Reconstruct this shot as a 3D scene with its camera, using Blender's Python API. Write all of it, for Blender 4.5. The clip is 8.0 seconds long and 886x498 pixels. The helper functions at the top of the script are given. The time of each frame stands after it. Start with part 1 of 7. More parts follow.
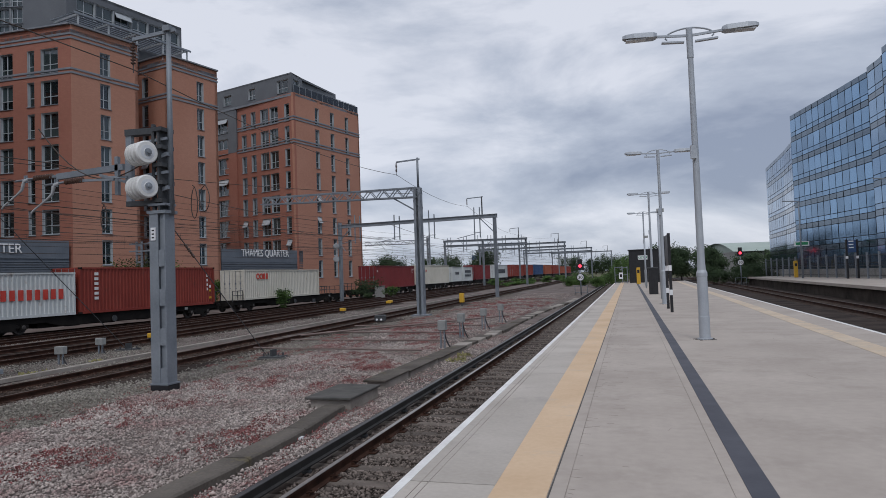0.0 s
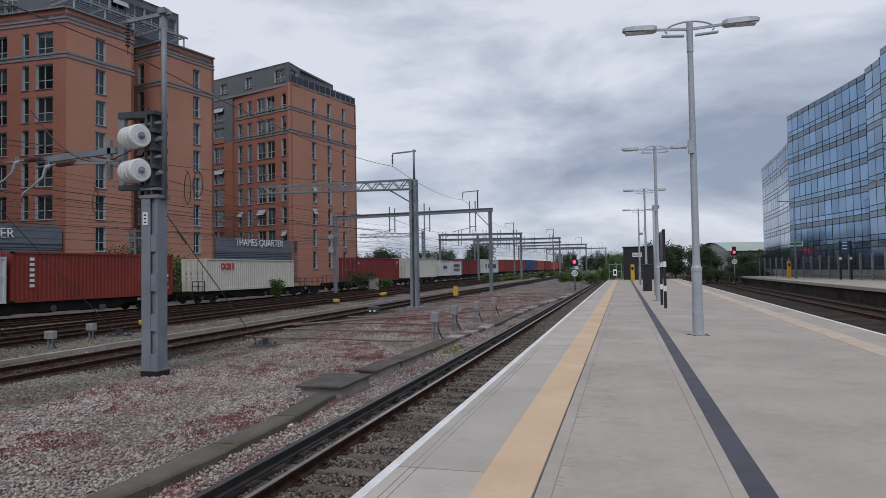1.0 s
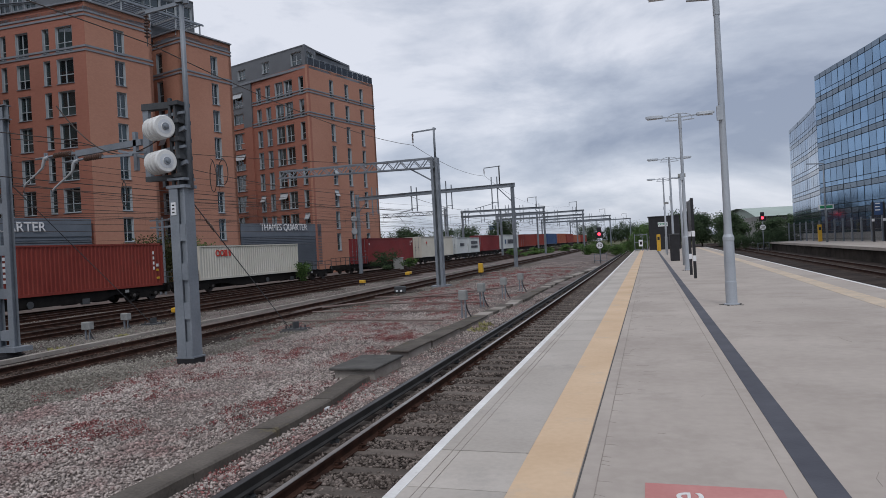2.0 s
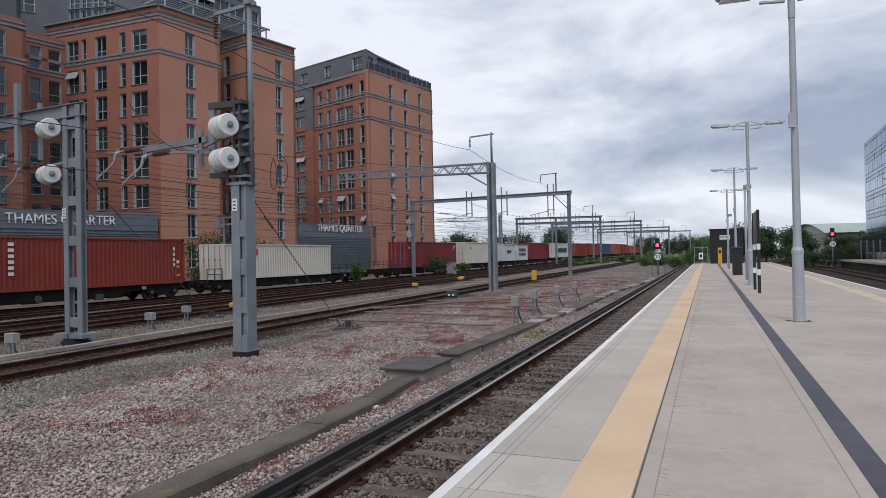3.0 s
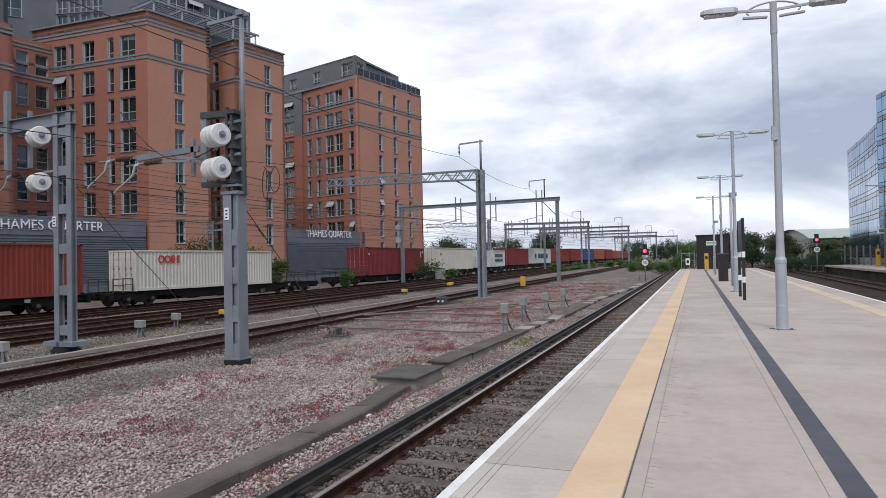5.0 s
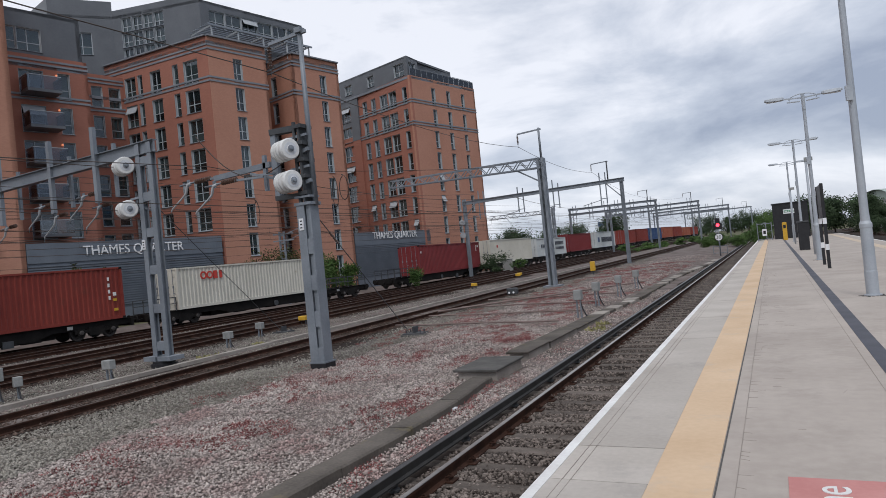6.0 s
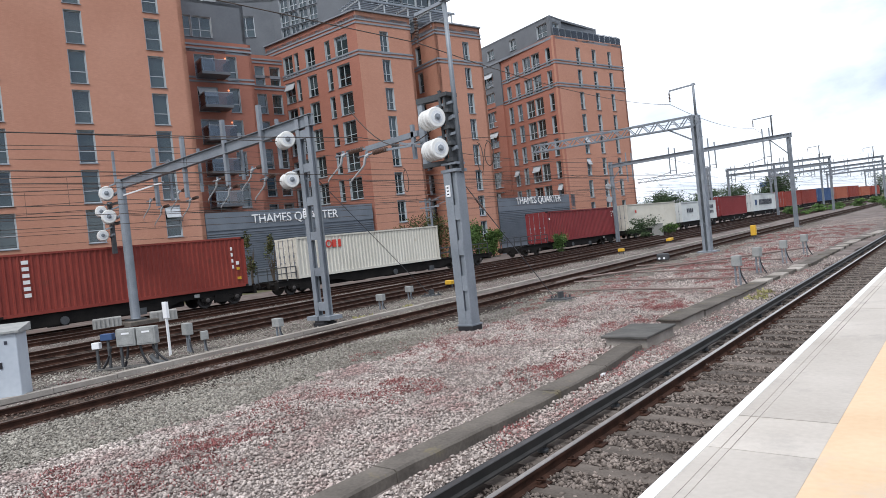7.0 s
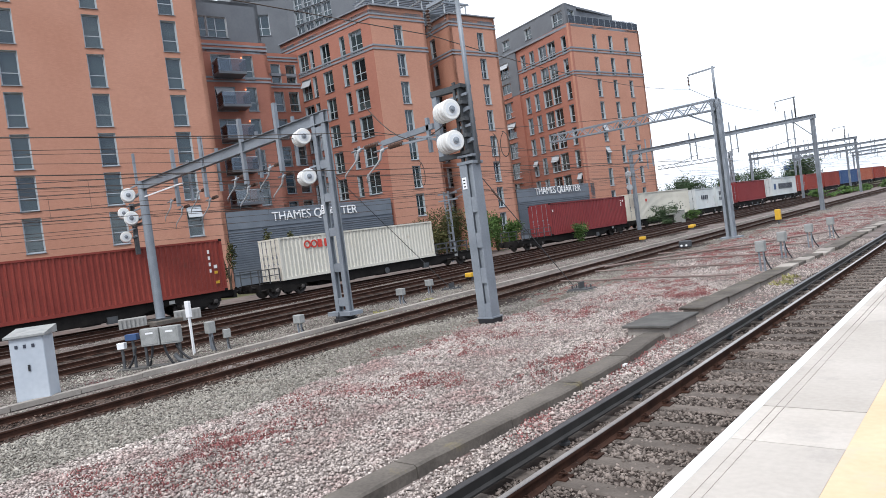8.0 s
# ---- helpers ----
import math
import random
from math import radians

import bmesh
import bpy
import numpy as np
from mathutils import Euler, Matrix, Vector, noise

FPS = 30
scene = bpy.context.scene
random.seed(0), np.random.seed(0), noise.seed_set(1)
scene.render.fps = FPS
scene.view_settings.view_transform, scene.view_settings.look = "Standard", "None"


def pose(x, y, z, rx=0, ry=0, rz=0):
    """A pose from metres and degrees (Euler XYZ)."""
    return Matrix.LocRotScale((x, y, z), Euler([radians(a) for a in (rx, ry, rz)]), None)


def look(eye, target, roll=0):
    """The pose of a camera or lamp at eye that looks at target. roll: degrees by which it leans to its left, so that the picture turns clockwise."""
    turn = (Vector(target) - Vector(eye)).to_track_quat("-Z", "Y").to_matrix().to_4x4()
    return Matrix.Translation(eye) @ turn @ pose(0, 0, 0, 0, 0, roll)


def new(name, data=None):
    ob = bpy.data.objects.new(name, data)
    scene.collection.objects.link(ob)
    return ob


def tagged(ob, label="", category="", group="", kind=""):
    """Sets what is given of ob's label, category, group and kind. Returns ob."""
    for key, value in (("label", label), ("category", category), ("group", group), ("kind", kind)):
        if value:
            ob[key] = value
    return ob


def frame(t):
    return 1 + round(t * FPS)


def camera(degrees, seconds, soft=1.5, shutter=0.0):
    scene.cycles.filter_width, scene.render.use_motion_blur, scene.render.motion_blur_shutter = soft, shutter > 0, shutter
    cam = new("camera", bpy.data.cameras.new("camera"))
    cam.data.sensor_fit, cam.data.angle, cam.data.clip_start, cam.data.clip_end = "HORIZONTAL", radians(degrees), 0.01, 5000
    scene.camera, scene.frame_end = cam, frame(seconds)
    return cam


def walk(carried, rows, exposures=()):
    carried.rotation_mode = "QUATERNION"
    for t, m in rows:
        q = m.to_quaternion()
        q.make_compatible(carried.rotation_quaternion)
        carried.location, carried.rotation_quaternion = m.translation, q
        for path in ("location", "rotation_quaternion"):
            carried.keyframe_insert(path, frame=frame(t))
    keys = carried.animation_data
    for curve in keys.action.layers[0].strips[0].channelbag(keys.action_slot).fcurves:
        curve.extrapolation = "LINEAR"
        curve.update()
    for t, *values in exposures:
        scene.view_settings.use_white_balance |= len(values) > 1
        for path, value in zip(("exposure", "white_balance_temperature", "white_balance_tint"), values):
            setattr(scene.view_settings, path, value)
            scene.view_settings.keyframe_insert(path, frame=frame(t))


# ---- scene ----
# Camera: held by hand on a station platform, panning to the left
cam = camera(68.27, 8.0, soft=0.4)
ROWS = [
    (0, 0.004, 0.003, 1.592, 15.80, 2.40, 2.05),
    (0.5, -0.023, 0.065, 1.575, 14.33, 2.13, 1.88),
    (1, -0.012, 0.098, 1.509, 15.37, 1.87, 0.94),
    (1.5, -0.081, 0.179, 1.528, 13.73, 2.00, -1.16),
    (1.7, -0.110, 0.110, 1.560, 15.90, 0.20, 2.30),
    (2.8, -0.121, 0.157, 1.539, 20.92, -0.42, 1.44),
    (3, -0.168, 0.197, 1.491, 22.07, 0.62, 1.14),
    (3.5, -0.179, 0.170, 1.493, 27.00, 0.36, 0.16),
    (4, -0.142, 0.071, 1.492, 29.81, 0.90, 0.99),
    (4.5, -0.154, 0.126, 1.503, 24.00, 0.79, 1.19),
    (4.7, -0.132, 0.080, 1.537, 21.62, 0.96, 0.33),
    (5.8, -0.178, -0.218, 1.652, 23.70, 0.83, 5.18),
    (6, -0.150, -0.293, 1.630, 26.76, 0.79, 5.70),
    (6.5, -0.142, -0.335, 1.651, 33.19, 0.21, 6.28),
    (7, -0.149, -0.413, 1.628, 39.48, -0.93, 6.03),
    (7.5, -0.147, -0.383, 1.626, 41.87, -1.50, 7.61),
    (8, -0.146, -0.318, 1.628, 41.33, -1.35, 7.52),
]


def held(x, y, z, yaw, pitch, lean):
    a, b = radians(yaw), radians(pitch)
    return look((x, y, z), (x - math.sin(a) * math.cos(b), y + math.cos(a) * math.cos(b), z + math.sin(b)), -lean)


EXPOSURES = [(0, -0.34, 6060, 12), (1.5, -0.34, 6060, 12), (3, -0.05, 6200, 12), (3.5, 0.03, 6220, 12), (4.5, 0.23, 6240, 12), (4.7, 0.23, 6240, 12), (5.8, -0.07, 6200, 11.5), (6.5, 0.24, 6200, 11), (7.0, 0.76, 6200, 10), (8, 0.98, 6190, 10)]
walk(cam, [(t, held(*r)) for t, *r in ROWS], EXPOSURES)

# ---- light: a bright overcast sky with a veiled sun ----
world = bpy.data.worlds.new("overcast_sky")
scene.world = world
world.use_nodes = True
wn, wl = world.node_tree.nodes, world.node_tree.links
wn.clear()
w_out = wn.new("ShaderNodeOutputWorld")
w_bg = wn.new("ShaderNodeBackground")
w_co = wn.new("ShaderNodeTexCoord")
w_map = wn.new("ShaderNodeMapping")
w_map.inputs["Scale"].default_value = (1.0, 1.0, 3.0)
w_map.inputs["Location"].default_value = (0.35, 0.1, 0.2)
w_n1 = wn.new("ShaderNodeTexNoise")
w_n1.inputs["Scale"].default_value = 2.3
w_n1.inputs["Detail"].default_value = 7
w_n1.inputs["Roughness"].default_value = 0.57
w_n1.inputs["Distortion"].default_value = 0.25
w_ramp = wn.new("ShaderNodeValToRGB")
w_ramp.color_ramp.elements[0].position, w_ramp.color_ramp.elements[0].color = 0.34, (0.40, 0.445, 0.54, 1)
w_ramp.color_ramp.elements[1].position, w_ramp.color_ramp.elements[1].color = 0.62, (1.0, 1.005, 1.03, 1)
e = w_ramp.color_ramp.elements.new(0.49)
e.color = (0.66, 0.70, 0.77, 1)
w_sky = wn.new("ShaderNodeTexSky")
w_sky.sky_type, w_sky.sun_disc = "NISHITA", False
w_sky.sun_elevation, w_sky.sun_rotation = radians(48), radians(160)
w_mix = wn.new("ShaderNodeMix")
w_mix.data_type, w_mix.blend_type = "RGBA", "ADD"
w_mix.inputs["Factor"].default_value = 0.012
wl.new(w_co.outputs["Generated"], w_map.inputs["Vector"])
wl.new(w_map.outputs["Vector"], w_n1.inputs["Vector"])
# the cloud thins towards the west
w_sep = wn.new("ShaderNodeSeparateXYZ")
w_thin = wn.new("ShaderNodeMath")
w_thin.operation = "MULTIPLY_ADD"
w_thin.inputs[1].default_value = -0.14
wl.new(w_co.outputs["Generated"], w_sep.inputs["Vector"])
wl.new(w_sep.outputs["X"], w_thin.inputs[0])
wl.new(w_n1.outputs["Fac"], w_thin.inputs[2])
# a darker belt of cloud lies low over the horizon, above it the cover is brighter
w_belt = wn.new("ShaderNodeValToRGB")
w_belt.color_ramp.interpolation = "EASE"
for p_, v_ in ((0.0, 0.46), (0.06, 0.43), (0.15, 0.37), (0.27, 0.52), (0.42, 0.61), (1.0, 0.64)):
    e = w_belt.color_ramp.elements[0] if p_ == 0 else w_belt.color_ramp.elements[1] if p_ == 1 else w_belt.color_ramp.elements.new(p_)
    e.color = (v_, v_, v_, 1)
w_sum = wn.new("ShaderNodeMath")
w_sum.operation = "MULTIPLY_ADD"
w_sum.inputs[1].default_value = 0.62
w_low = wn.new("ShaderNodeMath")
w_low.operation = "SUBTRACT"
w_low.inputs[1].default_value = 0.31
wl.new(w_sep.outputs["Z"], w_belt.inputs["Fac"])
wl.new(w_belt.outputs["Color"], w_sum.inputs[0])
wl.new(w_thin.outputs["Value"], w_sum.inputs[2])
wl.new(w_sum.outputs["Value"], w_low.inputs[0])
wl.new(w_low.outputs["Value"], w_ramp.inputs["Fac"])
wl.new(w_ramp.outputs["Color"], w_mix.inputs["A"])
wl.new(w_sky.outputs["Color"], w_mix.inputs["B"])
wl.new(w_mix.outputs["Result"], w_bg.inputs["Color"])
w_bg.inputs["Strength"].default_value = 0.88
wl.new(w_bg.outputs["Background"], w_out.inputs["Surface"])

sun = new("sun", bpy.data.lights.new("sun", "SUN"))
sun.data.energy, sun.data.angle, sun.data.color = 1.05, radians(14), (1.0, 0.97, 0.92)
sun.matrix_basis = look((20, -30, 60), (0, 20, 0))


# ---- materials ----
def surf(name, c1, c2, rough=0.7, metal=0.0, scale=3.0, fine=40.0, bump=0.15, spots=None, random_amount=0.0, island=False, spec=0.4):
    """A surface of two tones with grain, fine relief and, where given, stains of a third tone."""
    m = bpy.data.materials.new(name)
    m.use_nodes = True
    n, k = m.node_tree.nodes, m.node_tree.links
    b = n["Principled BSDF"]
    b.inputs["Metallic"].default_value = metal
    b.inputs["Specular IOR Level"].default_value = spec
    co = n.new("ShaderNodeTexCoord")
    big, small = n.new("ShaderNodeTexNoise"), n.new("ShaderNodeTexNoise")
    big.inputs["Scale"].default_value, big.inputs["Detail"].default_value = scale, 5
    small.inputs["Scale"].default_value, small.inputs["Detail"].default_value = fine, 4
    for q in (big, small):
        k.new(co.outputs["Object"], q.inputs["Vector"])
    add = n.new("ShaderNodeMath")
    add.operation = "MULTIPLY_ADD"
    k.new(small.outputs["Fac"], add.inputs[0])
    add.inputs[1].default_value = 0.45
    k.new(big.outputs["Fac"], add.inputs[2])
    ramp = n.new("ShaderNodeValToRGB")
    ramp.color_ramp.elements[0].position, ramp.color_ramp.elements[1].position = 0.48, 0.95
    ramp.color_ramp.elements[0].color, ramp.color_ramp.elements[1].color = (*c1, 1), (*c2, 1)
    k.new(add.outputs[0], ramp.inputs["Fac"])
    col = ramp.outputs["Color"]
    if spots:
        third = n.new("ShaderNodeTexNoise")
        third.inputs["Scale"].default_value, third.inputs["Detail"].default_value = scale * 1.9, 8
        third.inputs["Roughness"].default_value = 0.7
        shift = n.new("ShaderNodeMapping")
        shift.inputs["Location"].default_value = (3.1, 7.7, 1.3)
        k.new(co.outputs["Object"], shift.inputs["Vector"])
        k.new(shift.outputs["Vector"], third.inputs["Vector"])
        cut = n.new("ShaderNodeMapRange")
        cut.inputs["From Min"].default_value, cut.inputs["From Max"].default_value = spots[1], spots[1] + 0.12
        cut.inputs["To Max"].default_value = spots[2]
        k.new(third.outputs["Fac"], cut.inputs["Value"])
        mix = n.new("ShaderNodeMix")
        mix.data_type = "RGBA"
        mix.inputs["B"].default_value = (*spots[0], 1)
        k.new(cut.outputs["Result"], mix.inputs["Factor"])
        k.new(col, mix.inputs["A"])
        col = mix.outputs["Result"]
    if random_amount:
        hue = n.new("ShaderNodeHueSaturation")
        span = n.new("ShaderNodeMapRange")
        span.inputs["To Min"].default_value, span.inputs["To Max"].default_value = 1 - random_amount, 1 + random_amount
        if island:
            k.new(n.new("ShaderNodeNewGeometry").outputs["Random Per Island"], span.inputs["Value"])
        else:
            k.new(n.new("ShaderNodeObjectInfo").outputs["Random"], span.inputs["Value"])
        k.new(span.outputs["Result"], hue.inputs["Value"])
        k.new(col, hue.inputs["Color"])
        col = hue.outputs["Color"]
    k.new(col, b.inputs["Base Color"])
    rr = n.new("ShaderNodeMapRange")
    rr.inputs["To Min"].default_value, rr.inputs["To Max"].default_value = max(0.05, rough - 0.12), min(1, rough + 0.12)
    k.new(small.outputs["Fac"], rr.inputs["Value"])
    k.new(rr.outputs["Result"], b.inputs["Roughness"])
    if bump:
        bp = n.new("ShaderNodeBump")
        bp.inputs["Strength"].default_value, bp.inputs["Distance"].default_value = bump, 0.02
        k.new(add.outputs[0], bp.inputs["Height"])
        k.new(bp.outputs["Normal"], b.inputs["Normal"])
    return m


def brickwork(name, c1, c2, mortar):
    """Stretcher-bond brickwork with fine joints, for walls that stay far off."""
    m = surf(name, c1, c2, 0.88, scale=0.16, fine=3.0, bump=0.04, spots=(tuple(v * 0.9 for v in c1), 0.58, 0.3))
    n, k = m.node_tree.nodes, m.node_tree.links
    b = n["Principled BSDF"]
    col = b.inputs["Base Color"].links[0].from_socket
    co = n.new("ShaderNodeTexCoord")
    sep, com = n.new("ShaderNodeSeparateXYZ"), n.new("ShaderNodeCombineXYZ")
    s = n.new("ShaderNodeMath")
    k.new(co.outputs["Object"], sep.inputs[0])
    k.new(sep.outputs["X"], s.inputs[0])
    k.new(sep.outputs["Y"], s.inputs[1])
    k.new(s.outputs[0], com.inputs["X"])
    k.new(sep.outputs["Z"], com.inputs["Y"])
    br = n.new("ShaderNodeTexBrick")
    br.inputs["Scale"].default_value = 1.0
    br.inputs["Brick Width"].default_value, br.inputs["Row Height"].default_value, br.inputs["Mortar Size"].default_value = 0.225, 0.075, 0.006
    br.inputs["Color1"].default_value, br.inputs["Color2"].default_value = (0.955, 0.955, 0.955, 1), (1.035, 1.035, 1.035, 1)
    br.inputs["Mortar"].default_value = (*mortar, 1)
    k.new(com.outputs[0], br.inputs["Vector"])
    mul = n.new("ShaderNodeMix")
    mul.data_type, mul.blend_type = "RGBA", "MULTIPLY"
    mul.inputs["Factor"].default_value = 1.0
    k.new(col, mul.inputs["A"])
    k.new(br.outputs["Color"], mul.inputs["B"])
    k.new(mul.outputs["Result"], b.inputs["Base Color"])
    return m


def pane_glass(name, tint, ior=1.6, rough=0.02, veil=None):
    """Clear glass; veil is a diffuse tone mixed into it, by a share that differs from pane to pane."""
    m = bpy.data.materials.new(name)
    m.use_nodes = True
    n, k = m.node_tree.nodes, m.node_tree.links
    n.clear()
    out, mix = n.new("ShaderNodeOutputMaterial"), n.new("ShaderNodeMixShader")
    tr, gl, fr = n.new("ShaderNodeBsdfTransparent"), n.new("ShaderNodeBsdfGlossy"), n.new("ShaderNodeFresnel")
    tr.inputs["Color"].default_value = (*tint, 1)
    gl.inputs["Roughness"].default_value = rough
    gl.inputs["Color"].default_value = (0.9, 0.95, 1.0, 1)
    fr.inputs["IOR"].default_value = ior
    k.new(fr.outputs[0], mix.inputs[0])
    body = tr.outputs[0]
    if veil:
        veil_bsdf, half = n.new("ShaderNodeBsdfDiffuse"), n.new("ShaderNodeMixShader")
        span = n.new("ShaderNodeMapRange")
        span.inputs["To Min"].default_value, span.inputs["To Max"].default_value = 0.1, 0.95
        veil_bsdf.inputs["Color"].default_value = (*veil, 1)
        k.new(n.new("ShaderNodeObjectInfo").outputs["Random"], span.inputs["Value"])
        k.new(span.outputs["Result"], half.inputs[0])
        k.new(tr.outputs[0], half.inputs[1])
        k.new(veil_bsdf.outputs[0], half.inputs[2])
        body = half.outputs[0]
    k.new(body, mix.inputs[1])
    k.new(gl.outputs[0], mix.inputs[2])
    k.new(mix.outputs[0], out.inputs["Surface"])
    return m


def glow(name, color, strength):
    m = surf(name, color, color, 0.4, bump=0)
    b = m.node_tree.nodes["Principled BSDF"]
    b.inputs["Emission Color"].default_value, b.inputs["Emission Strength"].default_value = (*color, 1), strength
    return m


M_CONCRETE = surf("platform_concrete", (0.355, 0.312, 0.275), (0.46, 0.41, 0.364), 0.9, scale=0.55, fine=9, bump=0.15, spots=((0.30, 0.262, 0.23), 0.52, 0.4), spec=0.25)
M_COPING = surf("coping_slab", (0.385, 0.35, 0.31), (0.5, 0.46, 0.415), 0.85, scale=0.9, fine=22, bump=0.1, random_amount=0.06, spots=((0.33, 0.305, 0.28), 0.55, 0.5), spec=0.25)
M_TACTILE = surf("yellow_tactile_paint", (0.555, 0.395, 0.25), (0.66, 0.495, 0.335), 0.8, scale=0.9, fine=18, bump=0.1, spots=((0.52, 0.425, 0.33), 0.54, 0.6), spec=0.25)
M_TACTILE_WORN = surf("worn_yellow_paint", (0.50, 0.40, 0.29), (0.6, 0.5, 0.385), 0.8, scale=1.2, fine=18, bump=0.1, spots=((0.42, 0.375, 0.325), 0.5, 0.75), spec=0.25)
M_WHITELINE = surf("worn_white_paint", (0.62, 0.61, 0.59), (0.8, 0.8, 0.78), 0.7, scale=2.5, fine=30, bump=0.08, spots=((0.4, 0.39, 0.37), 0.62, 0.6))
M_DRAIN = surf("dark_drain_strip", (0.045, 0.047, 0.062), (0.085, 0.087, 0.105), 0.7, scale=2, fine=30, bump=0.15)
M_JOINT = surf("joint_filler", (0.06, 0.058, 0.055), (0.11, 0.105, 0.1), 0.9)
M_SAWCUT = surf("shallow_saw_cut", (0.2, 0.178, 0.158), (0.36, 0.32, 0.285), 0.9, scale=1.2, fine=20)
M_BALLAST = surf("ballast_bed", (0.085, 0.072, 0.065), (0.215, 0.183, 0.168), 0.95, scale=0.8, fine=22, bump=0.9, spots=((0.17, 0.095, 0.09), 0.52, 0.4), spec=0.1)
M_STONE = surf("crushed_granite", (0.3, 0.254, 0.23), (0.505, 0.443, 0.406), 0.9, scale=0.45, fine=30, bump=0.15, random_amount=0.42, island=True, spots=((0.32, 0.195, 0.183), 0.5, 0.6), spec=0.15)
M_STONE_GREY = surf("greenish_grey_ballast", (0.19, 0.174, 0.148), (0.33, 0.308, 0.268), 0.92, scale=0.5, fine=30, bump=0.15, random_amount=0.42, island=True, spots=((0.16, 0.128, 0.105), 0.55, 0.5), spec=0.15)
M_STONE_OLD = surf("brake_dusted_ballast", (0.1, 0.082, 0.071), (0.225, 0.188, 0.165), 0.95, scale=0.9, fine=30, bump=0.15, random_amount=0.55, island=True, spots=((0.26, 0.225, 0.2), 0.6, 0.5), spec=0.2)
M_SLEEPER = surf("weathered_sleeper", (0.075, 0.062, 0.053), (0.165, 0.14, 0.122), 0.95, scale=2.2, fine=30, bump=0.4, random_amount=0.22, spots=((0.055, 0.045, 0.04), 0.55, 0.6), spec=0.2)
# darker sleeper tone for the lines away from the platform edge
M_SLEEPER_OLD = surf("dark_sleeper", (0.032, 0.023, 0.019), (0.085, 0.062, 0.05), 0.95, scale=2.2, fine=30, bump=0.4, random_amount=0.25, spec=0.15)
M_STONE_RUST = surf("rust_dusted_ballast", (0.06, 0.042, 0.034), (0.15, 0.108, 0.088), 0.95, scale=0.9, fine=30, bump=0.15, random_amount=0.5, island=True, spec=0.15)
M_RAILSIDE = surf("rusted_rail_steel", (0.024, 0.013, 0.01), (0.07, 0.034, 0.023), 0.9, scale=3, fine=40, bump=0.2, spec=0.15)
M_DULLHEAD = surf("dull_rail_head", (0.06, 0.042, 0.035), (0.13, 0.1, 0.086), 0.6, metal=0.3, scale=3, fine=40, bump=0.05, spec=0.3)
M_TRACKBED = surf("oily_track_bed", (0.016, 0.012, 0.01), (0.062, 0.048, 0.041), 0.95, scale=0.7, fine=14, bump=0.9, spec=0.1)
M_RAILTOP = surf("polished_rail_head", (0.27, 0.25, 0.235), (0.4, 0.375, 0.355), 0.34, metal=0.85, scale=4, fine=60, bump=0.03)
M_THIRD = surf("blackened_conductor_rail", (0.012, 0.0115, 0.0115), (0.03, 0.028, 0.027), 0.75, scale=3, fine=40, bump=0.1)
M_TROUGH = surf("old_concrete_trough", (0.06, 0.053, 0.046), (0.15, 0.132, 0.115), 0.95, scale=1.1, fine=22, bump=0.5, spots=((0.2, 0.165, 0.08), 0.56, 0.5), random_amount=0.1, spec=0.2)
M_PALETROUGH = surf("pale_concrete_trough", (0.24, 0.215, 0.19), (0.36, 0.33, 0.295), 0.9, scale=1.5, fine=20, bump=0.25, random_amount=0.1, spots=((0.17, 0.145, 0.12), 0.58, 0.5), spec=0.2)
M_GALV = surf("galvanised_steel", (0.18, 0.2, 0.225), (0.275, 0.3, 0.33), 0.55, metal=0.3, scale=1.2, fine=18, bump=0.05, random_amount=0.08)
M_GALVDARK = surf("dull_steel", (0.045, 0.048, 0.052), (0.10, 0.105, 0.11), 0.65, metal=0.3, scale=2, fine=25, bump=0.08)
M_LAMPPOST = surf("grey_painted_post", (0.34, 0.37, 0.41), (0.45, 0.48, 0.51), 0.5, metal=0.15, scale=1.5, fine=30, bump=0.04)
M_PORCELAIN = surf("white_moulded_drum", (0.62, 0.62, 0.60), (0.76, 0.76, 0.74), 0.4, scale=3, fine=20, bump=0.03, spots=((0.42, 0.40, 0.37), 0.58, 0.5))
M_INSUL = surf("brown_glazed_insulator", (0.07, 0.04, 0.03), (0.13, 0.08, 0.06), 0.25)
M_INSUL_GREY = surf("grey_polymer_insulator", (0.25, 0.26, 0.27), (0.36, 0.37, 0.38), 0.5)
M_ARM = surf("pale_cast_arm", (0.36, 0.37, 0.38), (0.47, 0.48, 0.49), 0.5, scale=4, bump=0.04)
M_WIRE = surf("weathered_copper_wire", (0.05, 0.04, 0.035), (0.10, 0.08, 0.07), 0.6, metal=0.5)
M_BRICK = brickwork("orange_red_brick", (0.405, 0.195, 0.132), (0.475, 0.246, 0.173), (0.92, 0.91, 0.89))
# darker copy of the brick: the shade of side and recessed walls in its colour
M_BRICK_SHADED = brickwork("shaded_brick", (0.315, 0.128, 0.09), (0.375, 0.163, 0.116), (0.92, 0.91, 0.89))
M_BAND = surf("grey_string_course", (0.17, 0.185, 0.21), (0.24, 0.255, 0.28), 0.7, scale=1, fine=10, bump=0.05)
M_CLAD = surf("dark_grey_cladding", (0.1, 0.108, 0.12), (0.132, 0.141, 0.155), 0.45, scale=0.6, fine=6, bump=0.03)
M_LOUVRE = surf("blue_grey_louvre", (0.11, 0.128, 0.155), (0.15, 0.172, 0.2), 0.5, scale=0.8, fine=8, bump=0.03)
M_FRAME = surf("grey_window_frame", (0.36, 0.385, 0.405), (0.45, 0.475, 0.495), 0.5, scale=2, bump=0.02)
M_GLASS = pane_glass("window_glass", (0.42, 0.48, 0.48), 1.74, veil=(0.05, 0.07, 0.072))
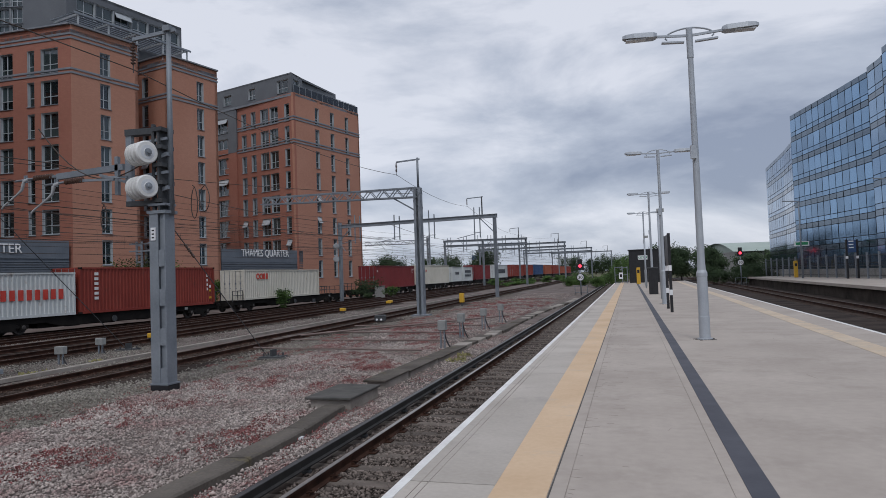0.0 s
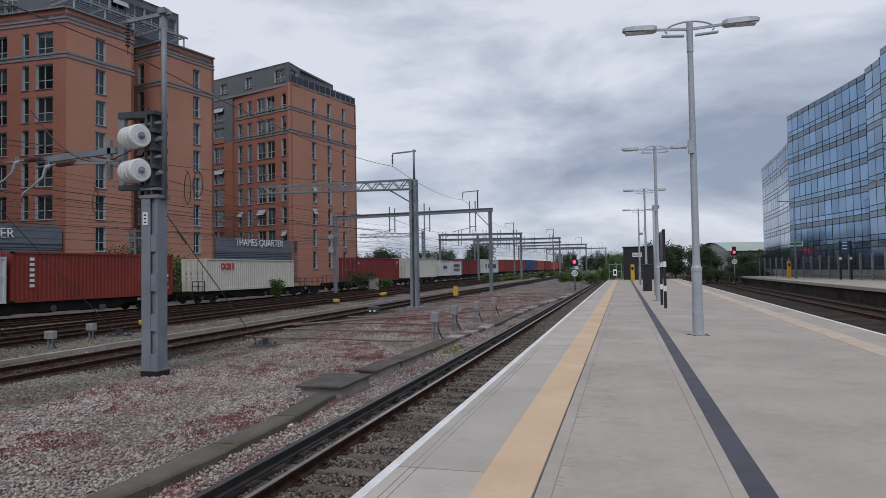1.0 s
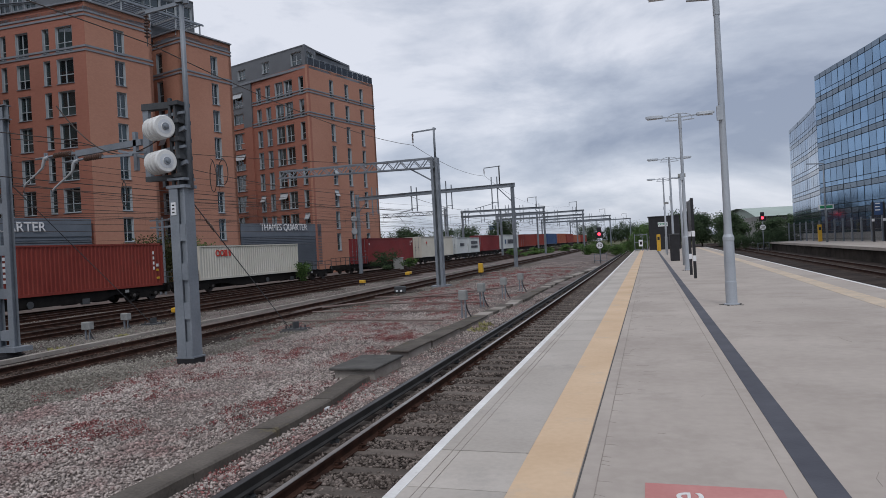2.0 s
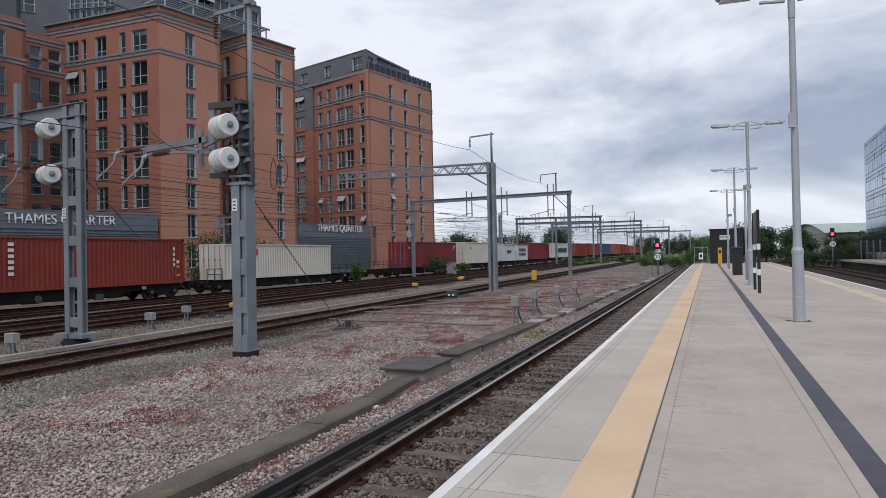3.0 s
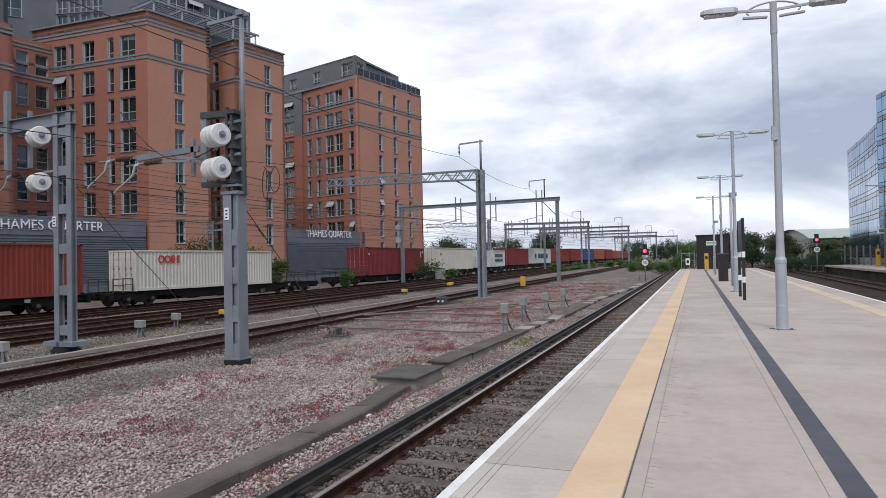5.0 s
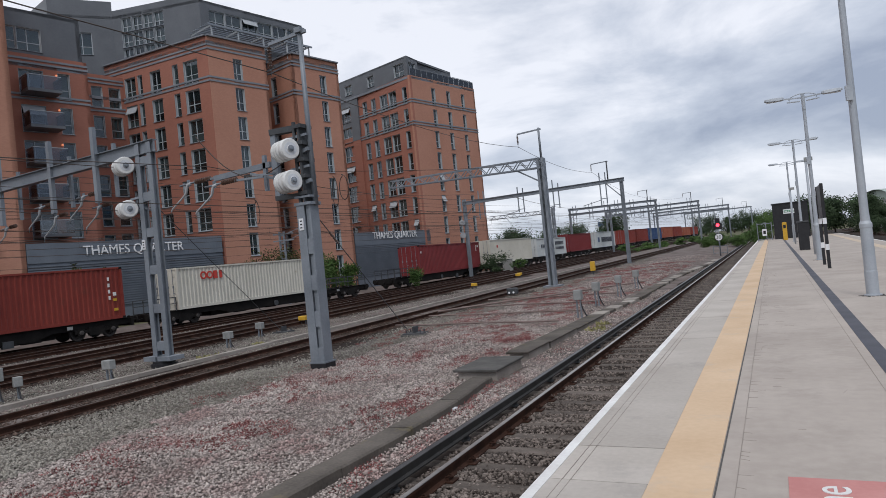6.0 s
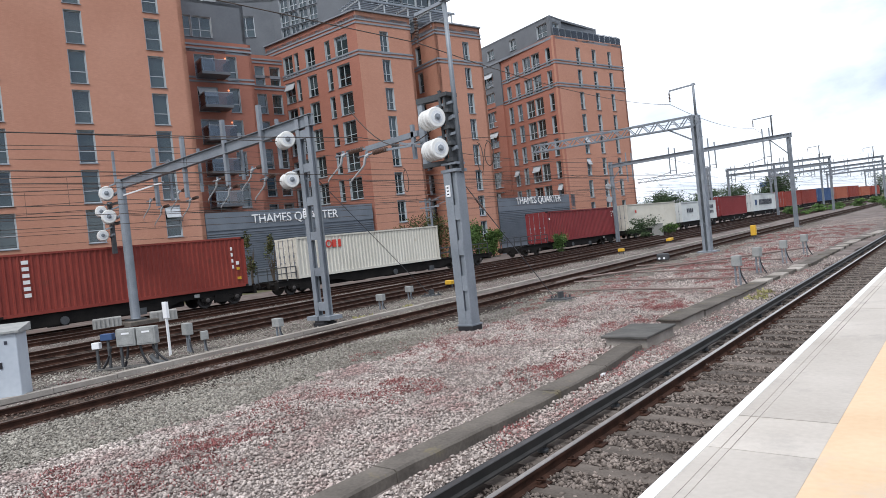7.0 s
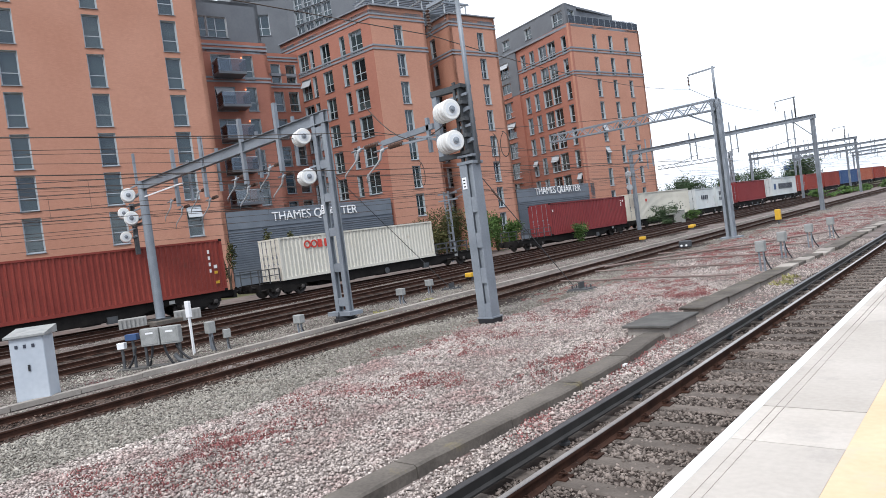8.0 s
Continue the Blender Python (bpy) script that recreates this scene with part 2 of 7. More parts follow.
M_CURTAIN = surf("grey_curtain", (0.3, 0.315, 0.32), (0.46, 0.47, 0.47), 0.9, scale=1.2, fine=9, bump=0.1)
M_BALGLASS = pane_glass("smoked_balcony_glass", (0.62, 0.66, 0.7), 1.7)
# the dimness of the rooms is put into this dark tone
M_ROOM = surf("painted_room_shade", (0.03, 0.034, 0.035), (0.12, 0.125, 0.12), 0.9, scale=0.35, fine=1.3, bump=0)
M_BLIND = surf("pale_blind", (0.55, 0.56, 0.56), (0.7, 0.71, 0.7), 0.9, scale=1, fine=6, bump=0.05)
M_SIGNLETTER = surf("white_sign_letter", (0.75, 0.76, 0.77), (0.84, 0.84, 0.85), 0.5, bump=0)
M_TOWER = surf("blue_mirror_glazing", (0.125, 0.225, 0.36), (0.185, 0.3, 0.45), 0.05, metal=0.92, scale=0.1, fine=0.5, bump=0.01, random_amount=0.2)
M_TOWERBAND = surf("slate_spandrel_panel", (0.085, 0.125, 0.175), (0.115, 0.16, 0.215), 0.12, metal=0.85, scale=0.5, fine=4, bump=0.01, random_amount=0.12)
M_MULLION = surf("dark_mullion", (0.025, 0.034, 0.045), (0.045, 0.055, 0.07), 0.5, bump=0)
M_RED = surf("oxide_red_container", (0.2, 0.03, 0.021), (0.265, 0.047, 0.032), 0.55, scale=0.6, fine=9, bump=0.04, spots=((0.16, 0.045, 0.03), 0.6, 0.6))
M_MAROON = surf("maroon_container", (0.175, 0.022, 0.025), (0.225, 0.034, 0.035), 0.55, scale=0.6, fine=9, bump=0.04, spots=((0.12, 0.04, 0.03), 0.6, 0.6))
M_CREAM = surf("cream_container", (0.56, 0.535, 0.46), (0.66, 0.635, 0.56), 0.6, scale=0.6, fine=9, bump=0.04, spots=((0.35, 0.24, 0.15), 0.64, 0.6))
M_PALE = surf("pale_grey_container", (0.50, 0.53, 0.53), (0.62, 0.645, 0.64), 0.6, scale=0.6, fine=9, bump=0.04, spots=((0.30, 0.2, 0.14), 0.6, 0.7))
M_BLUE = surf("navy_container", (0.03, 0.065, 0.16), (0.045, 0.09, 0.2), 0.55, scale=0.6, fine=9, bump=0.04)
M_RUST = surf("orange_brown_container", (0.28, 0.075, 0.04), (0.35, 0.105, 0.06), 0.6, scale=0.6, fine=9, bump=0.04)
M_WAGON = surf("black_wagon_steel", (0.006, 0.0056, 0.0055), (0.02, 0.0175, 0.016), 0.85, scale=1.5, fine=12, bump=0.1, spec=0.2)
M_WHEEL = surf("dirty_wheel_steel", (0.05, 0.045, 0.042), (0.10, 0.09, 0.085), 0.6, metal=0.4)
M_PAINTRED = surf("red_lettering_paint", (0.50, 0.05, 0.035), (0.6, 0.07, 0.05), 0.5, bump=0)
M_PAINTWHITE = surf("white_lettering_paint", (0.7, 0.69, 0.67), (0.8, 0.79, 0.77), 0.5, bump=0)
M_PAINTDARK = surf("dark_lettering_paint", (0.03, 0.035, 0.05), (0.05, 0.055, 0.075), 0.5, bump=0)
M_YELLOW = surf("safety_yellow_paint", (0.56, 0.32, 0.025), (0.66, 0.4, 0.04), 0.5, scale=4, bump=0.05)
M_BLACK = surf("black_paint", (0.012, 0.012, 0.014), (0.025, 0.025, 0.028), 0.45, scale=3, bump=0.03)
M_WHITE = surf("white_enamel", (0.72, 0.73, 0.74), (0.82, 0.82, 0.83), 0.45, scale=2, bump=0.03)
M_CABINET = surf("pale_blue_grey_cabinet", (0.4, 0.44, 0.49), (0.49, 0.53, 0.575), 0.5, scale=1.2, fine=10, bump=0.03, spots=((0.38, 0.40, 0.42), 0.62, 0.4))
M_BOXGREY = surf("weathered_grey_box", (0.22, 0.228, 0.222), (0.33, 0.335, 0.325), 0.65, scale=5, fine=40, bump=0.08)
M_SIGRED = glow("red_signal_aspect", (1.0, 0.03, 0.05), 6.0)
M_LENS = surf("lamp_lens", (0.55, 0.57, 0.6), (0.66, 0.68, 0.7), 0.3, bump=0)
M_BULB = glow("warm_wall_light", (1.0, 0.32, 0.14), 0.7)
M_LEAF = surf("green_foliage", (0.03, 0.06, 0.014), (0.095, 0.165, 0.04), 0.7, scale=0.7, fine=6, bump=0, random_amount=0.45, island=True, spec=0.25)
M_LEAF_FAR = surf("distant_foliage", (0.024, 0.042, 0.02), (0.06, 0.088, 0.042), 0.8, scale=0.2, fine=2, bump=0, random_amount=0.45, island=True, spec=0.15)
M_LEAF_AUTUMN = surf("mixed_shrub_leaves", (0.03, 0.048, 0.014), (0.095, 0.085, 0.03), 0.7, scale=0.9, fine=6, bump=0, random_amount=0.5, island=True, spec=0.25)
M_SEDUM = surf("reddened_stonecrop", (0.14, 0.047, 0.047), (0.31, 0.13, 0.122), 0.85, scale=2, fine=12, bump=0, random_amount=0.5, island=True, spec=0.2)
M_DRYGRASS = surf("dry_grass", (0.20, 0.19, 0.08), (0.32, 0.29, 0.14), 0.9, scale=2, fine=12, bump=0, random_amount=0.4, island=True, spec=0.2)
M_BARK = surf("bark", (0.05, 0.038, 0.028), (0.10, 0.08, 0.06), 0.95, scale=5, fine=30, bump=0.5)
M_LAND = surf("rough_lineside_land", (0.07, 0.075, 0.035), (0.13, 0.125, 0.07), 0.95, scale=0.05, fine=1.5, bump=0.3, spec=0.2)
M_WALLGREY = surf("grey_rendered_wall", (0.27, 0.265, 0.25), (0.36, 0.355, 0.34), 0.9, scale=0.5, fine=8, bump=0.15, spots=((0.17, 0.16, 0.15), 0.55, 0.5))
M_GREENROOF = surf("pale_green_roof", (0.30, 0.37, 0.33), (0.38, 0.45, 0.40), 0.5, scale=0.3, bump=0.05)


# ---- building helpers ----
def box(bm, x0, x1, y0, y1, z0, z1):
    v = [bm.verts.new((x, y, z)) for z in (z0, z1) for x, y in ((x0, y0), (x1, y0), (x1, y1), (x0, y1))]
    for q in ((3, 2, 1, 0), (4, 5, 6, 7), (0, 1, 5, 4), (1, 2, 6, 5), (2, 3, 7, 6), (3, 0, 4, 7)):
        bm.faces.new([v[i] for i in q])
    return v


def bar(bm, p0, p1, w, h=None, up=(0, 0, 1)):
    """A rectangular bar of width w and height h between two points."""
    h = w if h is None else h
    p0, p1 = Vector(p0), Vector(p1)
    d = (p1 - p0).normalized()
    u = Vector(up)
    if abs(d.dot(u)) > 0.98:
        u = Vector((0, 1, 0))
    s = d.cross(u).normalized()
    u = s.cross(d)
    v = [bm.verts.new(p + s * a * w / 2 + u * b * h / 2) for p in (p0, p1) for a, b in ((-1, -1), (1, -1), (1, 1), (-1, 1))]
    for q in ((0, 1, 2, 3), (7, 6, 5, 4), (0, 4, 5, 1), (1, 5, 6, 2), (2, 6, 7, 3), (3, 7, 4, 0)):
        bm.faces.new([v[i] for i in q])


def rod(bm, p0, p1, r0, r1=None, n=10, caps=True):
    r1 = r0 if r1 is None else r1
    p0, p1 = Vector(p0), Vector(p1)
    d = (p1 - p0).normalized()
    u = Vector((0, 0, 1)) if abs(d.z) < 0.95 else Vector((1, 0, 0))
    s = d.cross(u).normalized()
    u = s.cross(d)
    a = [[bm.verts.new(p + (s * math.cos(t) + u * math.sin(t)) * r) for t in [2 * math.pi * i / n for i in range(n)]] for p, r in ((p0, r0), (p1, r1))]
    for i in range(n):
        f = bm.faces.new((a[0][i], a[0][(i + 1) % n], a[1][(i + 1) % n], a[1][i]))
        f.smooth = n > 6
    if caps:
        bm.faces.new(a[0][::-1])
        bm.faces.new(a[1])


def tube(bm, pts, r, n=8, caps=True):
    """A round body along a line of points; r is one radius or one for each point."""
    pts = [Vector(p) for p in pts]
    rs = r if isinstance(r, (list, tuple)) else [r] * len(pts)
    rings = []
    for i, p in enumerate(pts):
        d = (pts[min(i + 1, len(pts) - 1)] - pts[max(i - 1, 0)]).normalized()
        u = Vector((0, 0, 1)) if abs(d.z) < 0.95 else Vector((1, 0, 0))
        s = d.cross(u).normalized()
        u = s.cross(d)
        rings.append([bm.verts.new(p + (s * math.cos(2 * math.pi * k / n) + u * math.sin(2 * math.pi * k / n)) * rs[i]) for k in range(n)])
    for a, b in zip(rings, rings[1:]):
        for k in range(n):
            bm.faces.new((a[k], a[(k + 1) % n], b[(k + 1) % n], b[k])).smooth = n > 6
    if caps:
        bm.faces.new(rings[0][::-1])
        bm.faces.new(rings[-1])


def lathe(bm, p0, axis, rings, n=16):
    """A turned body: rings of (distance along the axis, radius)."""
    axis = Vector(axis).normalized()
    p0 = Vector(p0)
    u = Vector((0, 0, 1)) if abs(axis.z) < 0.95 else Vector((1, 0, 0))
    s = axis.cross(u).normalized()
    u = s.cross(axis)
    rr = [[bm.verts.new(p0 + axis * a + (s * math.cos(2 * math.pi * k / n) + u * math.sin(2 * math.pi * k / n)) * r) for k in range(n)] for a, r in rings]
    for a, b in zip(rr, rr[1:]):
        for k in range(n):
            bm.faces.new((a[k], a[(k + 1) % n], b[(k + 1) % n], b[k]))
    bm.faces.new(rr[0][::-1])
    bm.faces.new(rr[-1])


def upright(bm, profile, x, y, z0, z1):
    """A rolled section standing upright: its outline in plan drawn up from z0 to z1."""
    lo = [bm.verts.new((x + a, y + b, z0)) for a, b in profile]
    hi = [bm.verts.new((x + a, y + b, z1)) for a, b in profile]
    n = len(profile)
    for i in range(n):
        bm.faces.new((lo[i], lo[(i + 1) % n], hi[(i + 1) % n], hi[i]))
    bm.faces.new(lo[::-1])
    bm.faces.new(hi)


def to_mesh(name, bm, material, bevel=0.0):
    if bevel:
        bmesh.ops.bevel(bm, geom=bm.edges[:], offset=bevel, segments=1, affect="EDGES", clamp_overlap=True)
    bmesh.ops.recalc_face_normals(bm, faces=bm.faces[:])
    me = bpy.data.meshes.new(name)
    bm.to_mesh(me)
    bm.free()
    me.materials.append(material)
    return me


def part(name, bm, material, parent, label="", bevel=0.0, m=None):
    """Links a bmesh, or a mesh that is there already, as one object under a thing or a part."""
    me = bm if isinstance(bm, bpy.types.Mesh) else to_mesh(name, bm, material, bevel)
    ob = new(name, me)
    ob.parent = parent
    if m is not None:
        ob.matrix_basis = m
    if label:
        ob["label"] = label
    return ob


def thing(name, m, label, category, group="", kind=""):
    ob = new(name)
    ob.empty_display_size = 0.2
    ob.matrix_basis = m
    return tagged(ob, label, category, group, kind)


def solid(name, bm, material, label, category="", group="", kind="", bevel=0.0, m=None):
    ob = new(name, to_mesh(name, bm, material, bevel))
    if m is not None:
        ob.matrix_basis = m
    return tagged(ob, label, category, group, kind)


def B():
    return bmesh.new()


def text_mesh(words, size, depth, material, width=None):
    c = bpy.data.curves.new("letters", "FONT")
    c.body, c.size, c.extrude = words, size, depth
    o = bpy.data.objects.new("letters", c)
    me = bpy.data.meshes.new_from_object(o)
    bpy.data.objects.remove(o)
    if width:
        xs = [v.co.x for v in me.vertices]
        k = width / (max(xs) - min(xs))
        for v in me.vertices:
            v.co.x = (v.co.x - min(xs)) * k
    me.materials.clear()
    me.materials.append(material)
    return me


def smooth(a, b, x):
    t = min(1, max(0, (x - a) / (b - a)))
    return t * t * (3 - 2 * t)


def lift(x, y):
    """The yard rises gently away from the camera."""
    yard = 0.0048 * min(max(y, 0), 160) * smooth(-4.6, -8, x) * (1 - smooth(-27, -33, x))
    return yard + 0.0075 * min(max(0, y - 42), 150) * smooth(-27, -33, x) * (1 - smooth(-60, -90, x))


def smooth_noise(x, y, s):
    return noise.noise((x * s, y * s, 0.3))


def right_edge(y):
    return 5.0 + 0.0185 * y


# ---- the ground and the platform ----
bm = B()
xs = sorted(set([-2500, -900, -300, -120, -70, -50] + [-44 + 1.0 * i for i in range(60)] + [20, 30, 45, 80, 300, 900, 2500]))
ys = sorted(set([-2500, -600, -150, -40, -20, -8] + [-4 + 1.0 * i for i in range(70)] + [68 + 6 * i for i in range(24)] + [230, 320, 600, 1200, 2500]))
grid = [[bm.verts.new((x, y, -1.10 + lift(x, y) + (0.05 * smooth_noise(x, y, 0.35) if -44 < x < -4.6 and -4 < y < 100 else 0))) for x in xs] for y in ys]
for j in range(len(ys) - 1):
    for i in range(len(xs) - 1):
        f = bm.faces.new((grid[j][i], grid[j][i + 1], grid[j + 1][i + 1], grid[j + 1][i]))
        f.smooth = True
        f.material_index = (2 if xs[i] >= 4 else 0) if (-44 <= xs[i] < 20 and -20 <= ys[j] < 200) else 1
ground = solid("ground", bm, M_BALLAST, "grey and pinkish track ballast between the railway lines", "ground", kind="structure")
ground.data.materials.append(M_LAND)
ground.data.materials.append(M_TRACKBED)

P0, P1 = -14.0, 86.0
platform = thing("platform", pose(0, 0, 0), "pale concrete station platform with yellow and white lines", "platform", kind="structure")
bm = B()
cut = [P0 + i * 5.0 for i in range(int((P1 - P0) / 5) + 1)]
rows_ = [[bm.verts.new((x, y, z)) for x, z in ((-0.635, -0.3), (-0.635, 0), (right_edge(y) - 0.95, 0), (right_edge(y) - 0.95, -0.3))] for y in cut]
for p, q in zip(rows_, rows_[1:]):
    for i in range(3):
        bm.faces.new((p[i], p[i + 1], q[i + 1], q[i]))
part("deck", bm, M_CONCRETE, platform, "grey concrete deck with hairline cracks")
bm = B()
box(bm, -1.62, -0.665, P0, P1, -1.2, -0.062)
part("edge_wall", bm, M_WALLGREY, platform, "rough concrete wall below the platform edge")
bm = B()
rows_ = [[bm.verts.new((right_edge(y) + o, y, z)) for o, z in ((-0.95, -0.062), (-0.15, -0.062), (-0.15, -1.2))] for y in cut]
for p, q in zip(rows_, rows_[1:]):
    for i in range(2):
        bm.faces.new((p[i], p[i + 1], q[i + 1], q[i]))
part("edge_wall", bm, M_WALLGREY, platform)
bm = B()
rows_ = [[bm.verts.new((right_edge(y) + o, y, z)) for o, z in ((-0.95, 0), (0, 0), (0, -0.06), (-0.3, -0.06))] for y in cut]
for p, q in zip(rows_, rows_[1:]):
    for i in range(3):
        bm.faces.new((p[i], p[i + 1], q[i + 1], q[i]))
part("coping", bm, M_CONCRETE, platform)
for name, o0, o1, mat, lab in (("white_line", -0.10, -0.005, M_WHITELINE, "worn white edge line"), ("tactile_strip", -1.22, -0.80, M_TACTILE_WORN, "faded yellow tactile strip")):
    bm = B()
    rows_ = [[bm.verts.new((right_edge(y) + o, y, z)) for o, z in ((o0, -0.02), (o0, 0.005), (o1, 0.005), (o1, -0.02))] for y in cut]
    for p, q in zip(rows_, rows_[1:]):
        for i in range(3):
            bm.faces.new((p[i], p[i + 1], q[i + 1], q[i]))
    part(name, bm, mat, platform, lab)
bm = B()
box(bm, -1.802, -1.722, P0, P1, -0.02, 0.005)
part("white_line", bm, M_WHITELINE, platform, "worn white edge line")
bm = B()
box(bm, -1.04, -0.635, P0, P1, -0.02, 0.006)
part("tactile_strip", bm, M_TACTILE, platform, "faded yellow tactile strip")
bm = B()
box(bm, 0.745, 0.925, P0, P1 - 3, -0.02, 0.005)
part("drain_strip", bm, M_DRAIN, platform, "dark channel cover running along the deck")
bm = B()
box(bm, -0.629, -0.618, P0, P1, -0.02, 0.003)
part("joint_line", bm, M_JOINT, platform)
for x, w_ in ((-0.51, 0.004), (0.64, 0.003), (-1.63, 0.0025), (-1.57, 0.002)):
    bm = B()
    box(bm, x, x + w_, P0, P1, -0.02, 0.0035)
    part("joint_line", bm, M_SAWCUT, platform)
groove_rng = random.Random(14)
bm = B()
y = 2.0
while y < 26:
    x = -0.505 if groove_rng.random() < 0.6 else groove_rng.uniform(-0.4, -0.1)
    bar(bm, (x, y, 0.0), (x + groove_rng.uniform(0.05, 0.15), y - groove_rng.uniform(0.0, 0.03), 0.0), 0.003, 0.003)
    y += groove_rng.uniform(0.05, 0.4)
part("groove", bm, M_SAWCUT, platform, "short saw cuts beside the tactile strip")["kind"] = "stuff"
# painted notice on the deck
notice = thing("painted_notice", pose(0, 0, 0), "faded red painted notice with white letters on the platform", "floor marking")
bm = B()
box(bm, -0.21, 0.58, 3.0, 4.43, -0.01, 0.004)
part("red_field", bm, surf("faded_red_paint", (0.47, 0.20, 0.185), (0.56, 0.27, 0.25), 0.8, scale=2, fine=25, bump=0.08, spots=((0.40, 0.27, 0.24), 0.6, 0.5), spec=0.25), notice)
part("lettering", text_mesh("ne", 0.33, 0.002, M_WHITELINE), None, notice, "white painted letters", m=pose(0.12, 3.98, 0.006, 0, 0, 90))

# hairline cracks in the deck
crack_rng = random.Random(4)
bm = B()
for _ in range(30):
    x, y = crack_rng.uniform(-0.6, 3.2), crack_rng.uniform(3.0, 40)
    ang = crack_rng.choice((0, 1.57, 1.57)) + crack_rng.uniform(-0.25, 0.25)
    for _ in range(crack_rng.randint(1, 3)):
        ang += crack_rng.uniform(-0.35, 0.35)
        nx, ny = x + math.cos(ang) * 0.14, y + math.sin(ang) * 0.14
        if 0.66 < nx < 0.9 or nx < -0.68 or nx > 3.0:
            break
        bar(bm, (x, y, 0.0), (nx, ny, 0.0), crack_rng.uniform(0.0015, 0.0035), 0.003)
        x, y = nx, ny
part("crack", bm, M_SAWCUT, platform, "hairline cracks in the concrete")["kind"] = "stuff"

# ---- railway tracks ----
RAIL = ((-0.07, -0.16), (0.07, -0.16), (0.07, -0.145), (0.012, -0.125), (0.012, -0.045), (0.036, -0.035), (0.036, -0.004), (-0.036, -0.004), (-0.036, -0.035), (-0.012, -0.045), (-0.012, -0.125), (-0.07, -0.145))
CONDUCTOR = ((-0.085, -0.13), (0.085, -0.13), (0.085, -0.11), (0.05, -0.09), (0.05, 0.0), (-0.05, 0.0), (-0.05, -0.09), (-0.085, -0.11))


def extrude_along(bm, profile, line):
    """Sweeps an x-z profile along a line of points that runs mainly in y."""
    rings = [[bm.verts.new((p[0] + a, p[1], p[2] + b)) for a, b in profile] for p in line]
    n = len(profile)
    for r, s in zip(rings, rings[1:]):
        for i in range(n):
            bm.faces.new((r[i], r[(i + 1) % n], s[(i + 1) % n], s[i]))
    bm.faces.new(rings[0])
    bm.faces.new(rings[-1][::-1])


def stations(y0, y1):
    out, y = [], y0
    while y < y1:
        out.append(y)
        y += 4 if y < 100 else 10
    return out + [y1]


SLEEPER = B()
box(SLEEPER, -1.3, 1.3, -0.125, 0.125, -0.16, -0.0)
SLEEPER = to_mesh("sleeper", SLEEPER, M_SLEEPER, 0.015)
SLEEPER_OLD = SLEEPER.copy()
SLEEPER_OLD.materials[0] = M_SLEEPER_OLD
CHAIR = B()
box(CHAIR, -0.17, 0.17, -0.09, 0.09, 0.0, 0.018)
for sx in (-1, 1):
    box(CHAIR, sx * 0.085 - 0.02, sx * 0.085 + 0.02, -0.06, 0.06, 0.018, 0.05)
    tube(CHAIR, [(sx * 0.05, -0.03, 0.055), (sx * 0.1, -0.045, 0.075), (sx * 0.14, -0.01, 0.06), (sx * 0.1, 0.03, 0.075), (sx * 0.05, 0.04, 0.055)], 0.011, 5)
CHAIR = to_mesh("rail_chair", CHAIR, M_RAILSIDE)
TRACKS = []


def track(label, centre, y0, y1, sleepers=True, single=(0, 0), flat=False, rise=None, polished=False):
    """A running line: two rails with polished heads on sleepers; those between the two bounds of single are parts of their own."""
    t = thing("railway_track", pose(0, 0, 0), label, "railway track", "running lines", "structure")
    top = lambda x, y: -0.915 + (rise(y) if rise else 0 if flat else lift(x, y))
    for side in (-0.7525, 0.7525):
        line = [(centre(y) + side, y, top(centre(y), y)) for y in stations(y0, y1)]
        bm = B()
        extrude_along(bm, RAIL, line)
        r = part("rail", bm, M_RAILSIDE, t)
        bm = B()
        extrude_along(bm, ((-0.034, -0.004), (0.034, -0.004), (0.03, 0.003), (-0.03, 0.003)), line)
        part("railhead", bm, M_RAILTOP if polished else M_DULLHEAD, r, "polished steel running surface" if polished else "")
    bm = B()
    rows_ = [[bm.verts.new((centre(y) + o, y, top(centre(y), y) + z)) for o, z in ((-1.95, -0.2), (-1.5, -0.172), (1.5, -0.172), (1.95, -0.2))] for y in stations(y0, y1)]
    for p, q in zip(rows_, rows_[1:]):
        for i in range(3):
            bm.faces.new((p[i], p[i + 1], q[i + 1], q[i]))
    part("track_bed", bm, M_TRACKBED, t, "dark oily ballast bed")
    rest = B()
    rng = random.Random(int(abs(centre(0)) * 100))
    y = y0 + 0.3
    while y < min(y1, 190) and sleepers:
        c = centre(y)
        a = math.atan2(centre(y + 1) - c, 1)
        z = top(c, y) - 0.158 + rng.uniform(-0.008, 0.008)
        if single[0] <= y <= single[1]:
            m = pose(c + rng.uniform(-0.03, 0.03), y, z, 0, 0, -math.degrees(a) + rng.uniform(-0.6, 0.6))
            part("sleeper", SLEEPER if polished else SLEEPER_OLD, None, t, m=m)
        else:
            v = box(rest, -1.3, 1.3, -0.125, 0.125, -0.1, 0)
            m = pose(c, y, z, 0, 0, -math.degrees(a))
            for q in v:
                q.co = m @ q.co
        y += 0.68
    if rest.verts:
        part("far_sleeper", rest, M_SLEEPER if polished else M_SLEEPER_OLD, t, "rows of distant sleepers")["kind"] = "stuff"
    TRACKS.append((centre, y0, y1))
    return t


def train_line(y):
    """Middle of the goods line on which the container train runs."""
    return -36.35 + 0.07 * min(y, 55) + 0.035 * max(0, y - 55) if y < 150 else -36.35 + 3.85 + 0.035 * 95 + (y - 150) * 0.05


def goods_rise(y):
    return 0.0075 * min(max(0, y - 42), 150)


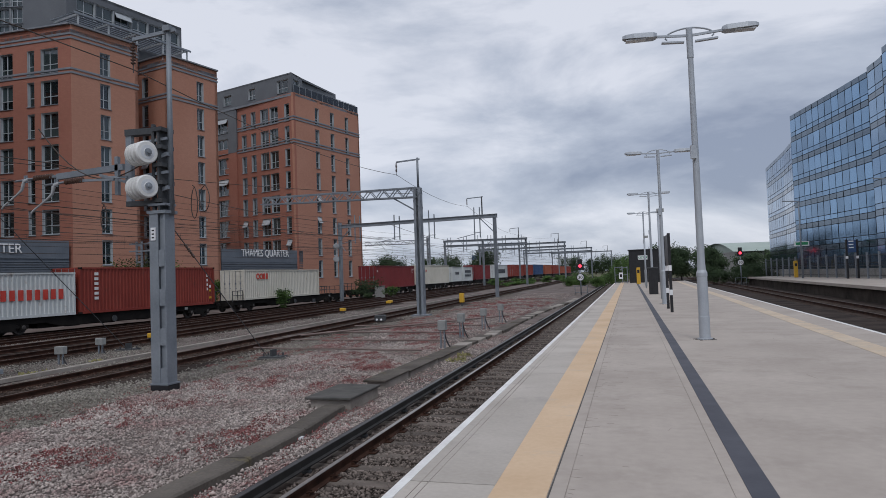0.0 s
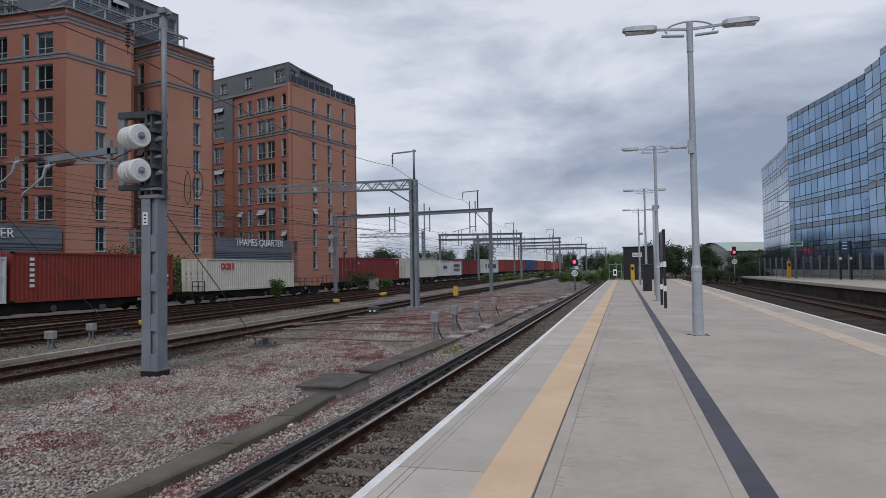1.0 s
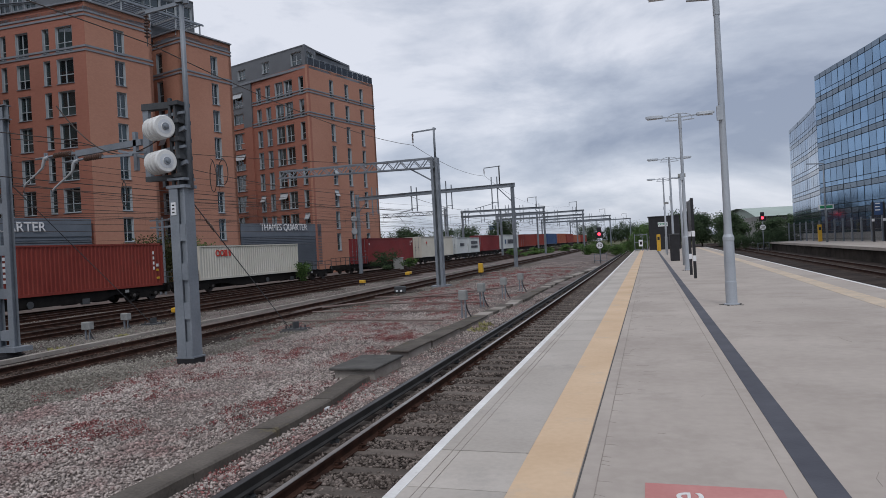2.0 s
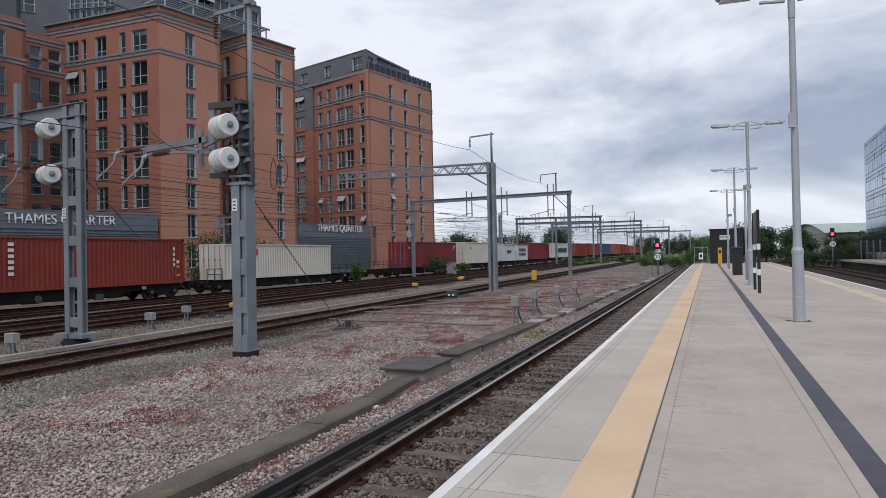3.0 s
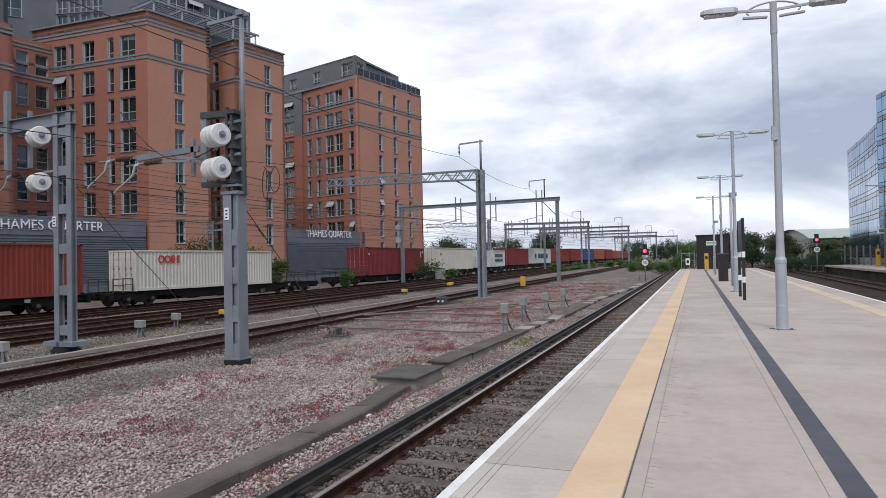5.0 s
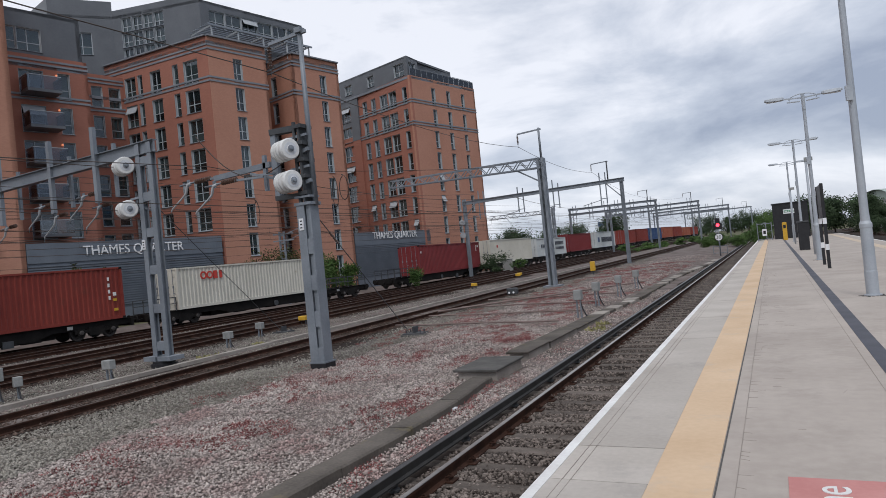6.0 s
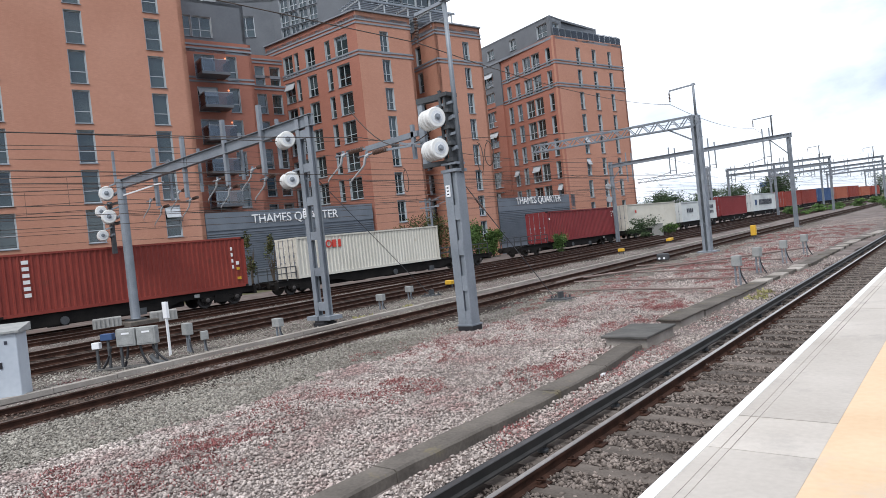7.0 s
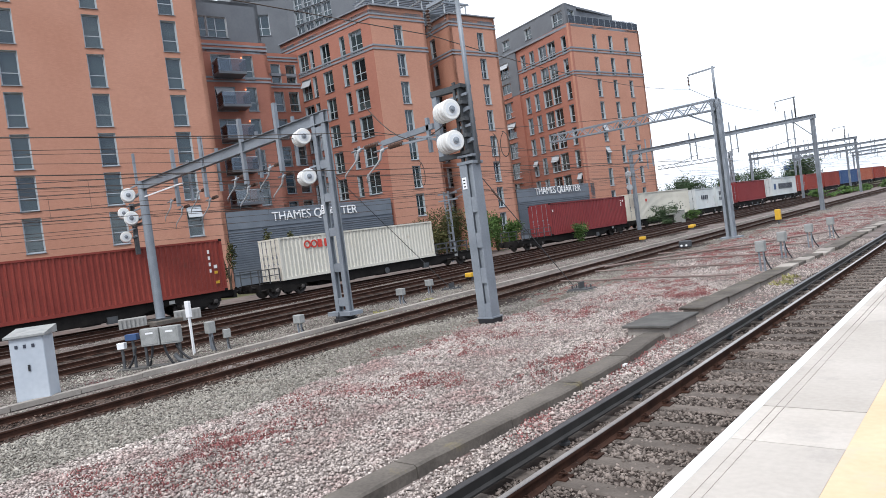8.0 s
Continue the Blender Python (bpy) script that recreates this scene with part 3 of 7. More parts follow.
def straight(x, bend=0.0):
    return lambda y: x + bend * max(0, y - 60)


platform_track = track("platform line with polished rails beside a black conductor rail", straight(-3.25), -12, 190, single=(1.5, 60), flat=True, polished=True)
track("running line with rusty rails on dark sleepers", straight(-15.05, 0.012), -25, 190, single=(-4, 50))
track("running line with rusty rails in the middle of the yard", straight(-22.2, 0.012), -30, 190)
track("running line with rusty rails in the middle of the yard", straight(-25.9, 0.014), -30, 190)
track("running line next to the goods line", lambda y: train_line(y) + 4.0, -40, 190)
track("goods line under the container train", train_line, -90, 300, rise=goods_rise)
track("line on the far side of the platform", lambda y: right_edge(y) + 1.45, -10, 180, flat=True)
track("line beside the opposite platform", lambda y: 11.2 + 0.022 * y, -10, 180, flat=True)
bm = B()
extrude_along(bm, CONDUCTOR, [(-4.43, y, -0.84) for y in stations(-12, 190)])
third = part("conductor_rail", bm, M_THIRD, platform_track, "black conductor rail")
bm = B()
extrude_along(bm, ((-0.045, -0.003), (0.045, -0.003), (0.035, 0.003), (-0.035, 0.003)), [(-4.43, y, -0.84) for y in stations(-12, 190)])
part("contact_face", bm, surf("worn_conductor_face", (0.028, 0.028, 0.03), (0.07, 0.07, 0.073), 0.4, metal=0.5, bump=0.02), third)
POT = B()
lathe(POT, (0, 0, 0), (0, 0, 1), ((0, 0.07), (0.03, 0.075), (0.05, 0.045), (0.08, 0.06), (0.1, 0.04)), 8)
POT = to_mesh("insulator_pot", POT, M_GALVDARK)
for i in range(22):
    part("insulator_pot", POT, None, third, m=pose(-4.43, 2.2 + i * 2.04, -1.07))
for i in range(42):
    for x in (-2.4975, -4.0025):
        part("rail_chair", CHAIR, None, platform_track, m=pose(x, 1.3 + i * 0.68, -1.072))
bm = B()
extrude_along(bm, CONDUCTOR, [(right_edge(y) + 2.65, y, -0.84) for y in stations(-10, 180)])
solid("conductor_rail", bm, M_THIRD, "black conductor rail beside the far line", "rail", kind="structure")

# ---- apartment buildings along the railway ----
QUARTER = pose(-47, 46.45, 0, 0, 0, 76.8)
WIN_CACHE = {}
win_rng = random.Random(11)


def window_mesh(w, h, style):
    """Frame of a casement window: style 1 has a transom low down, 2 is two lights wide as well."""
    key = (round(w, 2), round(h, 2), style)
    if key not in WIN_CACHE:
        f = B()
        t, d = 0.1, 0.09
        ring = [[f.verts.new((x, y, z)) for x, z in ((o, o), (w - o, o), (w - o, h - o), (o, h - o))] for o, y in ((0, -0.19), (0.035, -0.19), (0.035, 0), (t, 0), (t, d), (0, d))]
        for q, r in zip(ring, ring[1:] + ring[:1]):
            for i in range(4):
                f.faces.new((q[i], q[(i + 1) % 4], r[(i + 1) % 4], r[i]))
        k = B()
        box(k, t, w - t, 0.01, d - 0.01, h * 0.36, h * 0.36 + 0.06)
        u = B()
        if style > 1:
            box(u, w * 0.42, w * 0.42 + 0.07, 0.008, d - 0.008, t, h - t)
        p = B()
        box(p, t, w - t, 0.045, 0.055, h * 0.36 + 0.06, h - t)
        p2 = B()
        box(p2, t, w - t, 0.045, 0.055, t, h * 0.36)
        s = B()
        box(s, -0.04, w + 0.04, -0.12, 0.02, -0.05, 0.0)
        WIN_CACHE[key] = to_mesh("frame", f, M_FRAME), (to_mesh("pane", p, M_GLASS), to_mesh("pane", p2, M_GLASS)), to_mesh("sill", s, M_BAND), to_mesh("transom", k, M_FRAME), to_mesh("mullion", u, M_FRAME)
    return WIN_CACHE[key]


def blind_mesh(w, h):
    key = ("blind", round(w, 2), round(h, 2))
    if key not in WIN_CACHE:
        bm = B()
        box(bm, 0.07, w - 0.07, 0.2, 0.22, 0, h)
        for i in range(5):
            box(bm, 0.07 + (w - 0.14) * i / 5, 0.09 + (w - 0.14) * i / 5, 0.185, 0.2, 0, h)
        WIN_CACHE[key] = to_mesh("blind", bm, M_BLIND)
    return WIN_CACHE[key]


def curtain_mesh(w, h):
    key = ("curtain", round(w, 2), round(h, 2))
    if key not in WIN_CACHE:
        bm = B()
        line = [(0.08 + w * 0.42 * i / 12, 0.24 + (0.03 if i % 2 else 0.0)) for i in range(13)]
        vs = [[bm.verts.new((x, y, z)) for z in (0.08, h - 0.05)] for x, y in line]
        for p, q in zip(vs, vs[1:]):
            bm.faces.new((p[0], q[0], q[1], p[1]))
        WIN_CACHE[key] = to_mesh("curtain", bm, M_CURTAIN)
    return WIN_CACHE[key]


def sash_mesh(w, h):
    key = ("sash", round(w, 2), round(h, 2))
    if key not in WIN_CACHE:
        bm = B()
        for x0, x1, z0, z1 in ((0, w, -0.06, 0), (0, w, -h, -h + 0.06), (0, 0.06, -h, 0), (w - 0.06, w, -h, 0)):
            box(bm, x0, x1, -0.03, 0.03, z0, z1)
        box(bm, 0.05, w - 0.05, -0.008, 0.008, -h + 0.05, -0.05)
        WIN_CACHE[key] = to_mesh("open_sash", bm, M_FRAME)
    return WIN_CACHE[key]


def wall(parent, name, a, b, z0, z1, openings, material, depth=0.22, label="", bands=(), thick=0.35):
    """A wall from a to b in plan (its inside to the left of that way) with window openings cut through it: (s0, s1, z0, z1, style)."""
    a, b = Vector((*a, 0)), Vector((*b, 0))
    d = (b - a).normalized()
    inn = Vector((-d.y, d.x, 0))
    length = (b - a).length
    at = lambda s, z, v=0.0: a + d * s + inn * v + Vector((0, 0, z))
    ss = sorted({0, length, *[q for o in openings for q in o[:2]]})
    zs = sorted({z0, z1, *[q for o in openings for q in o[2:4]]})
    bm = B()
    cells = {}
    for s0, s1 in zip(ss, ss[1:]):
        for q0, q1 in zip(zs, zs[1:]):
            ms, mz = (s0 + s1) / 2, (q0 + q1) / 2
            if any(o[0] < ms < o[1] and o[2] < mz < o[3] for o in openings):
                continue
            for v in (0.0, thick):
                bm.faces.new([bm.verts.new(at(s, z, v)) for s, z in ((s0, q0), (s1, q0), (s1, q1), (s0, q1))])
    for o in openings:
        c = ((o[0], o[2]), (o[1], o[2]), (o[1], o[3]), (o[0], o[3]))
        for p, q in zip(c, c[1:] + c[:1]):
            bm.faces.new([bm.verts.new(at(*r)) for r in ((*p, 0.0), (*q, 0.0), (*q, thick), (*p, thick))])
    for s in (0, length):
        bm.faces.new([bm.verts.new(at(s, z, v)) for z, v in ((z0, 0), (z1, 0), (z1, thick), (z0, thick))])
    bm.faces.new([bm.verts.new(at(s, z1, v)) for s, v in ((0, 0), (length, 0), (length, thick), (0, thick))])
    w = part(name, bm, material, parent, label)
    ang = math.degrees(math.atan2(d.y, d.x))
    for o in openings:
        wide, high, style = o[1] - o[0], o[3] - o[2], o[4]
        frame_me, pane_me, sill_me, transom_me, mullion_me = window_mesh(wide, high, style)
        p = at(o[0], o[2], depth)
        win = part("window", frame_me, None, parent, m=pose(p.x, p.y, p.z, 0, 0, ang))
        for me in pane_me:
            glass = part("pane", me, None, win, m=pose(0, 0, 0, win_rng.uniform(-0.5, 0.5), 0, win_rng.uniform(-0.5, 0.5)))
            glass.visible_shadow = False
        part("transom", transom_me, None, win)
        if style > 1:
            part("mullion", mullion_me, None, win)
        part("sill", sill_me, None, win, m=pose(0, -depth + 0.03, 0))
        roll = win_rng.random()
        if style == 3 or roll < 0.34:
            part("blind", blind_mesh(wide, high * (0.4 if roll < 0.24 and style != 3 else 0.95)), None, win, "pale blind", m=pose(0, 0, high * (0.57 if roll < 0.24 and style != 3 else 0.03)))
        elif roll < 0.52:
            part("curtain", curtain_mesh(wide, high), None, win, "drawn grey curtain", m=pose(win_rng.choice((0, wide * 0.45)), 0, 0))
        elif roll > 0.93:
            part("open_sash", sash_mesh(wide * 0.9, high * 0.42), None, win, "sash tilted open", m=pose(wide * 0.05, -0.06, high * 0.98, -28))
    for zb in bands:
        bm = B()
        for k in (0, 0.36):
            v = [bm.verts.new(at(s, z, q)) for z in (zb + k, zb + k + 0.17) for s, q in ((-0.05, -0.07), (length + 0.05, -0.07), (length + 0.05, 0.05), (-0.05, 0.05))]
            for f in ((3, 2, 1, 0), (4, 5, 6, 7), (0, 1, 5, 4), (1, 2, 6, 5), (2, 3, 7, 6), (3, 0, 4, 7)):
                bm.faces.new([v[i] for i in f])
        part("string_course", bm, M_BAND, parent)
    return w


def flat_roof(parent, corners, z, material, thickness=0.3, name="roof"):
    bm = B()
    lo = [bm.verts.new((*c, z - thickness)) for c in corners]
    hi = [bm.verts.new((*c, z)) for c in corners]
    bm.faces.new(hi)
    bm.faces.new(lo[::-1])
    n = len(corners)
    for i in range(n):
        bm.faces.new((lo[i], lo[(i + 1) % n], hi[(i + 1) % n], hi[i]))
    return part(name, bm, material, parent)


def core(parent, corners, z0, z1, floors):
    """A backing wall behind the windows; its dark colour stands in for the rooms' dimness."""
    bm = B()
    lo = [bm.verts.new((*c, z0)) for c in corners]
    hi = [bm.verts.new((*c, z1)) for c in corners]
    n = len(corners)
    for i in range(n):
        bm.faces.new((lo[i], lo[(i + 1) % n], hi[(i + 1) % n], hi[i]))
    return part("room_shade_wall", bm, M_ROOM, parent)


def rows_of(columns, top, step, high, count):
    return [(s0, s1, top - step * k - high, top - step * k, st) for s0, s1, st in columns for k in range(count)]


# long orange block with narrow window columns
block = thing("apartment_building", QUARTER, "orange brick apartment block with narrow columns of grey windows", "building", "apartment blocks beside the railway")
cols = [(41.85 - 5.78 * i, 43.1 - 5.78 * i, 1) for i in range(7)]
wall(block, "wall", (-62, 0), (-17, 0), -1.1, 28.6, rows_of(cols, 25.22, 3.09, 2.6, 8), M_BRICK)
wall(block, "wall", (-17, 0), (-17, 6), -1.1, 28.6, [], M_BRICK)
wall(block, "wall", (-17, 18), (-62, 18), -1.1, 28.6, [], M_BRICK)
wall(block, "wall", (-62, 18), (-62, 0), -1.1, 28.6, [], M_BRICK)
flat_roof(block, ((-62, 0), (-17, 0), (-17, 18), (-62, 18)), 28.6, M_CLAD)
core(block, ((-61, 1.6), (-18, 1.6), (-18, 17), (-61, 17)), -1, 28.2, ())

# balcony block and its dark top storey
block = thing("apartment_building", QUARTER, "red brick apartment block with stacked balconies under a grey top storey", "building", "apartment blocks beside the railway")
cols = [(0.35, 0.75, 1), (2.0, 3.9, 2), (5.0, 6.0, 1)]
wall(block, "wall", (-17, 4.3), (-9.5, 4.3), -1.1, 22.2, rows_of(cols, 20.9, 3.02, 2.3, 6), M_BRICK_SHADED, bands=(21.35, 18.3))
wall(block, "wall", (-9.5, 11.4), (-3.0, 11.4), -1.1, 23.6, rows_of([(0.6, 2.2, 2), (3.2, 4.3, 1), (4.9, 6.1, 1)], 22.4, 3.02, 2.2, 7), M_BRICK_SHADED, bands=(22.7, 19.8))
wall(block, "wall", (-9.5, 4.3), (-9.5, 11.4), -1.1, 22.2, [], M_BRICK_SHADED)
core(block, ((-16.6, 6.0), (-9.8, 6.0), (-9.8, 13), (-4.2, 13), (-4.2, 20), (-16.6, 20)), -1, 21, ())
flat_roof(block, ((-17, 4.3), (-9.5, 4.3), (-9.5, 11.4), (-3.0, 11.4), (-6.0, 22), (-17, 22)), 21.4, M_BAND)
wall(block, "top_storey", (-17, 4.9), (-9.6, 4.9), 22.2, 26.2, [(0.4, 2.3, 22.7, 24.7, 3), (2.32, 4.2, 22.7, 24.7, 3)], M_CLAD, label="dark grey clad top storey")
wall(block, "top_storey", (-9.6, 4.9), (-9.6, 14), 21.4, 26.2, [], M_CLAD)
wall(block, "top_storey", (-8.0, 16.0), (-2.6, 13.4), 21.4, 32.4, [(2.2, 3.9, 26.6, 29.0, 2)], M_CLAD, label="dark grey clad top storey")
wall(block, "top_storey", (-8.0, 24), (-8.0, 16.0), 21.4, 32.4, [], M_CLAD)
flat_roof(block, ((-17, 4.9), (-9.6, 4.9), (-9.6, 20), (-17, 20)), 26.2, M_CLAD)
for k in range(6):
    z = 18.9 - 3.02 * k
    bm = B()
    box(bm, 0, 2.6, 0, 1.7, -0.24, 0)
    bal = part("balcony", bm, M_CLAD, block, "dark balcony with smoked glass sides", m=pose(-14.95, 2.6, z))
    for i, (x0, x1, y0, y1) in enumerate(((0.0, 2.6, 0.0, 0.03), (0.0, 0.03, 0.03, 1.7), (2.57, 2.6, 0.03, 1.7))):
        bm = B()
        box(bm, x0, x1, y0, y1, 0.0, 1.1)
        part("balcony_glass", bm, M_BALGLASS, bal).visible_shadow = False
    bm = B()
    for x0, x1, y0, y1 in ((0.0, 2.6, -0.03, 0.05), (-0.03, 0.05, 0.05, 1.7), (2.55, 2.63, 0.05, 1.7)):
        box(bm, x0, x1, y0, y1, 1.1, 1.15)
    part("handrail", bm, M_FRAME, bal)
    if k < 3:
        bm = B()
        lathe(bm, (2.85, 1.68, 1.75), (0, -1, 0), ((0, 0.08), (0.06, 0.085), (0.09, 0.04)), 10)
        part("wall_light", bm, M_BULB, bal, "small warm wall light")

# corner block with a notch and a roof pergola
W1 = (-3.72, 13.9)
block = thing("apartment_building", QUARTER, "orange brick corner block with grey bands and glazed roof storey", "building", "apartment blocks beside the railway")
front = rows_of([(2.75, 3.8, 2)], 23.55, 2.92, 2.3, 8)
wall(block, "wall", (0, 0), (6.7, 0), -1.1, 25.3, front, M_BRICK, bands=(24.05, 20.9))
wall(block, "wall", (6.7, 0), (6.7, 5), -1.1, 25.3, [], M_BRICK)
wall(block, "wall", (6.7, 5), (9.98, 5), -1.1, 25.3, [], M_BRICK, bands=(24.05, 20.9))
wall(block, "wall", (9.98, 5), (9.98, 0), -1.1, 25.3, rows_of([(1.1, 2.1, 1)], 23.55, 2.92, 2.3, 8), M_BRICK, bands=(24.05, 20.9))
wall(block, "wall", (9.98, 0), (16.6, 0), -1.1, 25.3, rows_of([(3.8, 4.75, 2)], 23.55, 2.92, 2.3, 8), M_BRICK, bands=(24.05, 20.9))
wall(block, "wall", (16.6, 0), (16.6, 24), -1.1, 25.3, [], M_BRICK)
lw = math.hypot(*W1)
side = [(lw - b, lw - a, st) for a, b, st in ((1.4, 3.3, 2), (4.0, 4.8, 1), (6.4, 7.9, 2), (9.0, 9.7, 1), (10.0, 11.6, 2))]
wall(block, "wall", W1, (0, 0), -1.1, 25.3, rows_of(side, 23.4, 2.92, 2.25, 7), M_BRICK_SHADED, bands=(24.05, 20.9))
for a, b in ((W1, (0, 0)), ((0, 0), (6.7, 0)), ((9.98, 0), (16.6, 0)), ((9.98, 5), (9.98, 0))):
    bm = B()
    bar(bm, (*a, 25.36), (*b, 25.36), 0.5, 0.14)
    part("coping", bm, M_BAND, block)
core(block, ((1.0, 1.6), (6.4, 1.6), (6.4, 6.4), (11.6, 6.4), (11.6, 1.6), (16.2, 1.6), (16.2, 22), (-1.4, 22), (-1.6, 12)), -1, 25, ())
flat_roof(block, ((0, 0), (6.7, 0), (6.7, 5), (9.98, 5), (9.98, 0), (16.6, 0), (16.6, 24), (-6, 24), W1), 24.9, M_BAND)
wall(block, "roof_storey", (2.2, 4.2), (15.4, 4.2), 24.9, 30.8, [(1.0 + 2.0 * i, 2.95 + 2.0 * i, 28.1, 30.0, 2) for i in range(6)], M_CLAD, label="dark clad roof storey with a strip of glazing")
wall(block, "roof_storey", (-2.6, 13.4), (2.2, 4.2), 24.9, 31.4, [(1.0 + 1.3 * i, 2.2 + 1.3 * i, z_, z_ + 1.55, 2) for i in range(4) for z_ in (25.6, 27.25, 28.9)], M_CLAD, label="dark clad roof storey with tall glazing")
flat_roof(block, ((2.2, 4.2), (15.4, 4.2), (15.4, 24), (-8.0, 24), (-8.0, 16.0), (-2.6, 13.4)), 30.8, M_CLAD)
core(block, ((3.4, 5.8), (15, 5.8), (15, 19), (-4, 19), (-3, 15.5), (0.6, 10.6)), 25, 30.4, ())
bm = B()
box(bm, 0.6, 13.4, 0.3, 0.4, 26.62, 26.78)
pergola = part("pergola", bm, M_GALV, block, "grey slatted roof pergola")
for x in (1.0, 4.0, 7.0, 10.0, 13.0):
    bm = B()
    box(bm, x - 0.06, x + 0.06, 0.42, 0.54, 24.9, 26.6)
    part("post", bm, M_FRAME, pergola)
    bm = B()
    box(bm, x - 0.05, x + 0.05, 0.42, 4.18, 26.6, 26.78)
    part("rafter", bm, M_FRAME, pergola)
for i in range(9):
    bm = B()
    box(bm, 0.6, 13.4, 0.4 + 0.44 * i, 0.56 + 0.44 * i, 26.8, 26.86)
    part("slat", bm, M_GALV, pergola)

# farther block
W2 = (30.2, 14.7)
block = thing("apartment_building", QUARTER, "red brick apartment block with a grey penthouse and roof terrace", "building", "apartment blocks beside the railway")
cols = [(4.2, 5.05, 1), (7.4, 8.25, 1), (10.7, 11.5, 1)]
wall(block, "wall", (29, 0), (43, 0), -1.1, 25.9, rows_of(cols, 24.75, 2.92, 2.3, 8), M_BRICK, bands=(22.35, 19.4))
wall(block, "wall", (43, 0), (43, 22), -1.1, 25.9, [], M_BRICK)
l2 = math.hypot(W2[0] - 29, W2[1])
side = [(l2 - b, l2 - a, st) for a, b, st in ((0.8, 1.7, 1), (2.9, 4.5, 2), (4.7, 6.3, 2), (7.2, 8.2, 1), (9.1, 10.1, 1))]
side2 = [(l2 - b, l2 - a, st) for a, b, st in ((9.2, 10.9, 2), (12.0, 13.4, 2))]
wall(block, "wall", W2, (29, 0), -1.1, 25.9, rows_of(side, 24.6, 2.92, 2.25, 7), M_BRICK_SHADED, bands=(22.35, 19.4))
wall(block, "wing_wall", (30.4, 26), (29.72, 11.0), -1.1, 20.2, rows_of([(5.5, 7.0, 2), (8.6, 10.4, 2), (11.2, 13.4, 2)], 19.0, 2.92, 2.25, 6), M_BRICK_SHADED)
wall(block, "wing_wall", (30.3, 26), (29.7, 10.9), 20.2, 25.9, rows_of([(8.6, 10.4, 2), (11.2, 13.4, 2)], 24.6, 2.92, 2.1, 2), M_CLAD, label="dark grey clad upper wall")
wall(block, "penthouse", (30.6, 26), (29.2, 0.4), 25.9, 28.5, [(8.0, 9.6, 26.3, 27.7, 2), (12.5, 14.1, 26.3, 27.7, 2), (17.5, 18.9, 26.3, 27.8, 2), (23.0, 25.0, 26.2, 27.9, 2)], M_CLAD, label="dark grey clad penthouse")
wall(block, "penthouse", (29.2, 0.4), (32.0, 1.0), 25.9, 28.5, [(0.4, 2.2, 26.2, 27.9, 2)], M_CLAD)
wall(block, "penthouse", (32.0, 1.4), (40.6, 2.2), 25.9, 28.4, [], M_CLAD)
flat_roof(block, ((29.2, 0.4), (32, 1.0), (40.6, 2.2), (40.6, 24), (30.6, 26)), 28.6, M_CLAD, 0.25)
flat_roof(block, ((29, 0), (43, 0), (43, 24), (30.4, 26)), 25.8, M_BAND)
core(block, ((30.8, 1.6), (42, 1.6), (42, 21), (32, 21)), -1, 25.4, ())
bm = B()
box(bm, 29.4, 42.6, 0.2, 0.26, 27.0, 27.05)
rail = part("terrace_rail", bm, M_GALV, block, "glass roof terrace rail")
for i in range(12):
    bm = B()
    box(bm, 29.4 + 1.15 * i, 29.45 + 1.15 * i, 0.2, 0.25, 25.9, 27.0)
    part("post", bm, M_GALV, rail)
    bm = B()
    box(bm, 29.5 + 1.15 * i, 30.5 + 1.15 * i, 0.215, 0.235, 26.0, 26.95)
    part("glass_panel", bm, M_BALGLASS, rail).visible_shadow = False

# low louvred walls with the name of the place
for u0, u1, top, t0, t1, tz in ((-16.95, -0.35, 5.85, -12.9, -4.3, 4.72), (16.75, 30.1, 5.55, 19.6, 27.4, 4.72)):
    fence_wall = thing("sign_wall", QUARTER, "blue-grey louvred wall with white lettering between the blocks", "wall", "louvred sign walls")
    bm = B()
    box(bm, u0, u1, 0.0, 0.25, top - 1.55, top)
    part("sign_board", bm, M_LOUVRE, fence_wall)
    bm = B()
    box(bm, u0, u1, 0.1, 0.3, -1.1, top - 1.55)
    part("backing", bm, M_LOUVRE, fence_wall)
    z = 0.4
    while z < top - 1.65:
        bm = B()
        box(bm, u0, u1, -0.0, 0.1, z, z + 0.12)
        part("slat", bm, M_LOUVRE, fence_wall)
        z += 0.2
    letters = text_mesh("THAMES QUARTER", 1.15, 0.04, M_SIGNLETTER, t1 - t0)
    part("lettering", letters, None, fence_wall, "white raised lettering", m=pose(t0, -0.06, tz, 90, 0, 0))

# ---- the container train ----
def corrugated_side(bm, x0, x1, y, z0, z1, out):
    """A folded steel side, with trapezoid ribs."""
    n = int((x1 - x0) / 0.278)
    step = (x1 - x0) / n
    line = []
    for i in range(n):
        a = x0 + i * step
        line += [(a, 0.0), (a + step * 0.26, 0.0), (a + step * 0.38, 0.045), (a + step * 0.88, 0.045)]
    line.append((x1, 0.0))
    vs = [[bm.verts.new((a, y - out * d, z)) for z in (z0, z1)] for a, d in line]
    for p, q in zip(vs, vs[1:]):
        bm.faces.new((p[0], q[0], q[1], p[1]))


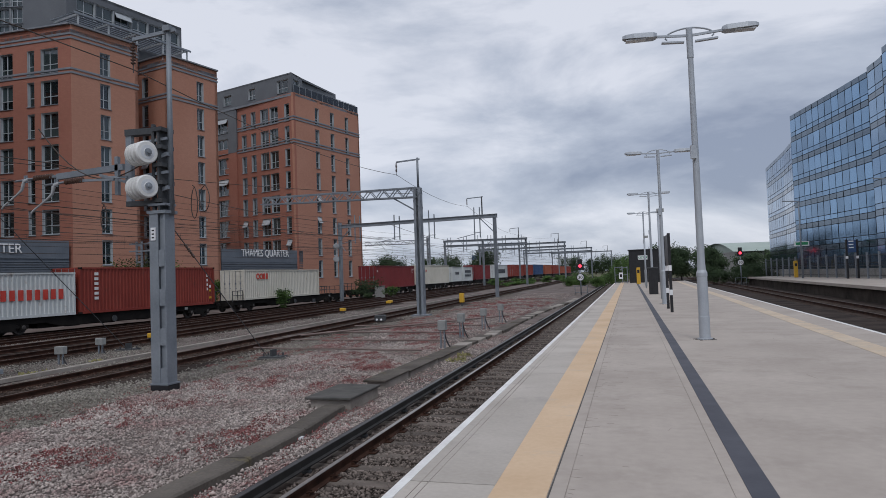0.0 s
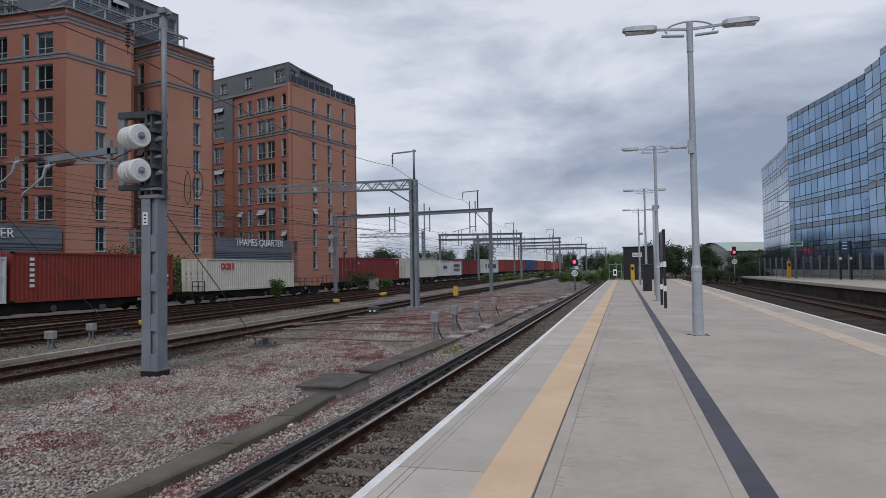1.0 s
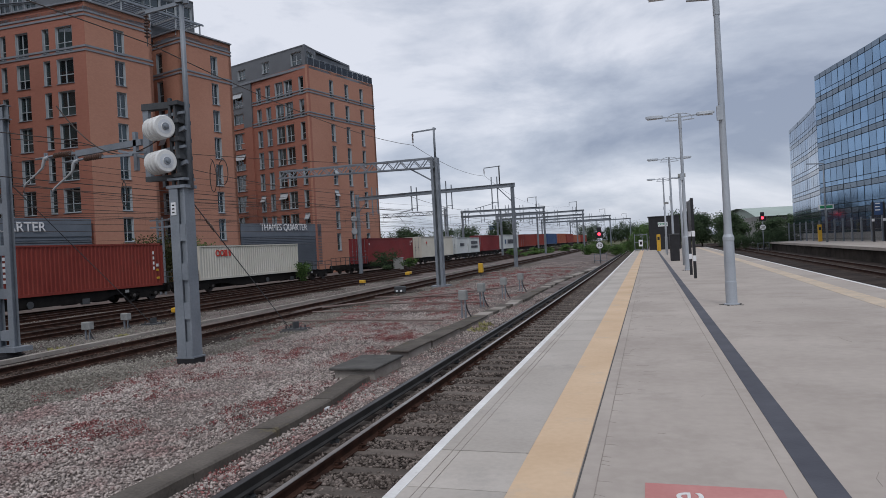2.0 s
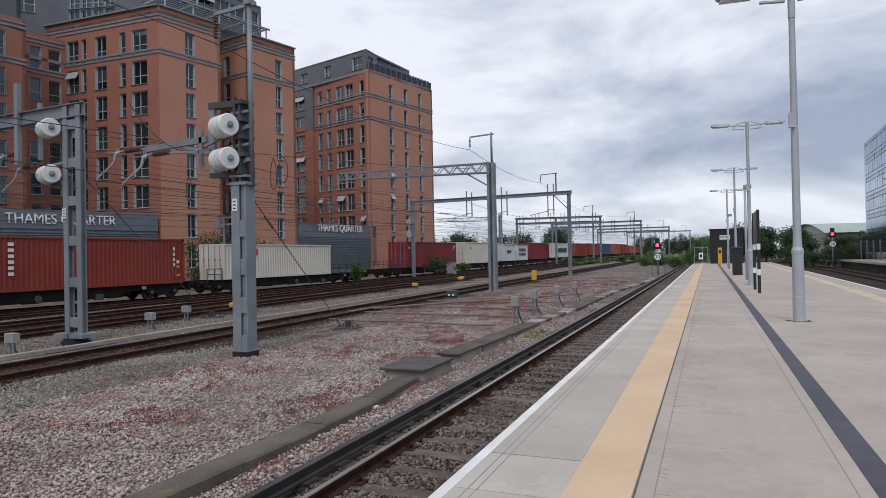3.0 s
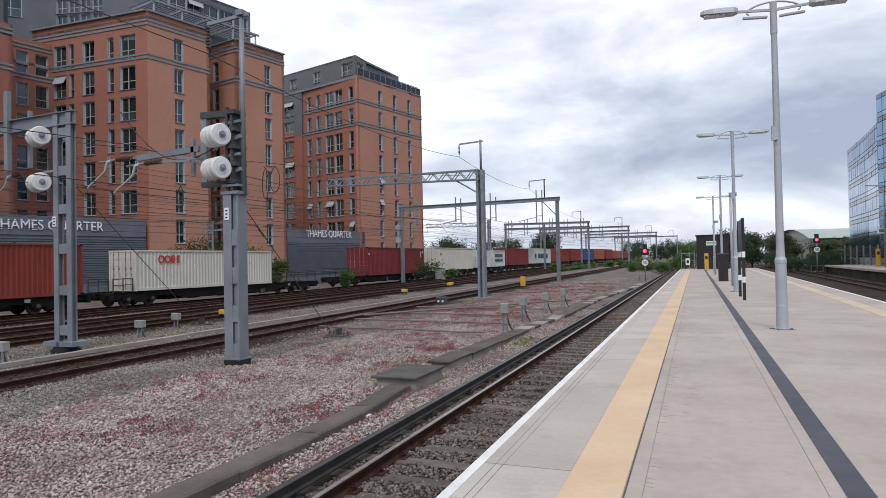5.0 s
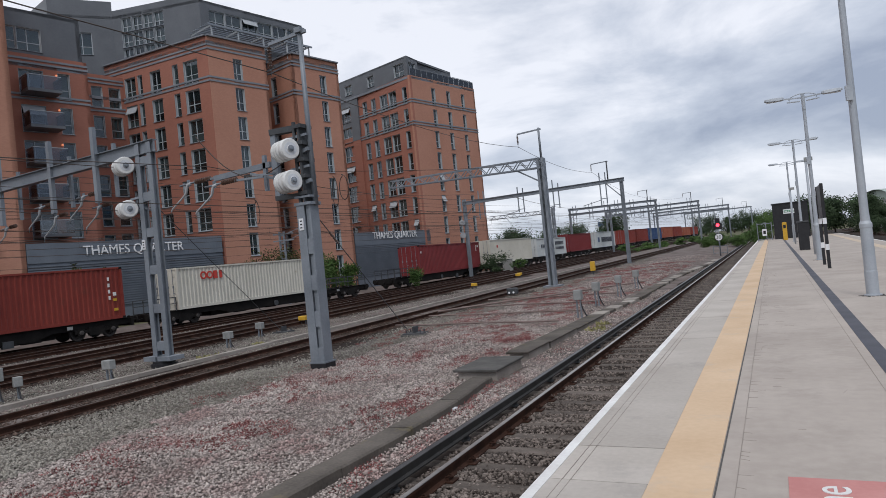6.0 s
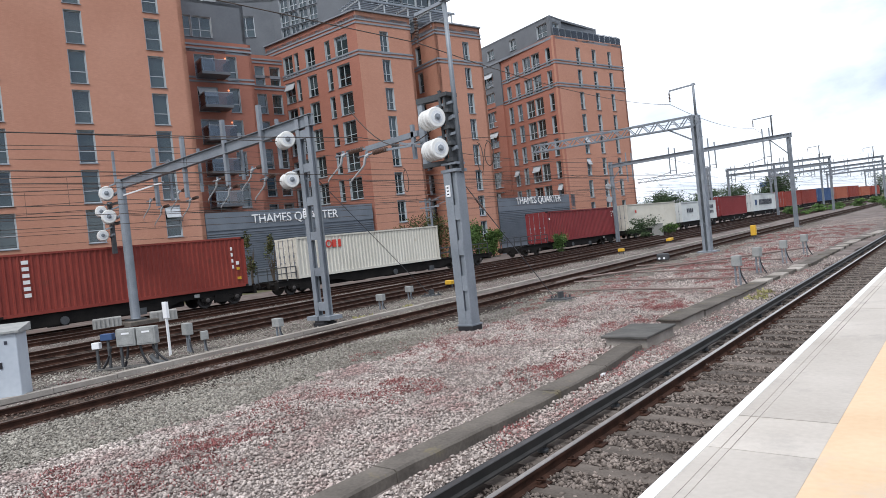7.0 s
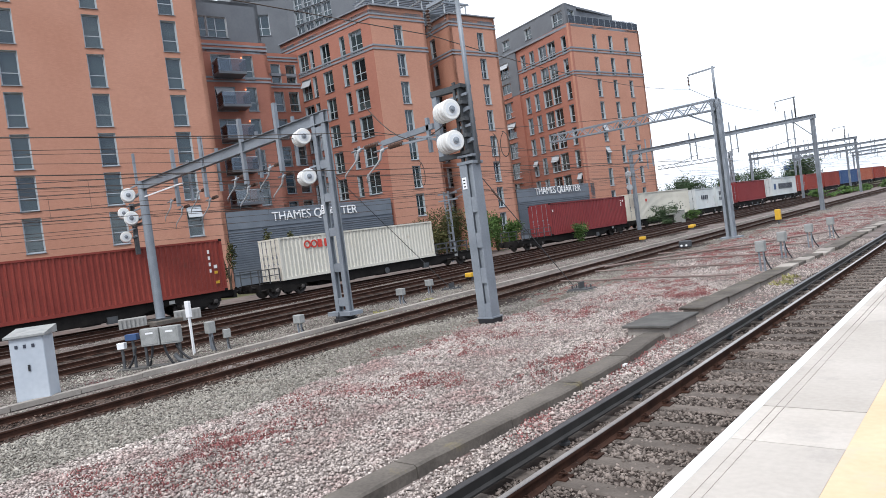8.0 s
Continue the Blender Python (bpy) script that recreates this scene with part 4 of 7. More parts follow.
def container(length, high, mat, marks, label):
    """A freight box: folded sides, corner posts and castings, rails, roof and a door end."""
    c = thing("freight_container", pose(0, 0, 0), label, "freight container", "containers on the train")
    w = 2.438
    L = length / 2
    bm = B()
    corrugated_side(bm, -L + 0.1, L - 0.1, -w / 2 + 0.03, 0.16, high - 0.1, -1)
    corrugated_side(bm, -L + 0.1, L - 0.1, w / 2 - 0.03, 0.16, high - 0.1, 1)
    part("side_panel", bm, mat, c)
    for x in (-L, L - 0.12):
        for y in (-w / 2, w / 2 - 0.12):
            bm = B()
            box(bm, x, x + 0.12, y, y + 0.12, 0.0, high)
            part("corner_post", bm, mat, c)
    bm = B()
    for y in (-w / 2, w / 2 - 0.07):
        box(bm, -L + 0.12, L - 0.12, y, y + 0.07, 0.0, 0.16)
        box(bm, -L + 0.12, L - 0.12, y, y + 0.07, high - 0.1, high)
    for x in (-L, L - 0.07):
        box(bm, x, x + 0.07, -w / 2 + 0.12, w / 2 - 0.12, high - 0.12, high)
        box(bm, x, x + 0.07, -w / 2 + 0.12, w / 2 - 0.12, 0.0, 0.16)
    part("rail_frame", bm, mat, c)
    bm = B()
    box(bm, -L + 0.05, L - 0.05, -w / 2 + 0.06, w / 2 - 0.06, high - 0.05, high - 0.02)
    box(bm, -L + 0.05, L - 0.05, -w / 2 + 0.06, w / 2 - 0.06, 0.02, 0.15)
    box(bm, L - 0.1, L - 0.06, -w / 2 + 0.1, w / 2 - 0.1, 0.1, high - 0.1)
    part("roof", bm, mat, c)
    for x in (-L - 0.01, L - 0.17):
        for y in (-w / 2 - 0.01, w / 2 - 0.15):
            for z in (-0.005, high - 0.115):
                bm = B()
                box(bm, x, x + 0.18, y, y + 0.16, z, z + 0.12)
                part("corner_casting", bm, M_WAGON if mat in (M_RED, M_MAROON) else mat, c)
    for s in (-1, 1):
        bm = B()
        y0, y1 = (-w / 2 + 0.13, -0.01) if s < 0 else (0.01, w / 2 - 0.13)
        box(bm, -L + 0.02, -L + 0.07, y0, y1, 0.17, high - 0.13)
        for k in range(5):
            z = 0.3 + (high - 0.6) * k / 4.6
            box(bm, -L + 0.0, -L + 0.02, y0 + 0.08, y1 - 0.08, z, z + 0.22)
        d = part("door", bm, mat, c)
        bm = B()
        for f in (0.25, 0.7):
            y = y0 + (y1 - y0) * f
            rod(bm, (-L - 0.025, y, 0.1), (-L - 0.025, y, high - 0.06), 0.018, n=6)
            box(bm, -L - 0.05, -L - 0.02, y - 0.15, y + 0.03, 1.0, 1.04)
            box(bm, -L - 0.04, -L - 0.01, y - 0.06, y + 0.06, 1.35, 1.5)
        part("lock_rod", bm, M_GALV, d, "steel locking rods")
    for kind, x0, x1, z0, z1, paint in marks:
        if kind in ("row", "column"):
            across = kind == "row"
            n = max(3, int((x1 - x0) / 0.5 if across else (z1 - z0) / 0.3))
            for i in range(n):
                a0, a1 = i / n, (i + 0.58) / n
                bm = B()
                if across:
                    box(bm, x0 + (x1 - x0) * a0, x0 + (x1 - x0) * a1, -w / 2 - 0.012, -w / 2 + 0.03, z0, z1)
                else:
                    box(bm, x0, x1, -w / 2 - 0.012, -w / 2 + 0.03, z0 + (z1 - z0) * a0, z0 + (z1 - z0) * a1)
                part("marking_bar", bm, paint, c, "painted marking")
            continue
        bm = B()
        if kind == "rings":
            s = (x1 - x0) / 4
            r = (z1 - z0) / 2
            for i in range(2):
                cx, cz = x0 + (i + 0.5) * s, (z0 + z1) / 2
                for q in range(10):
                    a0, a1 = 2 * math.pi * q / 10, 2 * math.pi * (q + 1) / 10
                    bar(bm, (cx + r * 0.85 * math.cos(a0), -w / 2 + 0.0, cz + r * 0.85 * math.sin(a0)), (cx + r * 0.85 * math.cos(a1), -w / 2 + 0.0, cz + r * 0.85 * math.sin(a1)), 0.1, 0.03, (0, 1, 0))
            box(bm, x0 + 2.1 * s, x0 + 2.7 * s, -w / 2 - 0.012, -w / 2 + 0.03, z0, z1)
            box(bm, x0 + 3.1 * s, x0 + 3.5 * s, -w / 2 - 0.012, -w / 2 + 0.03, z0, z1)
        else:
            box(bm, x0, x1, -w / 2 - 0.012, -w / 2 + 0.03, z0, z1)
        part("marking", bm, paint, c, "painted marking")
    return c


DECK = 0.98


def wheelset(parent, x):
    bm = B()
    for y in (-0.75, 0.75):
        s = -1 if y < 0 else 1
        lathe(bm, (0, y - 0.07 * s, 0), (0, s, 0), ((0, 0.46), (0.03, 0.46), (0.04, 0.43), (0.13, 0.42), (0.135, 0.3), (0.09, 0.26), (0.09, 0.1), (0.16, 0.08)), 18)
    rod(bm, (0, -0.95, 0), (0, 0.95, 0), 0.075, n=8)
    return part("wheelset", bm, M_WHEEL, parent, m=pose(x, 0, 0.46))


WHEELS = []


def wagon(length, label):
    """A low platform wagon on two bogies; its deck carries the containers."""
    t = thing("container_wagon", pose(0, 0, 0), label, "freight wagon", "wagons of the container train")
    L = length / 2
    bm = B()
    for y in (-1.05, 0.93):
        box(bm, -L, L, y, y + 0.12, DECK - 0.36, DECK - 0.03)
        box(bm, -L, L, y - 0.06, y + 0.18, DECK - 0.05, DECK - 0.02)
        v = [(-L * 0.55, DECK - 0.36), (-L * 0.45, DECK - 0.62), (L * 0.45, DECK - 0.62), (L * 0.55, DECK - 0.36)]
        f = [bm.verts.new((a, y + o, b)) for o in (0, 0.1) for a, b in v]
        for q in ((0, 1, 2, 3), (7, 6, 5, 4), (0, 4, 5, 1), (1, 5, 6, 2), (2, 6, 7, 3)):
            bm.faces.new([f[i] for i in q])
    for i in range(9):
        x = -L + 0.2 + (2 * L - 0.5) * i / 8
        box(bm, x, x + 0.18, -0.93, 0.93, DECK - 0.3, DECK - 0.06)
    box(bm, -L, L, -0.2, 0.2, DECK - 0.32, DECK - 0.08)
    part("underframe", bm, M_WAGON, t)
    for x in (-L - 0.16, L):
        bm = B()
        box(bm, x, x + 0.16, -1.2, 1.2, DECK - 0.5, DECK - 0.06)
        part("headstock", bm, M_WAGON, t)
    for s in (-1, 1):
        for y in (-0.87, 0.87):
            bm = B()
            lathe(bm, (s * (L + 0.16), y, DECK - 0.2), (s, 0, 0), ((0, 0.1), (0.28, 0.09), (0.3, 0.2), (0.36, 0.21)), 10)
            part("buffer", bm, M_WAGON, t)
        bm = B()
        bar(bm, (s * (L + 0.1), 0, DECK - 0.3), (s * (L + 0.5), 0, DECK - 0.36), 0.1)
        part("coupling", bm, M_WAGON, t)
        x = s * (L - 2.0)
        bm = B()
        for y in (-1.08, 0.96):
            box(bm, -1.25, 1.25, y, y + 0.12, 0.42, 0.6)
            box(bm, -0.45, 0.45, y - 0.02, y + 0.14, 0.26, 0.7)
            for q in (-0.9, 0.9):
                box(bm, q - 0.16, q + 0.16, y - 0.06, y + 0.18, 0.3, 0.62)
        box(bm, -0.3, 0.3, -0.95, 0.95, 0.4, 0.66)
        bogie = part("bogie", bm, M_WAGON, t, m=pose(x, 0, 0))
        for q in (-0.9, 0.9):
            for y in (-1.14, 1.14):
                bm = B()
                lathe(bm, (q, y, 0.46), (0, 1 if y > 0 else -1, 0), ((-0.05, 0.13), (0.02, 0.13), (0.05, 0.09)), 8)
                part("axlebox", bm, M_WHEEL, bogie)
            WHEELS.append(wheelset(bogie, q))
    # one dark solid block stands in for sills and gear lost in shade
    bm = B()
    box(bm, -L * 0.58, L * 0.58, -0.7, 0.7, 0.3, DECK - 0.3)
    for q in (-0.4, -0.12, 0.18, 0.4):
        box(bm, L * q, L * q + 0.9, -0.98, -0.72, 0.28, DECK - 0.4)
    part("underfloor_fill", bm, M_WAGON, t)
    bm = B()
    rod(bm, (-0.5, -1.16, DECK - 0.45), (-0.5, -1.22, DECK - 0.45), 0.2, n=14)
    part("brake_wheel", bm, M_GALVDARK, t)
    bm = B()
    box(bm, L * 0.3, L * 0.3 + 0.5, -1.12, -0.9, DECK - 0.75, DECK - 0.4)
    part("brake_gear", bm, M_GALVDARK, t)
    bm = B()
    box(bm, L * 0.62, L * 0.62 + 0.3, -1.2, -1.17, DECK - 0.28, DECK - 0.1)
    part("data_plate", bm, M_BOXGREY, t, "small pale data plate")
    return t


SERIAL = ("column", 5.35, 5.45, 1.1, 2.5, M_PAINTWHITE)
TRIANGLE = ("plate", 5.62, 5.85, 0.45, 0.6, M_YELLOW)
# each wagon: its middle, counted along the line from the cream box, its length, and its load (middle, length, height, paint, marks, label)
SMALLMARK = ("plate", -4.9, -4.55, 1.9, 2.2, M_PAINTRED)
TRAIN = [
    (-41.5, 19.4, [(-44.6, 12.19, 2.59, M_PALE, [("row", -5.2, -1.2, 1.1, 1.7, M_PAINTRED)], "pale grey freight container with rust streaks"), (-35.2, 6.06, 2.59, M_MAROON, [], "short maroon freight container on a wagon")]),
    (-19.35, 19.4, [(-25.85, 6.06, 2.59, M_PALE, [("row", -2.2, 2.4, 1.0, 1.6, M_PAINTRED)], "pale grey freight container with rust streaks and red marking"), (-16.25, 12.5, 2.9, M_RED, [("column", -5.15, -4.87, 0.85, 2.7, M_PAINTWHITE), SERIAL, TRIANGLE, ("plate", 5.62, 5.8, 1.3, 1.5, M_PAINTWHITE), ("plate", 5.62, 5.8, 1.0, 1.15, M_YELLOW)], "oxide red freight container with white marking")]),
    (2.2, 20.4, [(0.0, 12.9, 2.59, M_CREAM, [("rings", -4.7, -2.7, 1.75, 2.25, M_PAINTRED)], "cream freight container with red ring marking")]),
    (26.0, 18.6, [(28.1, 13.72, 2.9, M_MAROON, [("column", 5.9, 6.0, 1.9, 2.6, M_PAINTWHITE), ("plate", 6.3, 6.5, 2.3, 2.5, M_PAINTWHITE), ("plate", -6.55, -6.4, 2.1, 2.3, M_PAINTWHITE)], "long maroon freight container on a wagon")]),
    (44.9, 14.6, [(44.9, 13.72, 2.9, M_CREAM, [SMALLMARK], "cream freight container with a small red mark")]),
    (60.4, 14.2, [(56.9, 6.06, 2.59, M_PALE, [("row", -1.2, 1.2, 1.2, 1.7, M_PAINTDARK)], "short pale grey freight container, rusted"), (63.9, 6.06, 2.59, M_PALE, [("row", -2, 2, 1.5, 2.0, M_PAINTDARK), ("row", -2, 2, 0.8, 1.2, M_PAINTDARK)], "short pale grey freight container with dark marking")]),
    (75.2, 13.4, [(75.2, 12.19, 2.9, M_MAROON, [], "long maroon freight container on a wagon")]),
    (92.0, 15.4, [(91.6, 13.72, 2.9, M_PALE, [("row", -3.2, 4.5, 1.0, 1.9, M_PAINTDARK), ("plate", -5.6, -4.6, 1.0, 1.9, M_BLUE)], "pale grey freight container with dark marking")]),
    (111.4, 13.4, [(111.4, 12.19, 2.9, M_RED, [], "oxide red freight container far along the train")]),
    (124.6, 12.6, [(124.2, 11.9, 2.9, M_RED, [], "oxide red freight container far along the train")]),
    (140.0, 14.4, [(139.6, 13.72, 2.9, M_BLUE, [], "navy blue freight container far along the train")]),
    (156.0, 14.0, [(156.0, 12.19, 2.9, M_RUST, [], "orange brown freight container far along the train")]),
    (171.0, 14.0, [(171.0, 12.19, 2.9, M_RED, [], "oxide red freight container far along the train")]),
    (187.0, 14.0, [(187.0, 12.19, 2.59, M_RUST, [], "orange brown freight container far along the train")]),
    (203.0, 14.0, [(203.0, 12.19, 2.59, M_RED, [], "oxide red freight container far along the train")]),
]
WAGONS, BOXES = [], []
for place, length, loads in TRAIN:
    w = wagon(length, "low black platform wagon carrying freight containers on the goods line")
    for x, l, h, mat, marks, lab in loads:
        BOXES.append((container(l, h, mat, marks, lab), place, x - place))
    WAGONS.append((w, place))
    for x, l, *_ in loads[:1]:
        # low side railings on the empty ends of the deck
        for a, b in ((-length / 2, x - l / 2 - place - 0.15), (x + l / 2 - place + 0.15, length / 2)):
            if len(loads) > 1 or b - a < 1.2:
                continue
            for y in (-1.12, 1.12):
                bm = B()
                for z in (0.42, 0.8):
                    bar(bm, (a, y, DECK + z), (b, y, DECK + z), 0.05)
                n = max(2, round((b - a) / 1.1))
                for i in range(n + 1):
                    bar(bm, (a + (b - a) * i / n, y, DECK - 0.05), (a + (b - a) * i / n, y, DECK + 0.8), 0.05)
                part("side_rail", bm, M_GALVDARK, w, "low steel side railing")


def train_at(t):
    """How far along the line the middle of the cream box stands."""
    return 55.5 - 3.95 * t + 0.085 * t * t


def wagon_pose(y):
    a = math.degrees(math.atan2(train_line(y + 4) - train_line(y - 4), 8))
    return pose(train_line(y), y, -0.915 + goods_rise(y), 0, 0, 90 - a)


def motions():
    times = [0, 1, 2, 3, 4, 5, 6, 7, 8]
    for w, place in WAGONS:
        walk(w, [(t, wagon_pose(train_at(t) + place)) for t in times])
    for c, place, x in BOXES:
        walk(c, [(t, wagon_pose(train_at(t) + place) @ pose(x, 0, DECK)) for t in times])
    fine = [i * 0.2 for i in range(41)]
    near = {w for w, place in WAGONS if -40 < place < 60}
    for s in WHEELS:
        if s.parent.parent in near:
            at = s.matrix_basis.translation.copy()
            walk(s, [(t, Matrix.Translation(at) @ pose(0, 0, 0, 0, math.degrees((train_at(t) - 55.5) / 0.46), 0)) for t in fine])

# ---- overhead line structures ----
def aim(x, y, z, deg=0.0):
    return pose(x, y, z, 0, 0, deg)


def drum(parent, p, r=0.34):
    """A spring tensioner: two ribbed white drums side by side on one axle, with a bracket behind."""
    bm = B()
    lathe(bm, p, (0.93, -0.37, 0), ((-0.36, r * 0.8), (-0.34, r), (-0.27, r), (-0.25, r * 0.88), (-0.22, r * 0.88), (-0.2, r), (-0.17, r), (-0.15, r * 0.86), (-0.1, r * 0.86), (-0.08, r), (0.0, r), (0.02, r * 0.86), (0.07, r * 0.86), (0.09, r), (0.2, r), (0.24, r * 0.9), (0.24, r * 0.35), (0.28, r * 0.3)), 24)
    d = part("tensioner_drum", bm, M_PORCELAIN, parent, "white ribbed tensioning drum")
    bm = B()
    a = Vector((0.93, -0.37, 0)).normalized()
    q = Vector(p) + a * 0.25
    lathe(bm, q, a, ((0, r * 0.32), (0.03, r * 0.32), (0.035, r * 0.18), (0.07, r * 0.16), (0.075, 0.03)), 12)
    part("hub", bm, M_GALV, d)
    bm = B()
    lathe(bm, Vector(p) + a * 0.235, a, ((0, r * 0.62), (0.012, r * 0.62), (0.014, r * 0.56)), 20)
    part("end_plate", bm, M_LENS, d)
    bm = B()
    bar(bm, Vector(p) + Vector((-0.1, 0.25, r + 0.05)), Vector(p) + Vector((0.5, 0.3, r + 0.1)), 0.07)
    bar(bm, Vector(p) + Vector((0.1, 0.32, -0.1)), Vector(p) + Vector((0.5, 0.32, 0.0)), 0.1)
    part("bracket", bm, M_GALV, d)
    return d


def insulator(parent, p0, p1, r=0.06, mat=None, sheds=7):
    p0, p1 = Vector(p0), Vector(p1)
    n = (p1 - p0).length
    rings = []
    for i in range(sheds):
        a = n * (i + 0.1) / sheds
        rings += [(a, r * 0.4), (a + n * 0.2 / sheds, r), (a + n * 0.45 / sheds, r * 0.95), (a + n * 0.55 / sheds, r * 0.4)]
    bm = B()
    lathe(bm, p0, p1 - p0, [(0, r * 0.35)] + rings + [(n, r * 0.35)], 10)
    return part("insulator", bm, mat or M_INSUL_GREY, parent)


def cantilever(parent, p, reach, side=-1, high=1.0):
    """A hinged bracket that holds the wires over a track: raking tubes, insulators and a curved registration arm."""
    x, y, z = p
    bm = B()
    rod(bm, (x + side * 0.5, y, z), (x + side * reach, y, z - 0.1), 0.035, n=8)
    rod(bm, (x + side * 0.5, y, z - high), (x + side * reach * 0.8, y, z - 0.14), 0.035, n=8)
    rod(bm, (x + side * reach * 0.35, y, z - high * 0.7), (x + side * reach * 0.98, y, z - high * 0.75), 0.026, n=8)
    c = part("cantilever", bm, M_GALV, parent)
    for dz in (0, -high):
        insulator(c, (x + side * 0.04, y, z + dz), (x + side * 0.5, y, z + dz), 0.065)
    bm = B()
    tip = Vector((x + side * reach * 0.98, y, z - high * 0.7))
    last = tip
    for i in range(1, 7):
        a = i / 6
        q = tip + Vector((-side * (0.15 + 0.75 * a), 0, -0.55 * a * a - 0.05))
        rod(bm, last, q, 0.02, n=6)
        last = q
    part("registration_arm", bm, M_GALV, c)
    return c


def swan_arm(parent, x, y, z, arm=0.6, brown=0.55):
    """A wire support: brown insulator, short tube and a pale swan-neck arm reaching down to the contact wire."""
    insulator(parent, (x + arm + brown, y, z + 0.06), (x + arm, y, z + 0.04), 0.075, M_INSUL, 8)
    bm = B()
    rod(bm, (x + arm, y, z + 0.04), (x - 0.3, y, z), 0.03, n=8)
    for q in (0.1, 0.3):
        rod(bm, (x + arm * q, y, z - 0.06), (x + arm * q, y, z + 0.14), 0.025, n=6)
    part("support_tube", bm, M_GALV, parent)
    bm = B()
    tube(bm, [(x + 0.16, y, z + 0.03), (x + 0.02, y, z - 0.01), (x - 0.03, y, z - 0.12), (x - 0.07, y, z - 0.25), (x - 0.24, y, z - 0.37), (x - 0.68, y, z - 0.63), (x - 0.76, y, z - 0.7), (x - 0.78, y, z - 0.86)], [0.045, 0.045, 0.042, 0.036, 0.026, 0.024, 0.024, 0.02], 8)
    part("registration_arm", bm, M_ARM, parent, "pale curved registration arm")


def mast_column(parent, x, y, z0, z1, w, d, name="mast", lip=0.16):
    """Two steel channels, open towards each other, to be joined by batten plates."""
    for side in (-1, 1):
        u = [(-w / 2, -d / 2), (-w / 2 + lip, -d / 2), (-w / 2 + lip, -d / 2 + 0.018), (-w / 2 + 0.02, -d / 2 + 0.018), (-w / 2 + 0.02, d / 2 - 0.018), (-w / 2 + lip, d / 2 - 0.018), (-w / 2 + lip, d / 2), (-w / 2, d / 2)]
        if side > 0:
            u = [(-a, b) for a, b in reversed(u)]
        bm = B()
        upright(bm, u, x, y, z0, z1)
        part("channel", bm, M_GALV, parent)


def battens(parent, x, y, z0, z1, w, d, step, high):
    z = z0
    while z + high < z1:
        for f in (-1, 1):
            bm = B()
            box(bm, x - w / 2 + 0.02, x + w / 2 - 0.02, y + f * (d / 2 + 0.004) - 0.008, y + f * (d / 2 + 0.004) + 0.008, z, z + high)
            part("batten_plate", bm, M_GALV, parent)
        z += step


def plate_label(parent, x, y, z):
    bm = B()
    box(bm, x - 0.07, x + 0.07, y - 0.03, y, z, z + 0.32)
    p = part("number_plate", bm, M_WHITE, parent, "white number plate")
    for i in range(3):
        bm = B()
        box(bm, x - 0.035, x + 0.035, y - 0.034, y - 0.03, z + 0.05 + 0.09 * i, z + 0.085 + 0.09 * i)
        part("marking_bar", bm, M_BLACK, p)


def return_arm(parent, x, y, z, reach=1.5):
    """A short arm on a thin post with a hanging insulator for the return wire."""
    bm = B()
    bar(bm, (x + 0.15, y, z), (x - reach, y, z - 0.08), 0.07, 0.09)
    arm = part("wire_arm", bm, M_GALV, parent)
    insulator(arm, (x - reach, y, z - 0.15), (x - reach, y, z - 0.75), 0.07, M_INSUL)
    bm = B()
    rod(bm, (x - reach, y, z - 0.1), (x - reach, y, z - 0.95), 0.012, n=6)
    part("hanger", bm, M_GALVDARK, arm)


IBEAM = ((-0.1, -0.1), (0.1, -0.1), (0.1, -0.075), (0.015, -0.075), (0.015, 0.075), (0.1, 0.075), (0.1, 0.1), (-0.1, 0.1), (-0.1, 0.075), (-0.015, 0.075), (-0.015, -0.075), (-0.1, -0.075))
HLEG = tuple((b * 1.7, a * 1.6) for a, b in IBEAM)
# mast with drums, nearest to the platform
MA = (-11.3, 13.95)
mast = thing("catenary_mast", aim(*MA, 0), "grey steel catenary mast with two white tensioning drums on ballast", "catenary mast", "overhead line masts")
mast_column(mast, 0, 0, -0.92, 3.5, 0.44, 0.36, lip=0.05)
battens(mast, 0, 0, -0.85, 3.4, 0.44, 0.36, 0.98, 0.42)
bm = B()
box(bm, -0.23, 0.03, -0.205, -0.185, -0.87, 3.42)
part("face_plate", bm, M_GALV, mast)
bm = B()
box(bm, 0.03, 0.2, -0.13, -0.11, -0.87, 3.42)
part("web", bm, M_GALV, mast)
bm = B()
box(bm, -0.27, 0.27, -0.23, 0.23, -0.85, -0.81)
part("base_plate", bm, M_GALV, mast)
bm = B()
box(bm, -0.26, 0.26, -0.23, 0.23, -1.2, -0.85)
part("footing", bm, M_BLACK, mast, "black footing block", bevel=0.02)
bm = B()
box(bm, -0.28, 0.28, -0.23, 0.23, 3.42, 3.5)
box(bm, -0.26, 0.26, -0.21, 0.21, 3.62, 3.68)
part("collar", bm, M_GALV, mast)
bm = B()
box(bm, 0.03, 0.09, -0.2, 0.2, 3.5, 5.6)
box(bm, -0.16, -0.08, -0.16, -0.08, 3.5, 5.7)
box(bm, -0.16, -0.08, 0.1, 0.18, 3.5, 5.7)
for z in (3.7, 4.15, 4.6, 5.05, 5.5):
    box(bm, -0.08, 0.2, -0.24, 0.24, z, z + 0.1)
part("drum_frame", bm, M_GALVDARK, mast, "dark steel frame behind the drums")
for z in (4.93, 4.08):
    drum(mast, (-0.24, -0.38, z), 0.29)
bm = B()
bar(bm, (-0.86, -0.1, 3.72), (-0.86, -0.1, 5.48), 0.17, 0.12)
part("guard_channel", bm, M_GALV, mast)
